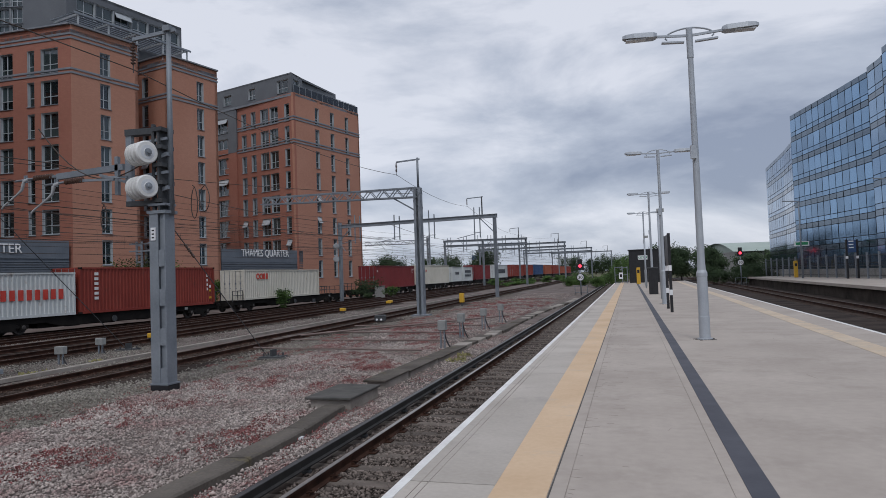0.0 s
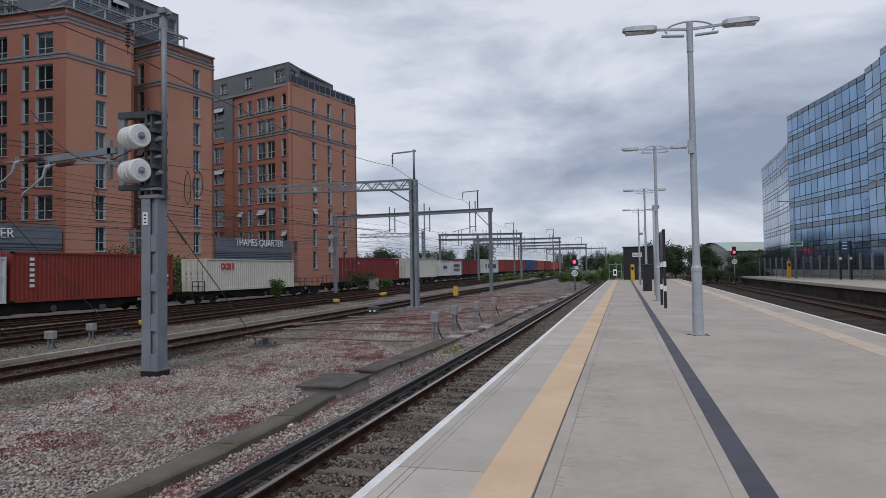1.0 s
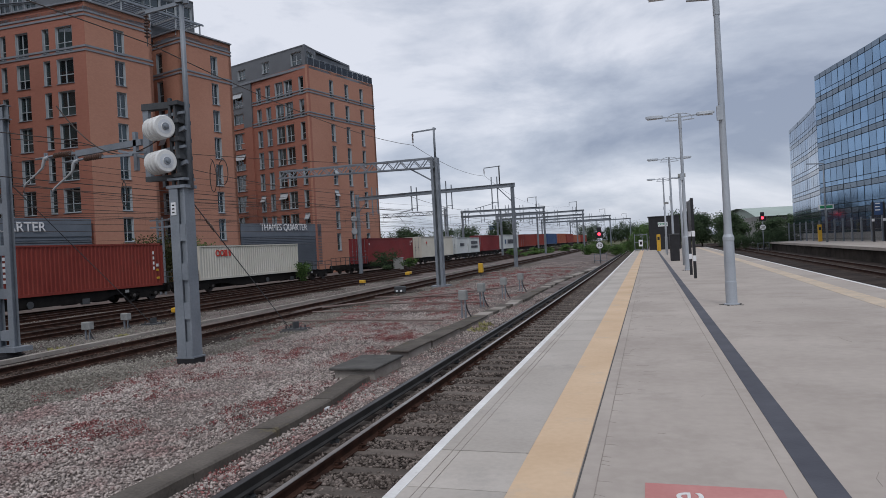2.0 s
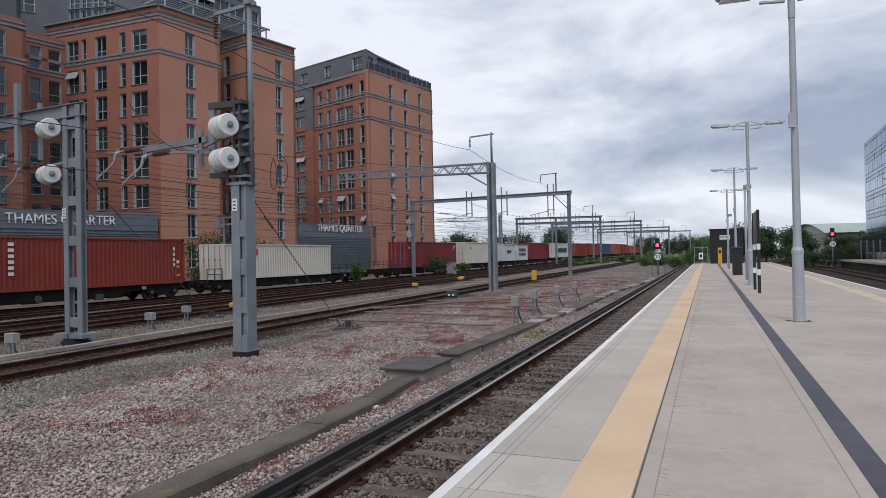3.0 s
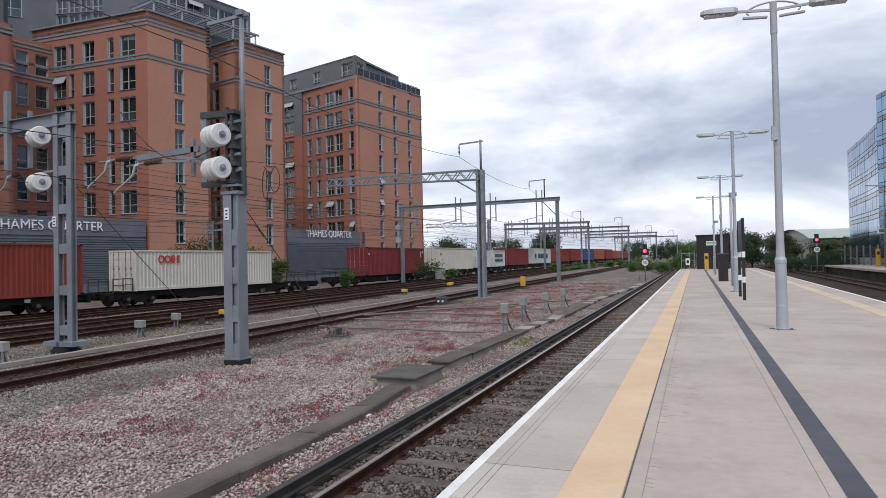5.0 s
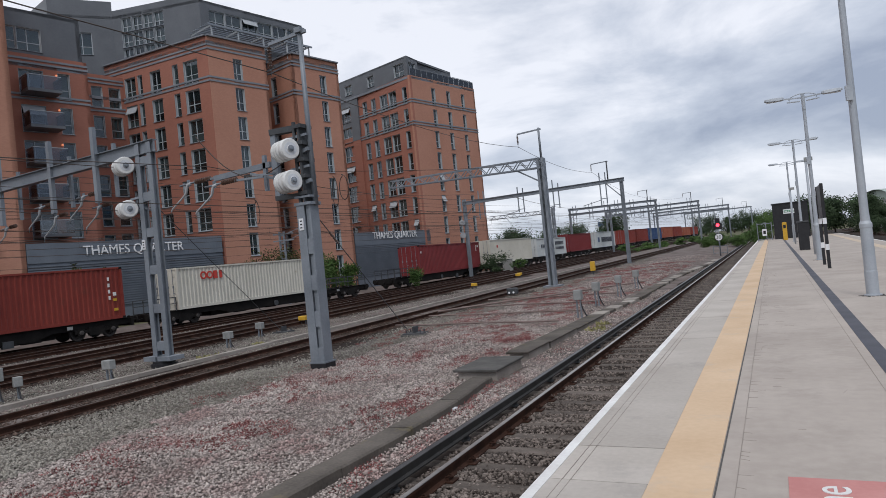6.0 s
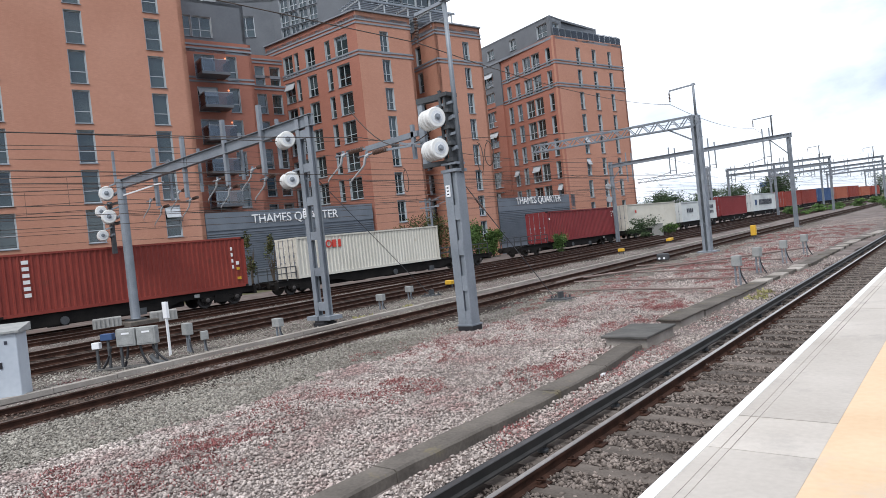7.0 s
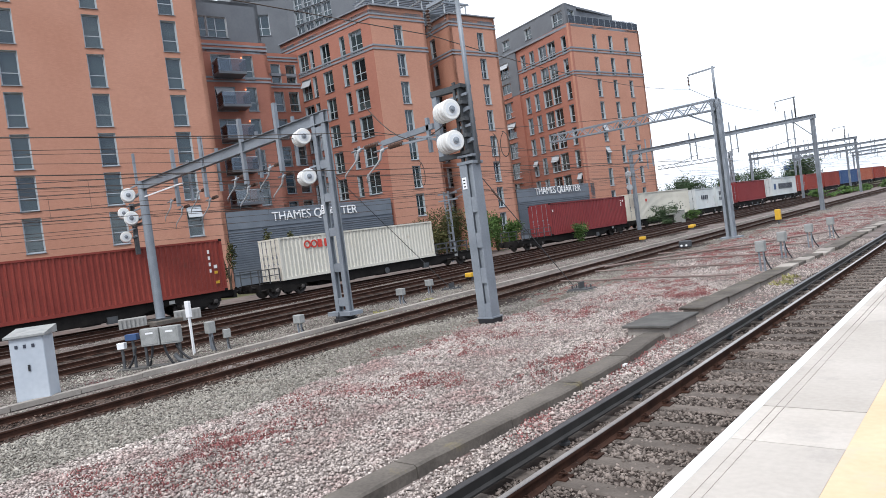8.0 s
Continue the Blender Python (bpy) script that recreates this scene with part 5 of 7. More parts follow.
for z, w_ in ((5.55, 0.2), (3.72, 0.16)):
    bm = B()
    bar(bm, (-0.95, -0.1, z), (0.0, 0.0, z), w_, w_ * 0.8)
    part("guard_arm", bm, M_GALVDARK, mast)
bm = B()
rod(bm, (0.24, 0.05, 3.4), (0.24, 0.05, 8.2), 0.075, 0.06, n=12)
box(bm, 0.14, 0.34, -0.06, 0.16, 8.1, 8.24)
part("upper_post", bm, M_GALV, mast)
return_arm(mast, 0.3, 0.05, 8.12, 1.15)
plate_label(mast, -0.1, -0.2, 2.75)
swan_arm(mast, -4.45, 0.0, 4.6, 0.35, 0.65)
swan_arm(mast, -3.1, -0.3, 4.36, 0.35, 0.6)
bm = B()
bar(bm, (-1.0, 0, 4.3), (-1.9, 0, 4.56), 0.07)
bar(bm, (-0.9, -0.15, 4.42), (-1.3, -0.3, 4.42), 0.06)
part("strut", bm, M_GALV, mast)
bm = B()
bar(bm, (-1.15, 0, 4.72), (-3.3, 0, 4.62), 0.1, 0.16)
bar(bm, (-3.3, 0, 4.64), (-3.6, 0, 4.64), 0.06)
bar(bm, (-1.2, -0.28, 4.36), (-2.25, -0.3, 4.4), 0.06)
bar(bm, (-1.35, 0, 4.0), (-1.35, 0, 5.0), 0.1)
bar(bm, (-1.0, 0, 4.1), (-1.0, 0, 5.0), 0.12)
part("boom", bm, M_GALV, mast)
bm = B()
tube(bm, [(-0.35 - 0.33 * i, -0.25, 4.7 - 0.5 * math.sin(i / 10 * math.pi) + 0.012 * i * i) for i in range(11)], 0.016, 5)
part("jumper_cable", bm, M_WIRE, mast)
bm = B()
rod(bm, (0.05, 0.2, 3.2), (-0.6, 5.84, -0.92), 0.014, n=6)
part("stay_rod", bm, M_GALVDARK, mast)
for x, z, rx, rz in ((0.72, 3.72, 0.12, 0.42), (1.02, 3.8, 0.17, 0.34), (-2.1, 3.5, 0.13, 0.36)):
    bm = B()
    tube(bm, [(x + rx * math.sin(k * 0.46), 0.25 + 0.01 * k, z + rz * math.cos(k * 0.46)) for k in range(14)], 0.012, 5)
    part("cable_loop", bm, M_WIRE, mast, "loop of spare wire")
insulator(mast, (-0.03, 0.9, 2.68), (-0.08, 1.35, 2.35), 0.04, M_INSUL)

# portal across the running lines: ladder mast, beam and the farther mast
PB, PC = (-18.55, 14.85), (-32.35, 14.55)
portal = thing("catenary_portal", pose(0, 0, 0), "grey steel catenary portal with drums over the running lines", "catenary portal", "overhead line masts")
for s in (-1, 1):
    bm = B()
    upright(bm, IBEAM, PB[0] + s * 0.28, PB[1], -0.7, 6.45)
    part("leg", bm, M_GALV, portal)
for z in (-0.5, 0.75, 2.05, 3.3, 4.5, 5.7):
    bm = B()
    box(bm, PB[0] - 0.2, PB[0] + 0.2, PB[1] - 0.08, PB[1] + 0.08, z, z + 0.3)
    part("rung", bm, M_GALV, portal)
bm = B()
box(bm, PB[0] - 0.62, PB[0] - 0.05, PB[1] - 0.3, PB[1] + 0.3, -0.82, -0.68)
box(bm, PB[0] + 0.05, PB[0] + 0.62, PB[1] - 0.3, PB[1] + 0.3, -0.82, -0.68)
part("base_plate", bm, M_GALV, portal)
bm = B()
lathe(bm, (PB[0], PB[1], -1.2), (0, 0, 1), ((0, 0.42), (0.28, 0.42), (0.29, 0.36), (0.38, 0.36)), 16)
part("footing", bm, M_BLACK, portal, "round dark footing")
bm = B()
bar(bm, (PB[0] + 0.5, PB[1], 6.5), (PC[0] - 0.2, PC[1], 6.1), 0.24, 0.025)
bar(bm, (PB[0] + 0.5, PB[1], 6.3), (PC[0] - 0.2, PC[1], 5.9), 0.03, 0.4)
bar(bm, (PB[0] + 0.5, PB[1], 6.1), (PC[0] - 0.2, PC[1], 5.7), 0.24, 0.025)
part("beam", bm, M_GALV, portal)
for z in (5.75, 4.3):
    drum(portal, (PB[0] - 0.72, PB[1] - 0.3, z), 0.295)
for x in (-20.9, -23.4, -26.6, -29.2):
    z = 6.3 - 0.4 * (PB[0] - x) / 13.6
    y = 14.9
    bm = B()
    bar(bm, (x, y - 0.2, z - 1.5), (x, y - 0.2, z + 1.15), 0.17, 0.14)
    drop = part("drop_post", bm, M_GALV, portal)
    bm = B()
    bar(bm, (x + 0.3, y + 0.35, z - 1.3), (x + 0.3, y + 0.35, z + 0.6), 0.12, 0.1)
    part("drop_post", bm, M_GALV, portal)
    swan_arm(drop, x - 1.15, y, z - 1.15, 0.4, 0.5)
    swan_arm(drop, x - 0.75, y + 0.3, z - 1.55, 0.3, 0.4)
cx, cy = PC
bm = B()
lathe(bm, (cx, cy, -0.75), (0, 0, 1), ((0, 0.24), (0.1, 0.22), (6.9, 0.2)), 14)
part("leg", bm, M_GALV, portal, "round grey steel leg")
bm = B()
box(bm, cx - 0.4, cx + 0.4, cy - 0.35, cy + 0.35, -0.78, -0.7)
part("base_plate", bm, M_GALVDARK, portal)
bm = B()
box(bm, cx - 0.9, cx + 0.9, cy - 0.7, cy + 0.7, -1.2, -0.78)
part("footing", bm, M_TROUGH, portal, "concrete block footing", bevel=0.03)
for dx, z, r in ((-0.75, 5.55, 0.34), (-0.75, 4.4, 0.34), (-1.55, 4.75, 0.27), (-1.65, 3.55, 0.27)):
    drum(portal, (cx + dx, cy - 0.4, z), r)
bm = B()
box(bm, cx - 1.5, cx - 1.35, cy - 0.1, cy + 0.1, 2.6, 5.2)
box(bm, cx - 1.4, cx, cy - 0.06, cy + 0.06, 4.0, 4.15)
box(bm, cx - 1.4, cx, cy - 0.06, cy + 0.06, 5.0, 5.12)
part("drum_frame", bm, M_GALVDARK, portal)
bm = B()
bar(bm, (cx - 0.5, cy, 6.0), (cx - 0.5, cy, 7.6), 0.13, 0.1)
part("drop_post", bm, M_GALV, portal)
bm = B()
bar(bm, (cx + 0.2, cy, 5.35), (cx + 4.1, cy, 5.45), 0.06)
part("strut", bm, M_WHITE, portal, "white insulated strut")
plate_label(portal, PB[0] - 0.3, PB[1] - 0.11, 2.9)
bm = B()
rod(bm, (PB[0] + 0.3, PB[1] + 0.1, 4.2), (-19.9, 22.3, -0.9), 0.014, n=6)
part("stay_rod", bm, M_GALVDARK, portal)

# cantilever gantry with a lattice boom
GX, GY = -12.85, 39.9
gantry = thing("catenary_gantry", pose(0, 0, 0), "grey steel mast with a long lattice boom over the lines", "catenary gantry", "overhead line masts")
mast_column(gantry, GX, GY, -0.8, 7.35, 0.46, 0.5)
bm = B()
z, k = -0.7, 1
while z < 7.0:
    for f in (-0.25, 0.25):
        bar(bm, (GX - 0.23 * k, GY + f, z), (GX + 0.23 * k, GY + f, z + 0.45), 0.05, 0.015)
    for f in (-0.235, 0.235):
        bar(bm, (GX + f, GY - 0.25 * k, z), (GX + f, GY + 0.25 * k, z + 0.45), 0.015, 0.05)
    z, k = z + 0.45, -k
part("lacing", bm, M_GALV, gantry)
bm = B()
box(bm, GX - 0.55, GX + 0.55, GY - 0.45, GY + 0.45, -1.0, -0.78)
part("base_plate", bm, M_GALV, gantry)
bm = B()
for f in (-0.22, 0.22):
    bar(bm, (GX, GY + f, 7.35), (-24.3, 40.5 + f, 7.5), 0.08)
    bar(bm, (GX, GY + f, 6.75), (-24.5, 40.5 + f, 7.05), 0.08)
for i in range(24):
    x0, x1 = GX - 11.5 * i / 24, GX - 11.5 * (i + 1) / 24
    a, b = 7.35 + 0.15 * i / 24, 6.75 + 0.3 * i / 24
    y0 = GY + 0.6 * i / 24
    for f in (-0.22, 0.22):
        bar(bm, (x0, y0 + f, a if i % 2 else b), (x1, y0 + f, b if i % 2 else a), 0.05)
part("boom", bm, M_GALV, gantry, "lattice boom")
bm = B()
bar(bm, (GX - 0.2, GY, 5.9), (GX - 1.7, GY, 6.8), 0.09)
part("knee_brace", bm, M_GALV, gantry)
bm = B()
rod(bm, (GX + 0.05, GY, 7.3), (GX + 0.05, GY, 9.3), 0.07, n=10)
part("upper_post", bm, M_GALV, gantry)
return_arm(gantry, GX + 0.05, GY, 9.2, 1.45)


def far_portal(xr, yr, xl, yl, z0, z1, mids=(), spike=True, beams=1, drops=6):
    """A portal of two or more legs with its beam, droppers and return-wire post."""
    p = thing("catenary_portal", pose(0, 0, 0), "grey steel catenary portal spanning the running lines", "catenary portal", "overhead line masts")
    for x, y in [(xr, yr), (xl, yl)] + [(x, yr + (yl - yr) * (x - xr) / (xl - xr)) for x in mids]:
        bm = B()
        upright(bm, HLEG, x, y, z0, z1)
        leg = part("leg", bm, M_GALV, p)
        bm = B()
        box(bm, x - 0.42, x + 0.42, y - 0.4, y + 0.4, z0 - 0.35, z0)
        part("footing", bm, M_GALVDARK, leg)
        s = -1 if x == xr else 1
        bm = B()
        bar(bm, (x + s * 0.1, y, z1 - 1.9), (x + s * 1.6, y, z1 - 0.35), 0.09)
        part("knee_brace", bm, M_GALV, p)
    for k in range(beams):
        bm = B()
        za, zb = z1 - k * 0.9, z1 - k * 0.9 - (0.25 if z1 > 7.6 and spike and xr > -14 and yr < 70 else 0)
        bar(bm, (xr + 0.3, yr, za - 0.03), (xl - 0.3, yl, zb - 0.03), 0.3, 0.05)
        bar(bm, (xr + 0.3, yr, za - 0.2), (xl - 0.3, yl, zb - 0.2), 0.05, 0.34)
        bar(bm, (xr + 0.3, yr, za - 0.38), (xl - 0.3, yl, zb - 0.38), 0.3, 0.05)
        part("beam", bm, M_GALV, p)
    rng = random.Random(int(yr))
    for i in range(drops):
        f = (i + 0.6 + rng.uniform(-0.2, 0.2)) / drops
        x, y = xr + (xl - xr) * f, yr + (yl - yr) * f
        bm = B()
        for o in (-0.3, 0.3):
            bar(bm, (x + o, y, z1 - 2.2 - rng.uniform(0, 0.5)), (x + o, y, z1 + rng.uniform(0.3, 0.8)), 0.1)
        bar(bm, (x - 0.4, y, z1 - 1.9), (x + 0.4, y, z1 - 1.9), 0.07)
        d = part("drop_post", bm, M_GALV, p)
        bm = B()
        rod(bm, (x - 0.2, y, z1 - 2.0), (x - 2.2, y, z1 - 2.4), 0.035, n=6)
        rod(bm, (x - 2.1, y, z1 - 2.4), (x - 1.4, y, z1 - 3.3), 0.025, n=6)
        part("registration_arm", bm, M_GALV, d)
    if spike:
        x = xr - 1.3
        bm = B()
        rod(bm, (x, yr, z1 - 0.3), (x, yr, z1 + 1.9), 0.07, n=8)
        part("upper_post", bm, M_GALVDARK, p)
        return_arm(p, x, yr, z1 + 1.85, 1.6)
    return p


P_1 = far_portal(-13.25, 67, -30.6, 66.5, -0.75, 7.95, drops=4)
for z in (5.3, 3.9):
    bm = B()
    lathe(bm, (-30.9, 66.0, z), (0.5, -0.8, 0), ((-0.2, 0.3), (-0.1, 0.34), (0.1, 0.34), (0.2, 0.3)), 14)
    part("tensioner_drum", bm, M_INSUL_GREY, P_1, "grey tensioning drum")
far_portal(-18.2, 121, -33.0, 118, -0.5, 8.3, mids=(-26.0,), beams=2)
far_portal(-13.6, 148, -33.5, 150, -0.4, 8.5, mids=(-24.0,), beams=2)
far_portal(-10.4, 197, -30.5, 198, -0.3, 8.7, mids=(-20.0,), beams=2)
far_portal(-6.0, 250, -28.0, 252, -0.2, 9.0, mids=(-18.0,))
mast = thing("catenary_mast", aim(-31.0, 101.0, 0), "grey lattice catenary mast beside the goods line", "catenary mast", "overhead line masts")
mast_column(mast, 0, 0, -0.6, 8.0, 0.5, 0.5)
battens(mast, 0, 0, -0.5, 7.8, 0.5, 0.5, 0.8, 0.3)
bm = B()
bar(bm, (0, 0, 7.6), (-11, 0, 7.7), 0.1)
bar(bm, (0, 0, 7.0), (-11, 0, 7.2), 0.1)
for i in range(18):
    bar(bm, (-0.6 * i, 0, 7.6 if i % 2 else 7.0), (-0.6 * (i + 1), 0, 7.0 if i % 2 else 7.6), 0.06)
part("boom", bm, M_GALV, mast)
mast = thing("catenary_mast", aim(-39.2, 45.5, 0), "grey ladder catenary mast behind the goods line", "catenary mast", "overhead line masts")
for s in (-0.25, 0.25):
    bm = B()
    box(bm, s - 0.07, s + 0.07, -0.07, 0.07, -1.1, 5.4)
    part("leg", bm, M_GALV, mast)
for k in range(9):
    bm = B()
    box(bm, -0.19, 0.19, -0.05, 0.05, -0.6 + 0.7 * k, -0.45 + 0.7 * k)
    part("rung", bm, M_GALV, mast)
for z in (4.6, 5.2):
    bm = B()
    bar(bm, (-0.9, -0.1, z), (1.2, 0.1, z), 0.12)
    bar(bm, (0.4, 0.2, z), (1.6, 0.6, z + 0.4), 0.06)
    part("bracket", bm, M_GALV, mast)


def wire(points, r, label, sag=0.0):
    bm = B()
    pts = []
    for p, q in zip(points, points[1:]):
        p, q = Vector(p), Vector(q)
        n = 8 if sag else 2
        pts += [p.lerp(q, i / n) + Vector((0, 0, -sag * 4 * (i / n) * (1 - i / n))) for i in range(n)]
    tube(bm, pts + [Vector(points[-1])], r, 5)
    return solid("overhead_wire", bm, M_WIRE, label, "overhead wire", "overhead wires")


spans = [-60, -28, 14.2, 40, 67, 119, 149, 198, 251]
for off, base in ((straight(-15.05, 0.012), 0), (straight(-22.2, 0.012), 0), (straight(-25.9, 0.014), 0), (lambda y: train_line(y) + 4.0, 0), (train_line, 1)):
    rise = (lambda y: goods_rise(y)) if base else (lambda y: 0.0048 * min(max(y, 0), 160))
    wire([(off(y) + (0.2 if i % 2 else -0.2), y, 3.85 + rise(y)) for i, y in enumerate(spans)], 0.013, "dark contact wire over a running line")
    wire([(off(y), y, 5.0 + rise(y)) for y in spans], 0.013, "dark sagging catenary wire over a running line", 0.55)
bm = B()
for off in (straight(-15.05, 0.012), straight(-22.2, 0.012), straight(-25.9, 0.014), lambda y: train_line(y) + 4.0):
    for a, b in zip(spans[1:6], spans[2:7]):
        n = int((b - a) / 6)
        for i in range(1, n):
            f = i / n
            y = a + (b - a) * f
            g = 0.0048 * min(max(y, 0), 160)
            rod(bm, (off(y), y, 3.85 + g), (off(y), y, 5.0 - 2.2 * f * (1 - f) + g), 0.006, n=4, caps=False)
tagged(solid("dropper_wires", bm, M_WIRE, "thin vertical dropper wires between the overhead wires", "overhead wire"), kind="stuff")
wire([(-12.2, -40, 7.6), (-12.15, 14.0, 7.25), (GX - 1.4, GY, 8.3), (-16.1, 67, 8.9), (-21.0, 121, 9.2), (-16.5, 148, 9.4)], 0.014, "dark return wire strung from mast to mast", 0.45)
wire([(-26, -60, 6.3), (-27.5, 14.7, 6.9), (-29.5, 66.5, 8.4)], 0.012, "dark feeder wire over the yard", 0.5)
wire([(-32, -60, 7.4), (-32.6, 14.5, 7.6), (-31, 101, 8.2)], 0.012, "dark feeder wire over the yard", 0.5)
wire([(-37.5, -60, 5.6), (-39.2, 45.5, 5.4), (-34, 101, 6.0)], 0.013, "dark feeder wire behind the goods line", 0.3)
wire([(-20.5, -60, 5.4), (-19.5, 14.7, 5.75), (-13.2, 40, 7.0)], 0.013, "dark tensioned wire over the yard", 0.25)
wire([(-20.5, -60, 4.1), (-19.5, 14.7, 4.3), (-15.4, 40, 4.2)], 0.013, "dark tensioned wire over the yard", 0.1)
wire([(-34.5, -60, 4.6), (-33.1, 14.2, 4.4), (-24, 66, 4.6)], 0.013, "dark tensioned wire over the yard", 0.1)
wire([(-34.5, -60, 5.8), (-33.1, 14.2, 5.55), (-24, 66, 5.9)], 0.013, "dark tensioned wire over the yard", 0.2)

for x, z, dx in ((-36.0, 6.1, 1.5), (-36.4, 6.45, 1.5), (-37.4, 4.9, 1.0), (-38.2, 4.2, 0.6), (-38.4, 3.5, 0.6), (-38.6, 6.6, 0.5), (-30.2, 6.0, 0.2), (-24.2, 5.7, 0.0), (-38.5, 2.9, 0.4)):
    wire([(x - dx, -70, z + 0.2), (x, 14.5, z), (x + dx * 0.4, 45, z + 0.1), (x + dx, 101, z + 0.5)], 0.01, "dark tensioned wire behind the running lines", 0.2)

# ---- platform furniture ----
def lamp_post(x, y, high=6.98, turn=4.0):
    p = thing("platform_lamp", aim(x, y, 0, turn), "grey steel platform lamp post with two flat lantern heads", "lamp post", "lamp posts on the platform")
    bm = B()
    lathe(bm, (0, 0, 0), (0, 0, 1), ((0, 0.16), (0.03, 0.16), (0.035, 0.118), (0.5, 0.118), (0.52, 0.112), (1.38, 0.11), (1.4, 0.118), (1.47, 0.118), (1.53, 0.09), (1.75, 0.08)), 20)
    part("base_sleeve", bm, M_LAMPPOST, p)
    bm = B()
    lathe(bm, (0, 0, 1.7), (0, 0, 1), ((0, 0.08), (high - 2.4, 0.06), (high - 2.39, 0.07), (high - 1.72, 0.07), (high - 1.7, 0.05)), 18)
    part("shaft", bm, M_LAMPPOST, p)
    bm = B()
    for i in range(14):
        a = 2 * math.pi * i / 14
        bar(bm, (0.14 * math.cos(a), 0.14 * math.sin(a), 0.006), ((0.2 + 0.07 * math.sin(5 * a)) * math.cos(a + 0.2), (0.2 + 0.07 * math.sin(5 * a)) * math.sin(a + 0.2), 0.004), 0.05, 0.01)
    part("broken_grout", bm, M_JOINT, p)
    for s in (-1, 1):
        bm = B()
        bar(bm, (0, 0, high - 0.18), (s * 0.75, 0, high - 0.13), 0.05)
        bar(bm, (s * 0.12, 0, high - 0.32), (s * 0.6, 0, high - 0.29), 0.1, 0.035)
        arm = part("arm", bm, M_LAMPPOST, p)
        bm = B()
        last = None
        tube(bm, [(s * (0.02 + 0.5 * math.sin(math.pi * i / 7 * 0.62) ** 1.2), 0, high - 0.14 + 0.14 * math.cos(math.pi * i / 7 * 0.744)) for i in range(8)], 0.02, 6)
        part("conduit", bm, M_LAMPPOST, arm)
        v, bm = [], B()
        for f, w, t in ((0.7, 0.10, 0.07), (0.78, 0.15, 0.1), (1.2, 0.16, 0.1), (1.38, 0.12, 0.08), (1.45, 0.06, 0.05)):
            v.append([bm.verts.new((s * f, a * w, high - 0.11 + 0.03 * (f - 0.7) + b * t)) for a, b in ((-1, -0.6), (1, -0.6), (0.85, 0.5), (0.4, 0.8), (-0.4, 0.8), (-0.85, 0.5))])
        for a, b in zip(v, v[1:]):
            for i in range(6):
                bm.faces.new((a[i], a[(i + 1) % 6], b[(i + 1) % 6], b[i]))
        bm.faces.new(v[0])
        bm.faces.new(v[-1])
        head = part("lantern", bm, M_LAMPPOST, p)
        bm = B()
        box(bm, min(s * 0.95, s * 1.38), max(s * 0.95, s * 1.38), -0.1, 0.1, high - 0.185, high - 0.16)
        part("lens", bm, M_LENS, head)
    bm = B()
    box(bm, -0.12, 0.0, -0.16, -0.06, 4.0, 4.3)
    part("junction_box", bm, M_LAMPPOST, p)
    return p


for x, y in ((1.55, 15.5), (1.5, 31.0), (1.55, 47.7), (1.5, 64.0)):
    lamp_post(x, y)

sign = thing("platform_sign", aim(1.44, 25.1, 0), "black platform sign on two posts with white bands", "sign", "signs on the platform")
for y in (0.0, 2.3):
    bm = B()
    box(bm, -0.05, 0.05, y - 0.05, y + 0.05, 0, 2.87)
    post = part("post", bm, M_BLACK, sign)
    for z in (0.62, 1.5):
        bm = B()
        box(bm, -0.056, 0.056, y - 0.056, y + 0.056, z, z + 0.2)
        part("white_band", bm, M_WHITE, post, "white reflective band")
bm = B()
box(bm, -0.03, 0.03, 0.06, 2.24, 1.7, 2.85)
part("panel", bm, M_BLACK, sign)

bin_box = thing("grit_bin", aim(1.45, 43.4, 0), "tall black storage box on the platform", "storage box")
bm = B()
box(bm, -0.27, 0.27, -0.3, 0.4, 0, 1.62)
part("body", bm, M_BLACK, bin_box, bevel=0.02)
bm = B()
box(bm, -0.3, 0.3, -0.34, 0.44, 1.62, 1.7)
part("lid", bm, M_GALVDARK, bin_box, bevel=0.01)

shelter = thing("end_hut", aim(1.45, 82, 0), "black hut with a green sign at the platform end", "hut")
bm = B()
box(bm, -1.4, 2.1, 0, 3.0, 0, 3.9)
part("body", bm, M_BLACK, shelter, bevel=0.02)
bm = B()
box(bm, -1.5, 2.2, -0.1, 3.1, 3.9, 4.0)
part("roof", bm, M_BLACK, shelter)
bm = B()
box(bm, -0.35, 0.75, -0.08, -0.02, 2.75, 3.25)
board = part("sign_board", bm, M_WHITE, shelter, "white and green exit sign")
bm = B()
box(bm, -0.28, 0.68, -0.095, -0.08, 2.9, 3.12)
part("green_field", bm, surf("exit_green", (0.02, 0.22, 0.09), (0.03, 0.27, 0.12), 0.5, bump=0), board)
bm = B()
for i in range(5):
    box(bm, -0.2 + 0.17 * i, -0.08 + 0.17 * i, -0.1, -0.095, 2.95, 3.07)
part("lettering_bar", bm, M_WHITE, board)

help_point = thing("help_point", aim(0.98, 74.4, 0), "yellow help point post on the platform", "help point")
bm = B()
box(bm, -0.2, 0.2, -0.12, 0.12, 0, 1.8)
part("body", bm, M_YELLOW, help_point, bevel=0.03)
bm = B()
box(bm, -0.12, 0.12, -0.14, -0.12, 1.2, 1.55)
part("panel", bm, M_BLACK, help_point)

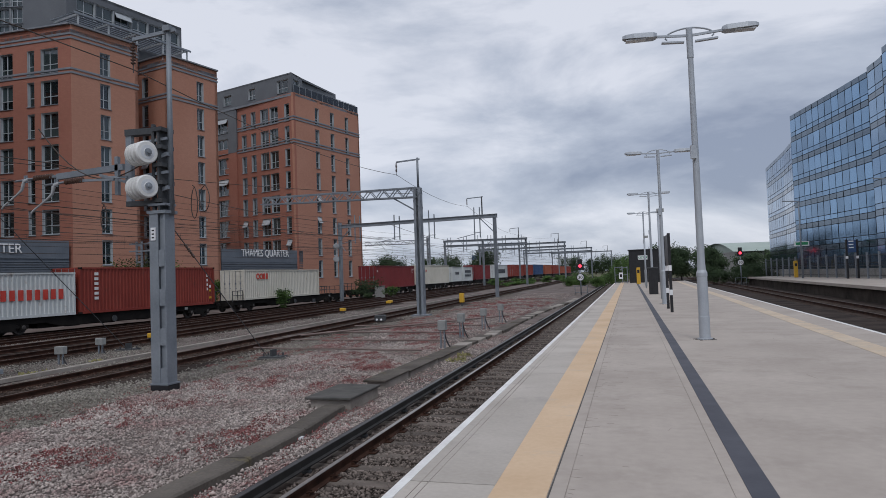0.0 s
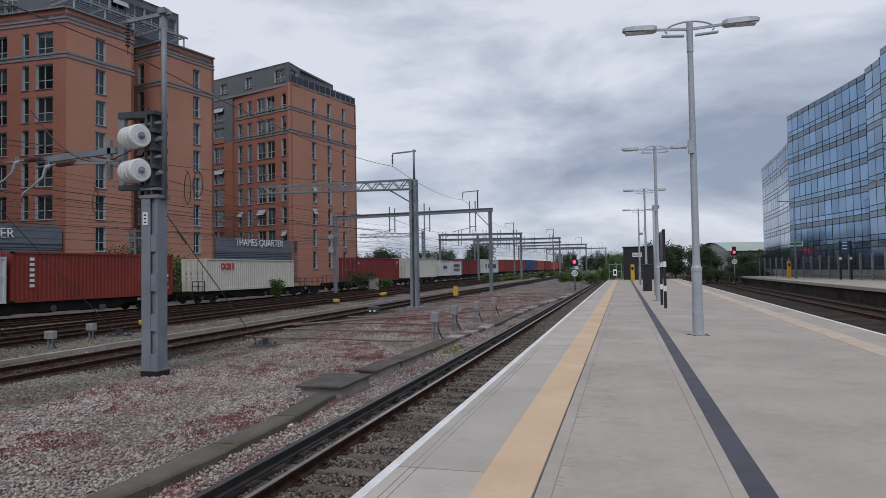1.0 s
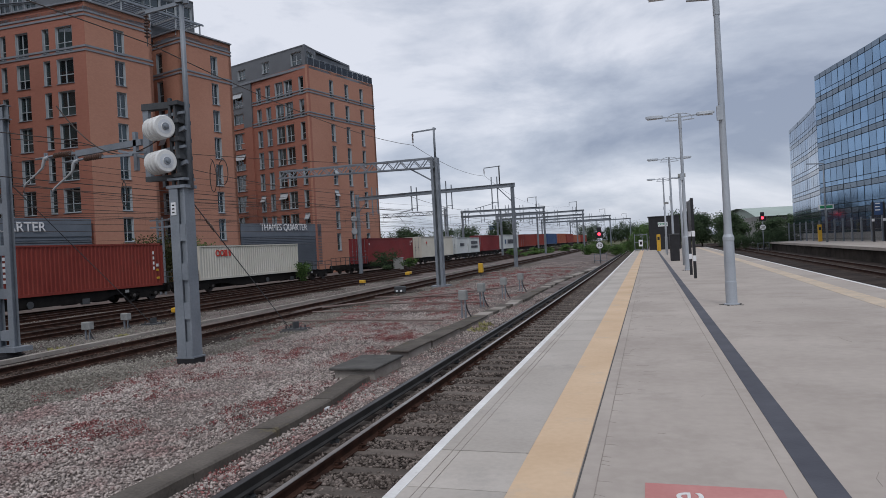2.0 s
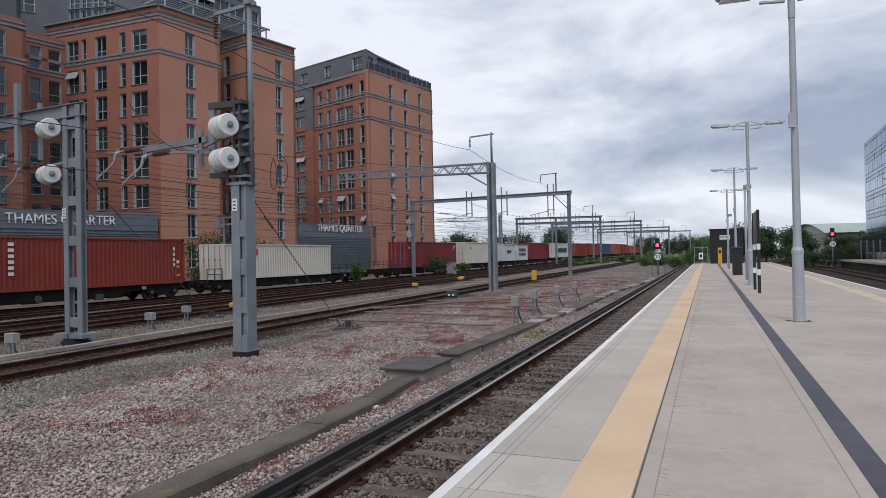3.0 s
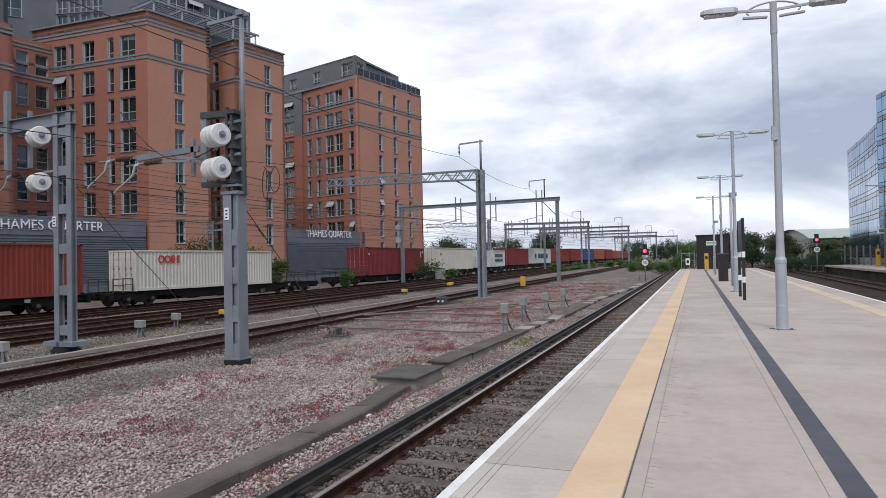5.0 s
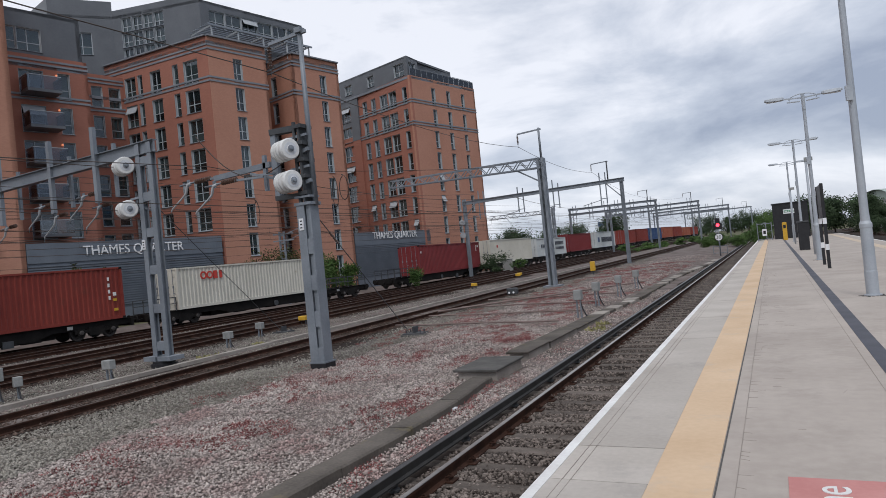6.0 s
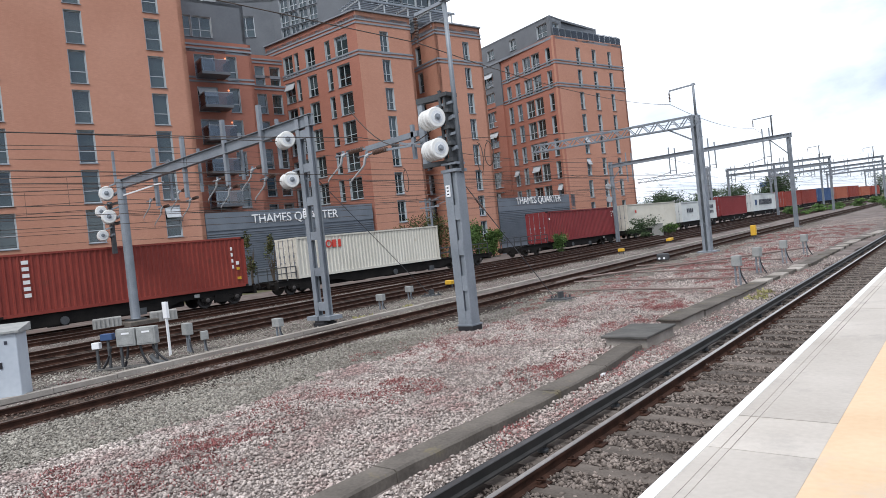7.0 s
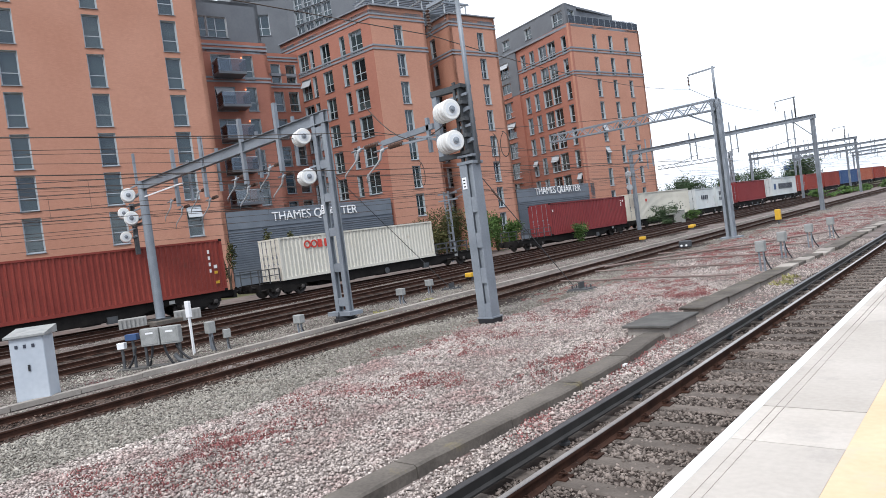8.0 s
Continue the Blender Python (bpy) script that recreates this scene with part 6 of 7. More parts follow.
gate = thing("end_gate", aim(-0.75, 79.5, 0), "galvanised gate and fence at the platform end", "gate")
for x in (-0.85, 0.0, 0.55):
    bm = B()
    box(bm, x - 0.04, x + 0.04, -0.04, 0.04, 0, 2.0)
    part("post", bm, M_GALV, gate)
for z in (0.15, 1.0, 1.85):
    bm = B()
    box(bm, -0.85, 0.55, -0.025, 0.025, z, z + 0.06)
    part("rail", bm, M_GALV, gate)
bm = B()
box(bm, -0.4, 0.05, -0.06, -0.03, 0.55, 1.3)
n_ = part("notice", bm, M_WHITE, gate, "white warning notice")
bm = B()
box(bm, -0.3, -0.05, -0.065, -0.06, 0.75, 1.1)
part("symbol", bm, M_BLACK, n_)
for x, y, h in ((1.35, 57.0, 4.2), (1.62, 36.5, 4.6)):
    cam_post = thing("camera_post", aim(x, y, 0), "slim grey post with a small camera on the platform", "camera post")
    bm = B()
    rod(bm, (0, 0, 0), (0, 0, h), 0.06, n=10)
    part("post", bm, M_LAMPPOST, cam_post)
    bm = B()
    box(bm, -0.07, 0.3, -0.08, 0.08, h, h + 0.18)
    part("housing", bm, M_BOXGREY, cam_post)


def signal(x, y, z0, head_z, side):
    s = thing("railway_signal", aim(x, y, z0), "railway signal showing red above a round speed board", "railway signal", "signals showing red")
    bm = B()
    rod(bm, (0, 0, 0), (0, 0, head_z - z0), 0.07, n=10)
    part("post", bm, M_GALV, s)
    bm = B()
    box(bm, -0.24, 0.24, -0.1, 0.15, head_z - z0 - 0.1, head_z - z0 + 0.95)
    head = part("head", bm, M_BLACK, s, bevel=0.03)
    bm = B()
    box(bm, -0.42, 0.42, -0.09, -0.05, head_z - z0 - 0.25, head_z - z0 + 0.4)
    part("backboard", bm, M_BLACK, s)
    bm = B()
    lathe(bm, (0, -0.1, head_z - z0 + 0.2), (0, -1, 0), ((0, 0.17), (0.03, 0.17), (0.06, 0.12)), 16)
    part("red_light", bm, M_SIGRED, head, "lit red light")
    bm = B()
    rod(bm, (0, -0.12, head_z - z0 - 1.05), (0, -0.16, head_z - z0 - 1.05), 0.42, n=28)
    disc = part("speed_board", bm, M_WHITE, s, "round white speed board")
    bm = B()
    for i in range(28):
        a, b = 2 * math.pi * i / 28, 2 * math.pi * (i + 1) / 28
        bar(bm, (0.39 * math.cos(a), -0.165, head_z - z0 - 1.05 + 0.39 * math.sin(a)), (0.39 * math.cos(b), -0.165, head_z - z0 - 1.05 + 0.39 * math.sin(b)), 0.07, 0.012, (0, 1, 0))
    part("ring", bm, M_BLACK, disc)
    me = text_mesh("30", 0.5, 0.006, M_BLACK, 0.48)
    part("numerals", me, None, disc, m=pose(-0.24, -0.17, head_z - z0 - 1.22, 90, 0, 0))
    for z in (0.3, 1.0):
        bm = B()
        box(bm, -0.7, 0.7, 0.2, 0.25, z, z + 0.06)
        box(bm, -0.7, -0.64, 0.2, 0.25, 0, z)
        box(bm, 0.64, 0.7, 0.2, 0.25, 0, z)
        part("guard_rail", bm, M_GALV, s)


signal(-5.2, 74, -1.05, 2.0, -1)
signal(14.4, 95, -1.05, 3.1, 1)

# ---- lineside equipment in the ballast ----
def trough_run():
    t = thing("cable_trough", pose(0, 0, 0), "old concrete cable trough with mossy lids beside the track", "cable trough", kind="structure")
    left = lambda y: -5.87 - 0.25 * smooth(10.0, 12.3, y)
    right = lambda y: -5.45 - 0.0 * y + 0.03 * math.sin(y) - 0.2 * smooth(10.2, 12.3, y)
    y, rng = -8.0, random.Random(8)
    while y < 12.3:
        bm = B()
        w = 0.004
        y2 = min(y + 1.83, 12.3)
        top = -0.945 + rng.uniform(-0.01, 0.01)
        steps = 6
        rings = []
        for i in range(steps + 1):
            q = y + w + (y2 - y - 2 * w) * i / steps
            e = rng.uniform(-0.012, 0.012)
            rings.append([bm.verts.new(c) for c in ((left(q) + e, q, -1.2), (left(q) + e, q, top - 0.02), (left(q) + 0.025 + e, q, top + e * 0.3), (right(q) - 0.03 + e, q, top - e * 0.3), (right(q) + e, q, top - 0.025), (right(q) + 0.012 + e, q, -1.2))])
        for a, b in zip(rings, rings[1:]):
            for i in range(5):
                bm.faces.new((a[i], a[i + 1], b[i + 1], b[i]))
        bm.faces.new(rings[0])
        bm.faces.new(rings[-1])
        part("trough_lid", bm, M_TROUGH, t)
        y = y2
    for a, b, dz, o in ((14.75, 16.5, 0.03, -6.0), (16.55, 19.3, 0.0, -6.0), (19.4, 21.2, -0.05, -6.05), (21.25, 23.2, -0.07, -6.08)):
        bm = B()
        box(bm, o - 0.3, o + 0.3, a, b, -0.92 + dz, -0.87 + dz)
        part("trough_lid", bm, M_TROUGH, t, bevel=0.012)
        bm = B()
        box(bm, o - 0.24, o + 0.26, a + 0.12, b, -1.15, -0.925 + dz)
        part("trough_side", bm, M_PALETROUGH, t)
    y = 23.3
    while y < 64:
        x = -6.1 + 0.25 * smooth(23, 28, y) + 0.9 * smooth(40, 62, y)
        bm = B()
        d = rng.uniform(-0.03, 0.03)
        box(bm, x - 0.26 + d, x + 0.26 + d, y + 0.008, y + 0.96, -1.15, -0.94 + rng.uniform(-0.025, 0.01))
        part("trough_lid", bm, M_TROUGH if rng.random() < 0.6 else M_PALETROUGH, t, bevel=0.012)
        y += 0.98
    bm = B()
    box(bm, -6.56, -5.53, 12.3, 13.95, -0.85, -0.8)
    part("chamber_lid", bm, surf("dark_chamber_cover", (0.055, 0.053, 0.049), (0.105, 0.1, 0.092), 0.85, scale=3, fine=40, bump=0.2), t, "dark square chamber lid", bevel=0.01)
    bm = B()
    box(bm, -6.48, -5.58, 12.4, 13.9, -1.2, -0.85)
    part("chamber", bm, M_PALETROUGH, t)
    # pale trough between the lines
    y = -20.0
    while y < 75:
        bm = B()
        z = 0.0048 * max(y, 0)
        box(bm, -17.7, -17.45, y + 0.006, y + 1.49, -1.1 + z, -0.98 + z + rng.uniform(-0.01, 0.01))
        part("trough_lid", bm, M_PALETROUGH, t)
        y += 1.5


trough_run()


def post_box(x, y, z0, high, w, label, double=False, mat=None):
    b = thing("lineside_box", aim(x, y, z0, random.Random(int(x * 100 + y)).uniform(-20, 20)), label, "equipment box", "lineside boxes")
    bm = B()
    tall = 0.36 if high > 0.8 else 0.27
    box(bm, -w / 2, w / 2, -0.11, 0.11, high - tall, high)
    part("case", bm, mat or M_BOXGREY, b, bevel=0.015)
    for s in (-1, 1):
        bm = B()
        box(bm, s * w * 0.25 - 0.025, s * w * 0.25 + 0.025, -0.025, 0.025, 0, high - tall + 0.02)
        part("leg", bm, M_GALV, b)
    bm = B()
    tube(bm, [(0.08 + 0.22 * (i / 6) ** 2, 0.0, (high - tall) * (1 - i / 6)) for i in range(7)], 0.025, 6)
    part("cable", bm, M_BLACK, b)
    return b


for x, y in ((-6.55, 22.7), (-6.85, 26.6), (-6.75, 30.5), (-6.7, 34.6)):
    post_box(x, y, -0.98, 1.0, 0.29, "grey equipment box on short legs with black cables")
for x, y, h in ((-19.2, 18.4, 0.68), (-20.35, 21.4, 0.68), (-17.95, 12.4, 0.66), (-19.08, 9.9, 0.92)):
    post_box(x, y, -1.05, h, 0.36, "small grey box on a short steel post")
def twin_boxes(x, y, z0):
    """Two terminal boxes side by side on a frame, smaller boxes beside them and thick cables running down."""
    b = thing("terminal_boxes", aim(x, y, z0, 38), "pair of grey terminal boxes on legs with thick black cables", "equipment box", "lineside boxes")
    for k in (-0.29, 0.29):
        bm = B()
        box(bm, k - 0.27, k + 0.27, -0.12, 0.12, 0.62, 1.12)
        case = part("case", bm, M_BOXGREY, b, bevel=0.015)
        bm = B()
        box(bm, k - 0.22, k + 0.22, -0.135, -0.12, 0.67, 1.07)
        part("door", bm, M_BOXGREY, case, bevel=0.006)
        bm = B()
        box(bm, k - 0.1, k + 0.12, -0.142, -0.135, 0.96, 1.01)
        part("label_plate", bm, M_WHITE, case)
    bm = B()
    box(bm, -1.02, -0.68, -0.1, 0.1, 0.84, 1.02)
    part("small_case", bm, M_BLUE, b, "small blue-capped box", bevel=0.01)
    bm = B()
    box(bm, -1.3, -1.08, -0.08, 0.08, 0.62, 0.8)
    part("small_case", bm, M_WHITE, b, "small white box", bevel=0.01)
    for k, top in ((-0.5, 0.62), (0.5, 0.62), (-0.85, 0.84), (-1.19, 0.62)):
        bm = B()
        box(bm, k - 0.03, k + 0.03, -0.03, 0.03, 0, top)
        part("leg", bm, M_GALVDARK, b)
    for k, lean in ((-0.3, -0.15), (0.05, 0.25), (0.4, 0.55), (-0.8, -0.3)):
        bm = B()
        tube(bm, [(k + lean * (i / 7) ** 2, -0.04 * i / 7, 0.66 * (1 - i / 7)) for i in range(8)], 0.035, 7)
        part("cable", bm, M_BLACK, b)
    bm = B()
    tube(bm, [(0.35, -0.05, 0.3), (0.5, -0.1, 0.12), (0.8, -0.2, 0.06), (1.1, -0.25, 0.03)], 0.07, 8)
    part("duct", bm, M_GALVDARK, b, "thick grey cable duct")
    bm = B()
    box(bm, -1.35, 0.7, -0.16, 0.2, 0.0, 0.05)
    part("base_slab", bm, M_JOINT, b, bevel=0.01)
    return b


twin_boxes(-18.6, 8.15, -1.07)
post_box(-18.75, 10.25, -1.05, 0.62, 0.16, "small pale box on a thin post", mat=M_BOXGREY)
for x, y, w_ in ((-32.85, 13.4, 1.25), (-31.85, 15.7, 1.25)):
    b = thing("concrete_block", aim(x, y, -1.16, 66), "ribbed grey concrete block beside the portal foot", "concrete block", "ribbed blocks at the portal foot")
    bm = B()
    box(bm, -w_ / 2, w_ / 2, -0.3, 0.3, 0, 0.68)
    part("body", bm, M_WALLGREY, b, bevel=0.02)
    for k in range(6):
        bm = B()
        box(bm, -w_ / 2 + 0.06 + k * 0.19, -w_ / 2 + 0.14 + k * 0.19, -0.36, -0.3, 0.04, 0.65)
        part("rib", bm, M_WALLGREY, b)

cab = thing("location_cabinet", aim(-17.95, 4.75, -1.05, 52), "tall pale blue-grey steel lineside cabinet with pitched cap", "cabinet")
bm = B()
box(bm, -0.37, 0.37, -0.3, 0.3, 0.05, 1.55)
part("body", bm, M_CABINET, cab, bevel=0.015)
bm = B()
v = [bm.verts.new(c) for c in ((-0.45, -0.38, 1.55), (0.45, -0.38, 1.55), (0.45, 0.38, 1.55), (-0.45, 0.38, 1.55), (-0.45, -0.38, 1.6), (0.45, -0.38, 1.6), (0.45, 0.38, 1.74), (-0.45, 0.38, 1.74))]
for q in ((3, 2, 1, 0), (4, 5, 6, 7), (0, 1, 5, 4), (1, 2, 6, 5), (2, 3, 7, 6), (3, 0, 4, 7)):
    bm.faces.new([v[i] for i in q])
part("cap", bm, M_BOXGREY, cab, "weathered grey cap")
bm = B()
box(bm, -0.02, 0.02, -0.33, -0.3, 0.75, 0.9)
part("handle", bm, M_BLACK, cab)
for i in range(3):
    bm = B()
    box(bm, -0.25 + 0.18 * i, -0.19 + 0.18 * i, -0.315, -0.3, 1.3, 1.38)
    part("marking", bm, M_PAINTDARK, cab)

marker = thing("marker_post", aim(-19.3, 9.4, -1.05), "white marker post with a board on top", "marker post")
bm = B()
box(bm, -0.03, 0.03, -0.03, 0.03, 0, 1.3)
part("post", bm, M_WHITE, marker)
bm = B()
box(bm, -0.11, 0.11, -0.05, 0.05, 1.15, 1.65)
part("board", bm, M_WHITE, marker, bevel=0.01)


def magnet(x, y, z0, label="yellow track equipment box between the rails"):
    b = thing("track_box", aim(x, y, z0), label, "track equipment", "yellow boxes by the track")
    bm = B()
    box(bm, -0.21, 0.21, -0.14, 0.14, 0.22, 0.44)
    part("case", bm, M_YELLOW, b, bevel=0.03)
    for s in (-1, 1):
        bm = B()
        box(bm, s * 0.15 - 0.03, s * 0.15 + 0.03, -0.03, 0.03, 0, 0.22)
        part("foot", bm, M_GALVDARK, b)


for x, y in ((-21.3, 25.5), (-20.2, 44.0), (-20.6, 54.5), (-21.0, 56.0)):
    magnet(x, y, -1.1 + lift(x, y))
b = thing("telephone_box", aim(-13.0, 51.0, -0.85), "yellow lineside box on a short post", "equipment box")
bm = B()
box(bm, -0.18, 0.18, -0.17, 0.17, 0.3, 1.05)
part("case", bm, M_YELLOW, b, bevel=0.03)
bm = B()
box(bm, -0.05, 0.05, -0.05, 0.05, 0, 0.3)
part("post", bm, M_GALVDARK, b)
b = thing("signal_dwarf", aim(-13.6, 34.6, -0.9), "small grey ground box with two pale lamps", "ground signal")
bm = B()
box(bm, -0.3, 0.3, -0.2, 0.2, 0.08, 0.45)
part("case", bm, M_GALVDARK, b, bevel=0.05)
for s in (-0.13, 0.13):
    bm = B()
    lathe(bm, (s, -0.2, 0.2), (0, -1, 0), ((0, 0.06), (0.03, 0.06)), 10)
    part("lamp", bm, M_WHITE, b)
b = thing("utility_cabinet", aim(-28.9, 73.6, -0.85, 20), "weathered grey-brown utility cabinet beside trackside bushes", "cabinet")
bm = B()
box(bm, -0.6, 0.6, -0.4, 0.4, 0, 1.5)
part("body", bm, M_WALLGREY, b, bevel=0.03)
bm = B()
box(bm, -0.66, 0.66, -0.46, 0.46, 1.5, 1.58)
part("cap", bm, M_BOXGREY, b, bevel=0.02)
for x, y in ((-11.75, 19.9), (-19.9, 22.4)):
    b = thing("stay_anchor", aim(x, y, -1.1), "steel stay anchor plate on a concrete pad in the ballast", "anchor", "anchors of the mast stays")
    bm = B()
    box(bm, -0.45, 0.45, -0.35, 0.35, 0, 0.16)
    part("pad", bm, M_JOINT, b, bevel=0.03)
    bm = B()
    box(bm, -0.38, 0.38, -0.28, 0.28, 0.16, 0.2)
    box(bm, -0.04, 0.04, -0.15, 0.15, 0.2, 0.42)
    for q in (-0.28, 0.28):
        rod(bm, (q, 0.15, 0.2), (q, 0.15, 0.3), 0.03, n=6)
        rod(bm, (q, -0.15, 0.2), (q, -0.15, 0.3), 0.03, n=6)
    part("plate", bm, M_GALVDARK, b)


def cable(points, r, label, mat=None):
    bm = B()
    tube(bm, points, r, 6)
    return solid("ground_cable", bm, mat or M_BLACK, label, "cable", "cables on the ballast")


cable([(-12.2 - 0.18 * i + 0.06 * math.sin(i), 13.4 - 0.28 * i + 0.2 * math.sin(i * 0.9), -1.06) for i in range(12)], 0.022, "black cable lying on the ballast")
pipe = surf("weathered_pipe", (0.16, 0.115, 0.10), (0.26, 0.20, 0.18), 0.8, scale=2, fine=20, bump=0.1)
for y, x1 in ((21.6, -14.0), (24.6, -14.1), (28.0, -14.1), (31.5, -14.1)):
    cable([(-7.0 - 0.9 * i, y + 0.12 * i + 0.1 * math.sin(i * 1.3 + y), -1.02 + lift(-9, y)) for i in range(9)], 0.035, "brown pipe run crossing the ballast", pipe)
cable([(-6.9 - 0.75 * i, 38.0 - 1.15 * i + 0.2 * math.sin(i), -0.98 + lift(-10, 33)) for i in range(11)], 0.05, "brown pipe run slanting across the ballast", pipe)
solid("litter", (lambda q: (box(q, -5.62, -5.42, 9.98, 10.12, -1.08, -1.03), box(q, -5.78, -5.68, 9.85, 9.95, -1.08, -1.04), q)[-1])(B()), M_WHITE, "scrap of white litter lying on the ballast", "litter")

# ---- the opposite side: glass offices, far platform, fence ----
# dark brown wall tone with paler blotches
M_EDGEWALL = surf("dark_brown_edge", (0.022, 0.019, 0.016), (0.07, 0.058, 0.05), 0.95, scale=0.8, fine=10, bump=0.4, spots=((0.16, 0.14, 0.12), 0.62, 0.5), spec=0.1)
far_edge = lambda y: 13.9 + 0.02 * y
fence_line = lambda y: 19.4 + 0.09 * (89 - y)
fp = thing("opposite_platform", pose(0, 0, 0), "opposite station platform with a pale edge and rough wall", "platform", kind="structure")
for a in range(10, 100, 10):
    bm = B()
    v = [bm.verts.new(c) for c in ((far_edge(a), a, 0), (far_edge(a) + 9, a, 0), (far_edge(a + 10) + 9, a + 10, 0), (far_edge(a + 10), a + 10, 0), (far_edge(a), a, -0.22), (far_edge(a + 10), a + 10, -0.22))]
    bm.faces.new(v[:4])
    bm.faces.new((v[0], v[3], v[5], v[4]))
    part("deck_slab", bm, M_CONCRETE, fp)
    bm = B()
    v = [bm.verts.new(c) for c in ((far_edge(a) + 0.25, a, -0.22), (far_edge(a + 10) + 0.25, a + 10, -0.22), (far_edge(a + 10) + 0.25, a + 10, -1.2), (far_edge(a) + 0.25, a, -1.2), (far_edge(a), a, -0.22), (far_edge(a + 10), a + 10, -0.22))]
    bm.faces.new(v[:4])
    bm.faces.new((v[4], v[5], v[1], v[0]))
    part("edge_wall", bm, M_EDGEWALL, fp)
fence = thing("metal_fence", pose(0, 0, 0), "tall grey metal fence along the opposite platform", "fence")
for i in range(21):
    y = 52 + 2.4 * i
    x = fence_line(y)
    bm = B()
    box(bm, x - 0.08, x + 0.08, y - 0.08, y + 0.08, 0, 2.45)
    part("post", bm, M_GALV, fence)
for z in (0.3, 1.2, 2.15):
    bm = B()
    bar(bm, (fence_line(52), 52, z), (fence_line(100), 100, z), 0.05)
    part("rail", bm, M_GALVDARK, fence)
bm = B()
for i in range(320):
    y = 52 + 0.15 * i
    x = fence_line(y) + 0.05
    bm.faces.new([bm.verts.new(c) for c in ((x, y, 0.1), (x, y + 0.05, 0.1), (x, y + 0.05, 2.3), (x, y, 2.3))])
part("pale", bm, M_GALVDARK, fence, "thin upright bars")["kind"] = "stuff"

offices = thing("office_building", pose(0, 0, 0), "tall blue mirror-glass office building with a curved corner", "building")
line = [(21.3, 112.0, 16.7), (20.6, 97.0, 16.7), (20.0, 89.2, 19.9), (21.0, 83.2, 19.9), (22.0, 77.2, 19.9), (22.9, 71.2, 19.9), (23.0, 67.6, 20.6), (23.2, 64.2, 21.4), (23.7, 61.0, 22.2), (24.7, 58.0, 22.8), (26.6, 55.4, 23.2), (30.0, 53.2, 23.4), (46, 51, 23.4)]
pan = {}
tower_rng = random.Random(6)
for (xa, ya, za), (xb, yb, zb) in zip(line, line[1:]):
    n = max(1, int(round(math.hypot(xb - xa, yb - ya) / 1.6)))
    top = za if za == zb or za < 17 else (za + zb) / 2
    ang = math.degrees(math.atan2(yb - ya, xb - xa))
    wide = math.hypot(xb - xa, yb - ya) / n
    storeys = int(round((top - 0.9) / 2.75))
    hs = (top - 0.9) / storeys
    key = (round(wide, 2), round(hs, 2))
    if key not in pan:
        rows_of_glass = []
        for z0, z1, m_ in ((0.0, 0.2, M_TOWER), (0.2, 0.78, M_TOWER), (0.78, 1.0, M_TOWERBAND)):
            g = B()
            box(g, 0.055, wide - 0.055, 0, 0.05, hs * z0 + 0.035, hs * z1 - 0.035)
            rows_of_glass.append(to_mesh("glass_panel", g, m_))
        pan[key] = rows_of_glass
    for i in range(n):
        f = i / n
        x, y = xa + (xb - xa) * f, ya + (yb - ya) * f
        for k in range(storeys):
            for me in pan[key]:
                part("glass_panel", me, None, offices, m=pose(x, y, 0.9 + hs * k, tower_rng.uniform(-0.35, 0.35), 0, ang + tower_rng.uniform(-0.35, 0.35)))
    bm = B()
    bar(bm, (xa, ya, 0.45), (xb, yb, 0.45), 0.3, 0.9)
    part("plinth", bm, M_WALLGREY, offices)
    bm = B()
    nx, ny = (yb - ya), -(xb - xa)
    q = math.hypot(nx, ny)
    o = 0.12
    v = [bm.verts.new(c) for c in ((xa + o, ya + 0.05, 0), (xb + o, yb + 0.05, 0), (xb + o, yb + 0.05, top), (xa + o, ya + 0.05, top))]
    bm.faces.new(v)
    part("mullion_grid", bm, M_MULLION, offices)
bm = B()
top_v = [bm.verts.new((x + 0.15, y, z - 0.1)) for x, y, z in line[2:]] + [bm.verts.new((46, 89.3, 20))]
bm.faces.new(top_v)
part("roof", bm, M_MULLION, offices)
bm = B()
box(bm, 20.15, 45.5, 89.0, 89.4, 16.5, 19.85)
box(bm, 21.6, 45.5, 89.5, 111.5, 0, 16.4)
part("rear_block", bm, M_MULLION, offices)

for x, y, h in ((18.0, 78.5, 8.4), (21.5, 62.0, 8.4)):
    lp = thing("street_lamp", aim(x, y, 0), "slim grey lamp post on the opposite platform", "lamp post", "lamps on the opposite platform")
    bm = B()
    rod(bm, (0, 0, 0), (0, 0, h), 0.09, 0.06, n=10)
    part("shaft", bm, M_GALV, lp)
    bm = B()
    bar(bm, (0, 0, h - 0.05), (-1.6, 0, h + 0.05), 0.16, 0.1)
    part("head", bm, M_GALV, lp)
hp_ = thing("help_point", aim(18.7, 84.5, 0), "yellow help point post on the opposite platform", "help point")
bm = B()
box(bm, -0.2, 0.2, -0.15, 0.15, 0, 1.95)
part("body", bm, M_YELLOW, hp_, bevel=0.03)
bm = B()
box(bm, -0.12, 0.12, -0.17, -0.15, 1.3, 1.65)
part("panel", bm, M_BLACK, hp_)
sg = thing("platform_sign", aim(20.5, 70.5, 0), "dark blue platform sign on two banded posts", "sign", "signs on the platform")
for x in (-0.45, 0.45):
    bm = B()
    box(bm, x - 0.08, x + 0.08, -0.08, 0.08, 0, 3.7)
    post = part("post", bm, M_BLACK, sg)
    bm = B()
    box(bm, x - 0.09, x + 0.09, -0.09, 0.09, 1.9, 2.15)
    part("white_band", bm, M_WHITE, post)
bm = B()
box(bm, -0.36, 0.36, -0.05, 0.05, 2.5, 3.65)
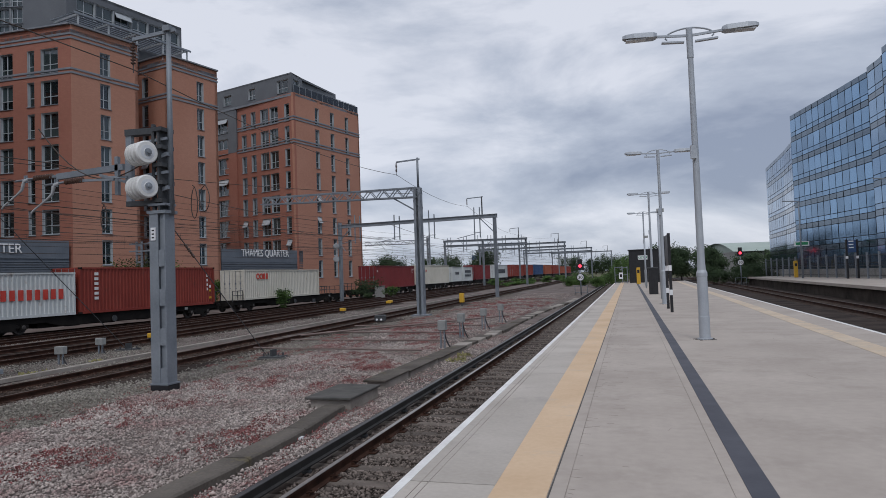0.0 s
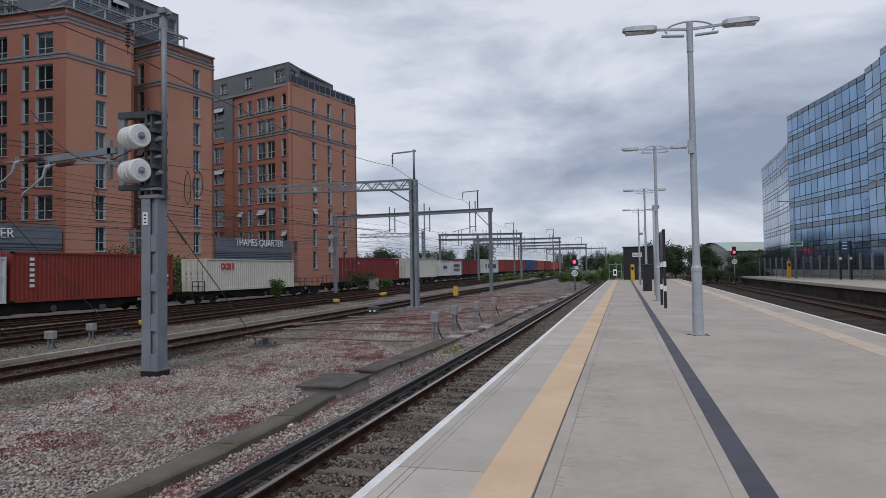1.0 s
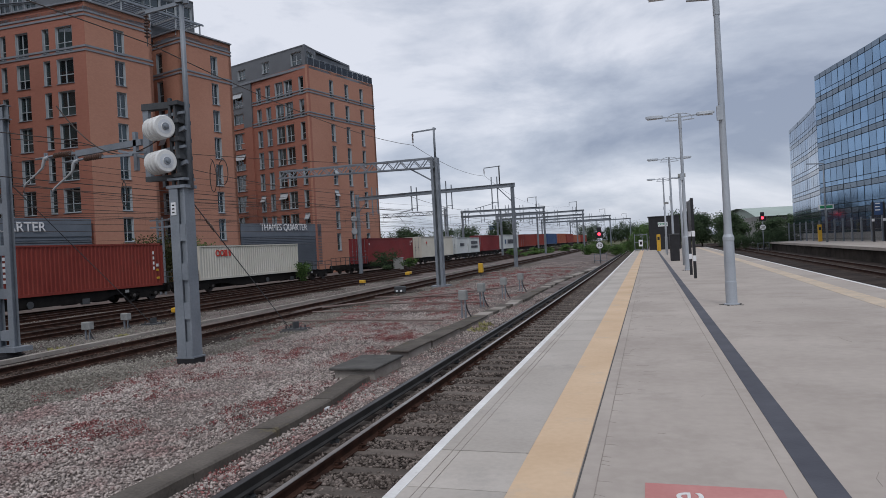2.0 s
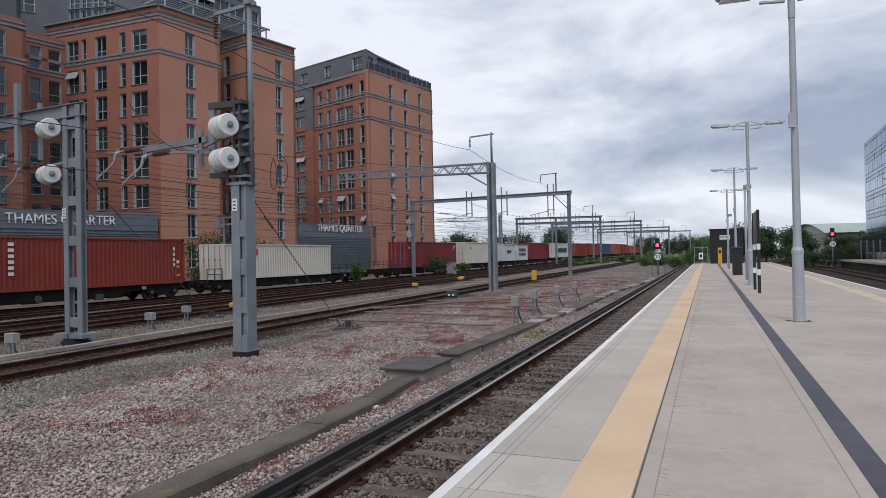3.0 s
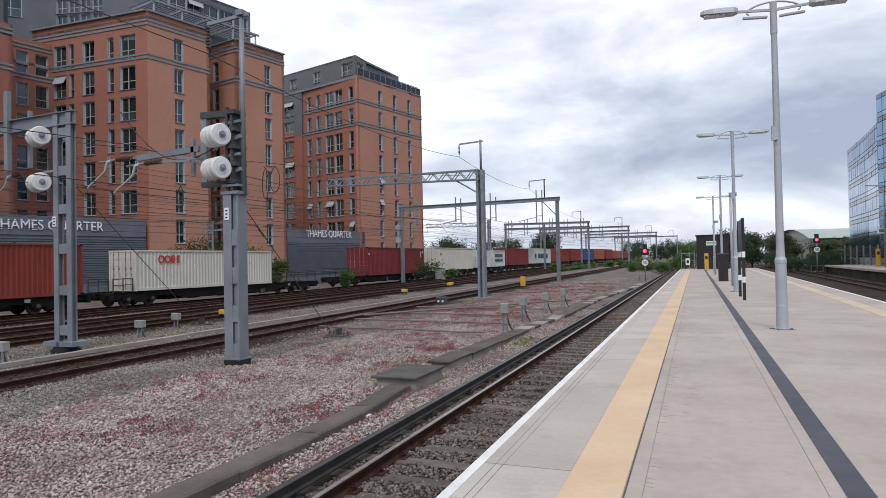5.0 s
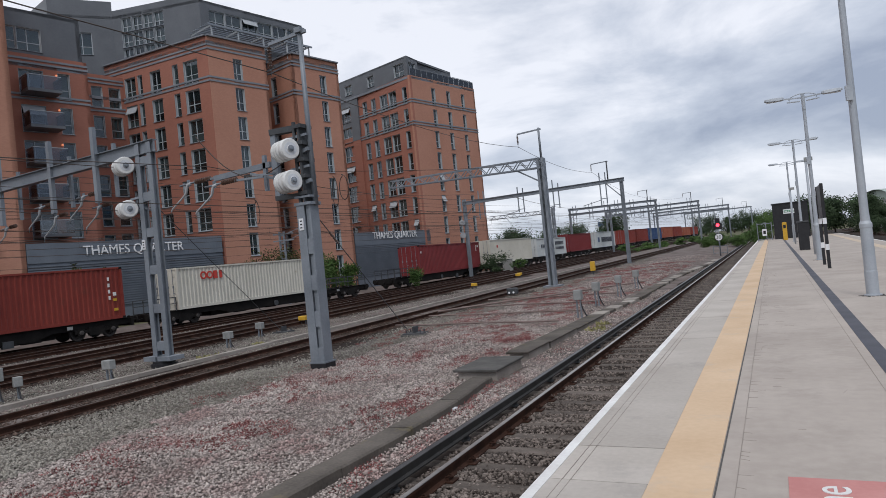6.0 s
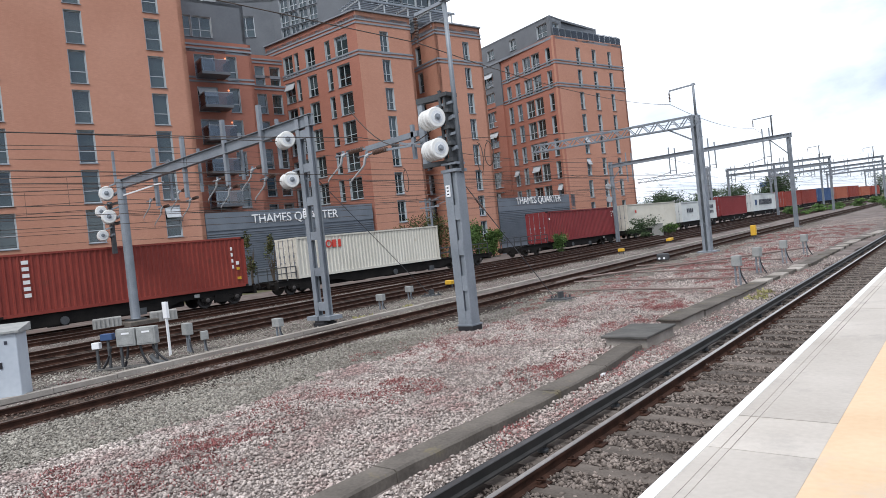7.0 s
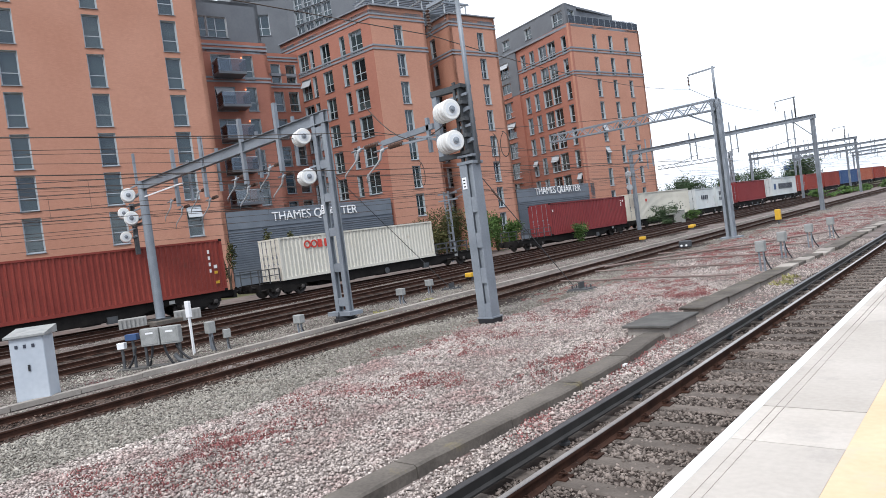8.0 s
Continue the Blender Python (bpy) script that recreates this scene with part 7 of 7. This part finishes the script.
bd = part("board", bm, M_BLUE, sg)
bm = B()
for z in (2.9, 3.2, 3.5):
    box(bm, -0.26, 0.15, -0.06, -0.05, z, z + 0.1)
part("lettering_bar", bm, M_WHITE, bd)
ex = thing("exit_sign", aim(18.2, 79.0, 3.5), "small white and green exit sign above the fence", "sign")
bm = B()
box(bm, -0.72, 0.72, -0.05, 0.05, 0, 0.5)
part("board", bm, M_WHITE, ex)
bm = B()
box(bm, -0.6, 0.6, -0.06, -0.05, 0.12, 0.42)
part("green_field", bm, surf("sign_green", (0.02, 0.22, 0.09), (0.03, 0.27, 0.12), 0.5, bump=0), ex)
bm = B()
rod(bm, (0, 0, -3.5), (0, 0, 0), 0.05, n=8)
part("post", bm, M_GALV, ex)
shed = thing("long_shed", pose(24, 150, 0, 0, 0, 12), "long low shed with a pale green curved roof", "building")
bm = B()
box(bm, -2, 40, 0, 20, -1.1, 4.6)
part("wall", bm, M_WALLGREY, shed)
bm = B()
v = []
for i in range(9):
    a = i / 8
    v.append([bm.verts.new((x, -1 + 22 * a, 4.6 + 2.2 * math.sin(a * math.pi))) for x in (-3, 41)])
for p, q in zip(v, v[1:]):
    bm.faces.new((p[0], p[1], q[1], q[0]))
part("roof", bm, M_GREENROOF, shed)
bm = B()
for x in (-2.0, 40.0):
    bm.faces.new([bm.verts.new((x, -1 + 22 * i / 8, 4.6 + 2.2 * math.sin(i / 8 * math.pi) - 0.02)) for i in range(9)])
part("gable", bm, M_GREENROOF, shed)
bs = thing("retail_shed", pose(-74, 330, 0), "distant blue and white retail building", "building")
bm = B()
box(bm, -4, 4, 0, 10, -1, 12)
part("wall", bm, M_BLUE, bs)
for z in (4.5, 8.0):
    bm = B()
    box(bm, -4.1, 4.1, -0.3, 0, z, z + 1.6)
    part("stripe", bm, M_PALE, bs)


# ---- plants ----
def leaves(name, rng, centre, size, count, leaf, mat, parent, lumps=9):
    """A crown of many small leaf blades gathered in lumps, with gaps between them."""
    cx, cy, cz = centre
    sx, sy, sz = size
    heads = []
    for _ in range(lumps):
        a, r = rng.uniform(0, 6.283), rng.uniform(0, 0.75)
        heads.append((cx + sx * r * math.cos(a), cy + sy * r * math.sin(a), cz + sz * rng.uniform(-0.75, 0.8), rng.uniform(0.28, 0.55)))
    verts, faces = [], []
    for i in range(count):
        h = heads[rng.randrange(lumps)]
        while True:
            d = Vector((rng.gauss(0, 0.5), rng.gauss(0, 0.5), rng.gauss(0, 0.5)))
            if d.length < 1.15:
                break
        p = Vector((h[0] + d.x * sx * h[3], h[1] + d.y * sy * h[3], h[2] + d.z * sz * h[3]))
        u = Vector((rng.gauss(0, 1), rng.gauss(0, 1), rng.gauss(0, 0.6))).normalized()
        w = u.orthogonal().normalized()
        l = leaf * rng.uniform(0.6, 1.4)
        k = len(verts)
        verts += [p - u * l * 0.5, p + w * l * 0.28, p + u * l * 0.5, p - w * l * 0.28]
        faces.append((k, k + 1, k + 2, k + 3))
    me = bpy.data.meshes.new(name)
    me.from_pydata([tuple(v) for v in verts], [], faces)
    me.materials.append(mat)
    ob = new(name, me)
    ob.parent = parent
    return ob


def plant(name, x, y, z, high, spread, label, category, seed, mat, count=900, leaf=0.14, trunk=0.25, group=""):
    rng = random.Random(seed)
    t = thing(name, aim(x, y, z), label, category, group)
    bm = B()
    base = high * trunk
    rod(bm, (0, 0, -0.2), (0.02, 0, base + high * 0.25), high * 0.022 + 0.02, high * 0.01 + 0.01, n=8)
    for i in range(6):
        a = rng.uniform(0, 6.283)
        rod(bm, (0.01, 0, base * rng.uniform(0.4, 1.0)), (spread * 0.55 * math.cos(a), spread * 0.55 * math.sin(a), base + high * rng.uniform(0.25, 0.55)), high * 0.012 + 0.01, 0.006, n=5)
    part("trunk", bm, M_BARK, t)
    leaves("crown", rng, (0, 0, base + (high - base) * 0.5), (spread, spread, (high - base) * 0.5), count, leaf, mat, t, lumps=max(7, int(count / 120)))
    return t


shrub = "shrubs beside the goods line"
for i, (x, y, h, s, m) in enumerate(((-40.6, 45.0, 5.4, 2.1, M_LEAF_AUTUMN), (-41.0, 47.6, 4.9, 2.0, M_LEAF_AUTUMN), (-41.2, 52.4, 4.8, 2.1, M_LEAF), (-41.5, 55.5, 4.2, 1.5, M_LEAF), (-41.6, 58.5, 3.4, 1.2, M_LEAF))):
    plant("shrub", x, y, -1.1, h, s, "leafy green and brown shrub behind the goods line", "shrub", 20 + i, m, 3800, 0.19, 0.06, shrub)
for i, (x, y, h) in enumerate(((-44.8, 29.8, 4.6), (-45.6, 26.4, 4.3), (-44.2, 31.4, 4.5))):
    plant("shrub", x, y, -1.1, h, 0.7, "thin shrub against the brick block", "shrub", 40 + i, M_LEAF_AUTUMN, 500, 0.18, 0.3, shrub)
plant("bush", -30.4, 53.5, -0.95, 1.9, 1.1, "bright green bush at the trackside", "bush", 61, M_LEAF, 1500, 0.15, 0.05, "bushes at the trackside")
plant("bush", -28.9, 69.5, -0.75, 2.3, 1.9, "grey-green bush at the trackside", "bush", 62, M_LEAF_FAR, 1800, 0.18, 0.05, "bushes at the trackside")
plant("bush", -26.8, 72.0, -0.75, 1.3, 1.0, "bright green bush at the trackside", "bush", 63, M_LEAF, 900, 0.15, 0.05, "bushes at the trackside")
for i in range(11):
    rng = random.Random(70 + i)
    x, y = -9.5 + 0.95 * i + rng.uniform(-0.8, 0.8), 100 + rng.uniform(-8, 22)
    plant("bush", x, y, -0.9, 1.8 + 2.6 * smooth(5, 9, i) + rng.uniform(-0.3, 0.4), 1.5, "dense green bush beyond the platform end", "bush", 80 + i, M_LEAF, 3000, 0.15, 0.05, "bushes beyond the platform end")
for i in range(7):
    rng = random.Random(170 + i)
    plant("bush", -22 + 1.7 * i, 112 + 9 * i, -0.6, 1.5, 1.9, "low green bush between the lines", "bush", 190 + i, M_LEAF, 900, 0.3, 0.05, "bushes between the lines")
for i in range(34):
    rng = random.Random(300 + i)
    x, y = -110 + 4.0 * i + rng.uniform(-2, 2), 185 + rng.uniform(-12, 25)
    if train_line(y) - 9 < x:
        y += 160
    plant("tree", x, y, -1.0, 10.2 + rng.uniform(-2.2, 2.0), 4.6, "leafy tree behind the railway", "tree", 320 + i, M_LEAF_FAR, 3600, 0.42, 0.12, "trees behind the railway")
for i in range(12):
    rng = random.Random(400 + i)
    x = 8 + 2.6 * i + rng.uniform(-1.5, 1.5)
    plant("tree", x, 138 + rng.uniform(-6, 26), -1.0, 6.6 - 0.26 * i + rng.uniform(-0.5, 0.7), 3.4, "dark leafy tree beyond the platforms", "tree", 420 + i, M_LEAF_FAR, 5000, 0.36, 0.12, "trees beyond the platforms")
for i in range(9):
    rng = random.Random(500 + i)
    plant("bush", 11 + 1.2 * i, 104 + rng.uniform(-6, 6), -1.0, 2.7 + rng.uniform(-0.7, 0.6), 1.7, "dark green bush by the far line", "bush", 520 + i, M_LEAF_FAR, 2600, 0.15, 0.06, "bushes by the far line")

# ---- loose stones and low plants ----
def scatter_stones(name, label, material, spots, size):
    """Angular stones of eight faces each, turned and stretched at random, as one heap."""
    rng = np.random.default_rng(5)
    n = len(spots)
    octa = np.array([(1, 0, 0), (-1, 0, 0), (0, 1, 0), (0, -1, 0), (0, 0, 1), (0, 0, -1)], dtype=float)
    tri = np.array([(0, 2, 4), (2, 1, 4), (1, 3, 4), (3, 0, 4), (2, 0, 5), (1, 2, 5), (3, 1, 5), (0, 3, 5)])
    v = octa[None] * rng.uniform(0.6, 1.25, (n, 6, 1)) + rng.normal(0, 0.16, (n, 6, 3))
    v *= (size * rng.lognormal(0, 0.28, (n, 1, 1)) * np.concatenate([rng.uniform(0.8, 1.25, (n, 1, 2)), rng.uniform(0.55, 0.85, (n, 1, 1))], 2))
    a = rng.uniform(0, 2 * np.pi, n)
    b = rng.normal(0, 0.45, n)
    ca, sa, cb, sb = np.cos(a), np.sin(a), np.cos(b), np.sin(b)
    x, y, z = v[..., 0], v[..., 1], v[..., 2]
    y, z = y * cb[:, None] - z * sb[:, None], y * sb[:, None] + z * cb[:, None]
    x, y = x * ca[:, None] - y * sa[:, None], x * sa[:, None] + y * ca[:, None]
    co = np.stack([x, y, z], 2) + spots[:, None, :]
    f = (tri[None] + 6 * np.arange(n)[:, None, None]).reshape(-1, 3)
    me = bpy.data.meshes.new(name)
    me.vertices.add(n * 6)
    me.vertices.foreach_set("co", co.reshape(-1).astype(np.float32))
    me.loops.add(len(f) * 3)
    me.loops.foreach_set("vertex_index", f.reshape(-1).astype(np.int32))
    me.polygons.add(len(f))
    me.polygons.foreach_set("loop_start", (np.arange(len(f)) * 3).astype(np.int32))
    me.polygons.foreach_set("loop_total", np.full(len(f), 3, dtype=np.int32))
    me.update(calc_edges=True)
    me.materials.append(material)
    return tagged(new(name, me), label, "ballast", kind="stuff")


def spread(rng, x0, x1, y0, y1, per_m2, near=6.0):
    """Random places, thinner with the distance from y0 on."""
    n = int((x1 - x0) * (y1 - y0) * per_m2)
    return np.stack([rng.uniform(x0, x1, n), rng.uniform(y0, y1, n)], 1)


rng_s = np.random.default_rng(21)


def bedded(xy, low, high, rough=True):
    zz = np.array([-1.10 + lift(x, y) + (0.05 * smooth_noise(x, y, 0.35) if rough else 0) for x, y in xy])
    return np.concatenate([xy, (zz + rng_s.uniform(low, high, len(xy)))[:, None]], 1)


xy = np.concatenate([spread(rng_s, -13.9, -6.0, 1.0, 9.0, 1050), spread(rng_s, -13.9, -6.0, 9.0, 14.0, 760), spread(rng_s, -13.9, -6.3, 14.0, 24.0, 400), spread(rng_s, -13.9, -6.5, 24.0, 46.0, 150), spread(rng_s, -13.6, -6.0, 46.0, 75.0, 50), spread(rng_s, -5.42, -4.6, 2.0, 14.0, 900), spread(rng_s, -5.75, -4.6, 14.0, 34.0, 260)])
edge = np.array([-11.2 + 0.9 * noise.noise((0.3, y * 0.35, 2.0)) + 0.5 * noise.noise((x * 1.5, y * 1.3, 5.0)) + 0.035 * (9 - min(y, 16)) for x, y in xy])
fresh = xy[:, 0] < edge
scatter_stones("ballast_stones", "loose angular pale grey and pink granite stones", M_STONE, bedded(xy[~fresh], -0.018, 0.032), 0.023)
xy = np.concatenate([xy[fresh], spread(rng_s, -17.2, -16.1, 0.0, 20.0, 260), spread(rng_s, -20.9, -17.8, 1.0, 24.0, 230), spread(rng_s, -21.0, -17.8, 24.0, 50.0, 60), spread(rng_s, -21.0, -14.1, -14.0, 1.0, 40), spread(rng_s, -30.5, -27.5, 8.0, 60.0, 40)])
scatter_stones("ballast_stones", "loose angular greenish grey ballast stones", M_STONE_GREY, bedded(xy, -0.018, 0.032), 0.024)
xy = np.concatenate([spread(rng_s, -4.4, -1.75, 1.5, 12.0, 950), spread(rng_s, -4.4, -1.75, 12.0, 22.0, 420), spread(rng_s, -4.4, -1.75, 22.0, 44.0, 120)])
phase = (xy[:, 1] + 11.7) / 0.68 % 1
between = (np.minimum(phase, 1 - phase) * 0.68 > 0.12) | (rng_s.random(len(xy)) < 0.12)
xr = np.concatenate([spread(rng_s, -16.3, -13.9, 0.0, 26.0, 230), spread(rng_s, -23.6, -20.8, 8.0, 34.0, 60)])
scatter_stones("track_stones", "rust-brown stones between the rails of a running line", M_STONE_RUST, bedded(xr, 0.0, 0.05, False), 0.025)
scatter_stones("track_stones", "dark brake-dusted stones between the sleepers", M_STONE_OLD, bedded(xy[between], 0.0, 0.03, False), 0.025)


def tufts(name, label, mat, centres, blades, size, high, seed):
    rng = random.Random(seed)
    verts, faces = [], []
    for x, y, r in centres:
        for _ in range(int(blades * r)):
            a, d = rng.uniform(0, 6.283), r * math.sqrt(rng.random())
            px, py = x + d * math.cos(a), y + d * math.sin(a) * 1.4
            pz = -1.09 + lift(px, py) + high * rng.random() * (1 - d / r * 0.7)
            u = Vector((rng.gauss(0, 1), rng.gauss(0, 1), rng.gauss(0.5, 0.7))).normalized()
            w = u.orthogonal().normalized()
            l = size * rng.uniform(0.6, 1.5)
            k = len(verts)
            verts += [(px, py, pz), tuple(Vector((px, py, pz)) + u * l * 0.5 + w * l * 0.22), tuple(Vector((px, py, pz)) + u * l), tuple(Vector((px, py, pz)) + u * l * 0.5 - w * l * 0.22)]
            faces.append((k, k + 1, k + 2, k + 3))
    me = bpy.data.meshes.new(name)
    me.from_pydata(verts, [], faces)
    me.materials.append(mat)
    return tagged(new(name, me), label, "plants", kind="stuff")


rng_p = random.Random(77)
spots = []
for x, y in ((-8.5, 3.65), (-9.3, 4.4), (-9.1, 4.8), (-10.1, 6.7), (-9.3, 5.35), (-9.7, 7.25), (-9.3, 7.9), (-9.55, 3.1), (-9.75, 2.6), (-8.25, 3.3), (-11.0, 12.1), (-10.3, 12.8), (-6.6, 9.8), (-5.5, 10.15), (-5.35, 8.0), (-7.4, 18.6), (-11.1, 12.2), (-11.45, 14.3), (-9.7, 10.7), (-6.6, 10.2), (-5.8, 12.2), (-6.5, 11.3), (-8.45, 8.0), (-8.8, 7.5), (-9.7, 12.6)):
    for _ in range(11):
        spots.append((x + rng_p.gauss(0, 0.36), y + rng_p.gauss(0, 0.55), rng_p.uniform(0.08, 0.27)))
for _ in range(1500):
    x, y = rng_p.uniform(-13.2, -6.4), rng_p.uniform(10.0, 62)
    if noise.noise((x * 0.5, y * 0.3, 4.0)) + 0.45 * noise.noise((x * 1.6, y * 1.2, 1.0)) > (0.14 if y < 17 else -0.05):
        spots.append((x, y, rng_p.uniform(0.08, 0.3)))
spots += [(-5.2, 9.0, 0.22), (-5.15, 9.9, 0.3), (-5.3, 11.0, 0.3), (-5.25, 6.9, 0.18), (-5.2, 11.8, 0.35), (-5.6, 10.9, 0.2), (-5.4, 24, 0.5), (-5.5, 27, 0.6), (-5.3, 16.2, 0.3), (-7.2, 17.9, 0.5), (-18.4, 6.3, 0.3)]
tufts("stonecrop", "low reddish stonecrop growing through the ballast", M_SEDUM, spots, 470, 0.034, 0.055, 31)
tufts("dry_grass", "tufts of dry yellowish grass in the ballast", M_DRYGRASS, [(-5.3, 20.0, 0.3), (-5.4, 21.2, 0.25), (-18.0, 16.3, 0.35), (-18.3, 19.0, 0.2)], 300, 0.1, 0.04, 32)

# ---- coping slabs along the platform edge ----
slab_rng = random.Random(9)
joints = [-12.0, -9.3, -6.6, -4.0, -1.4, 1.3, 4.14, 4.92, 8.0, 10.5]
while joints[-1] < P1 - 3.5:
    joints.append(joints[-1] + slab_rng.choice((2.4, 2.6, 3.05)))
for a, b in zip(joints, joints[1:]):
    bm = B()
    box(bm, -1.8, -1.044, a + 0.006, b - 0.006, -0.06, 0.0)
    part("coping_slab", bm, M_COPING, platform, m=pose(0, 0, slab_rng.uniform(-0.002, 0.002)))
bm = B()
box(bm, -1.78, -1.0, P0, P1, -0.1, -0.03)
part("slab_bed", bm, M_JOINT, platform)

motions()
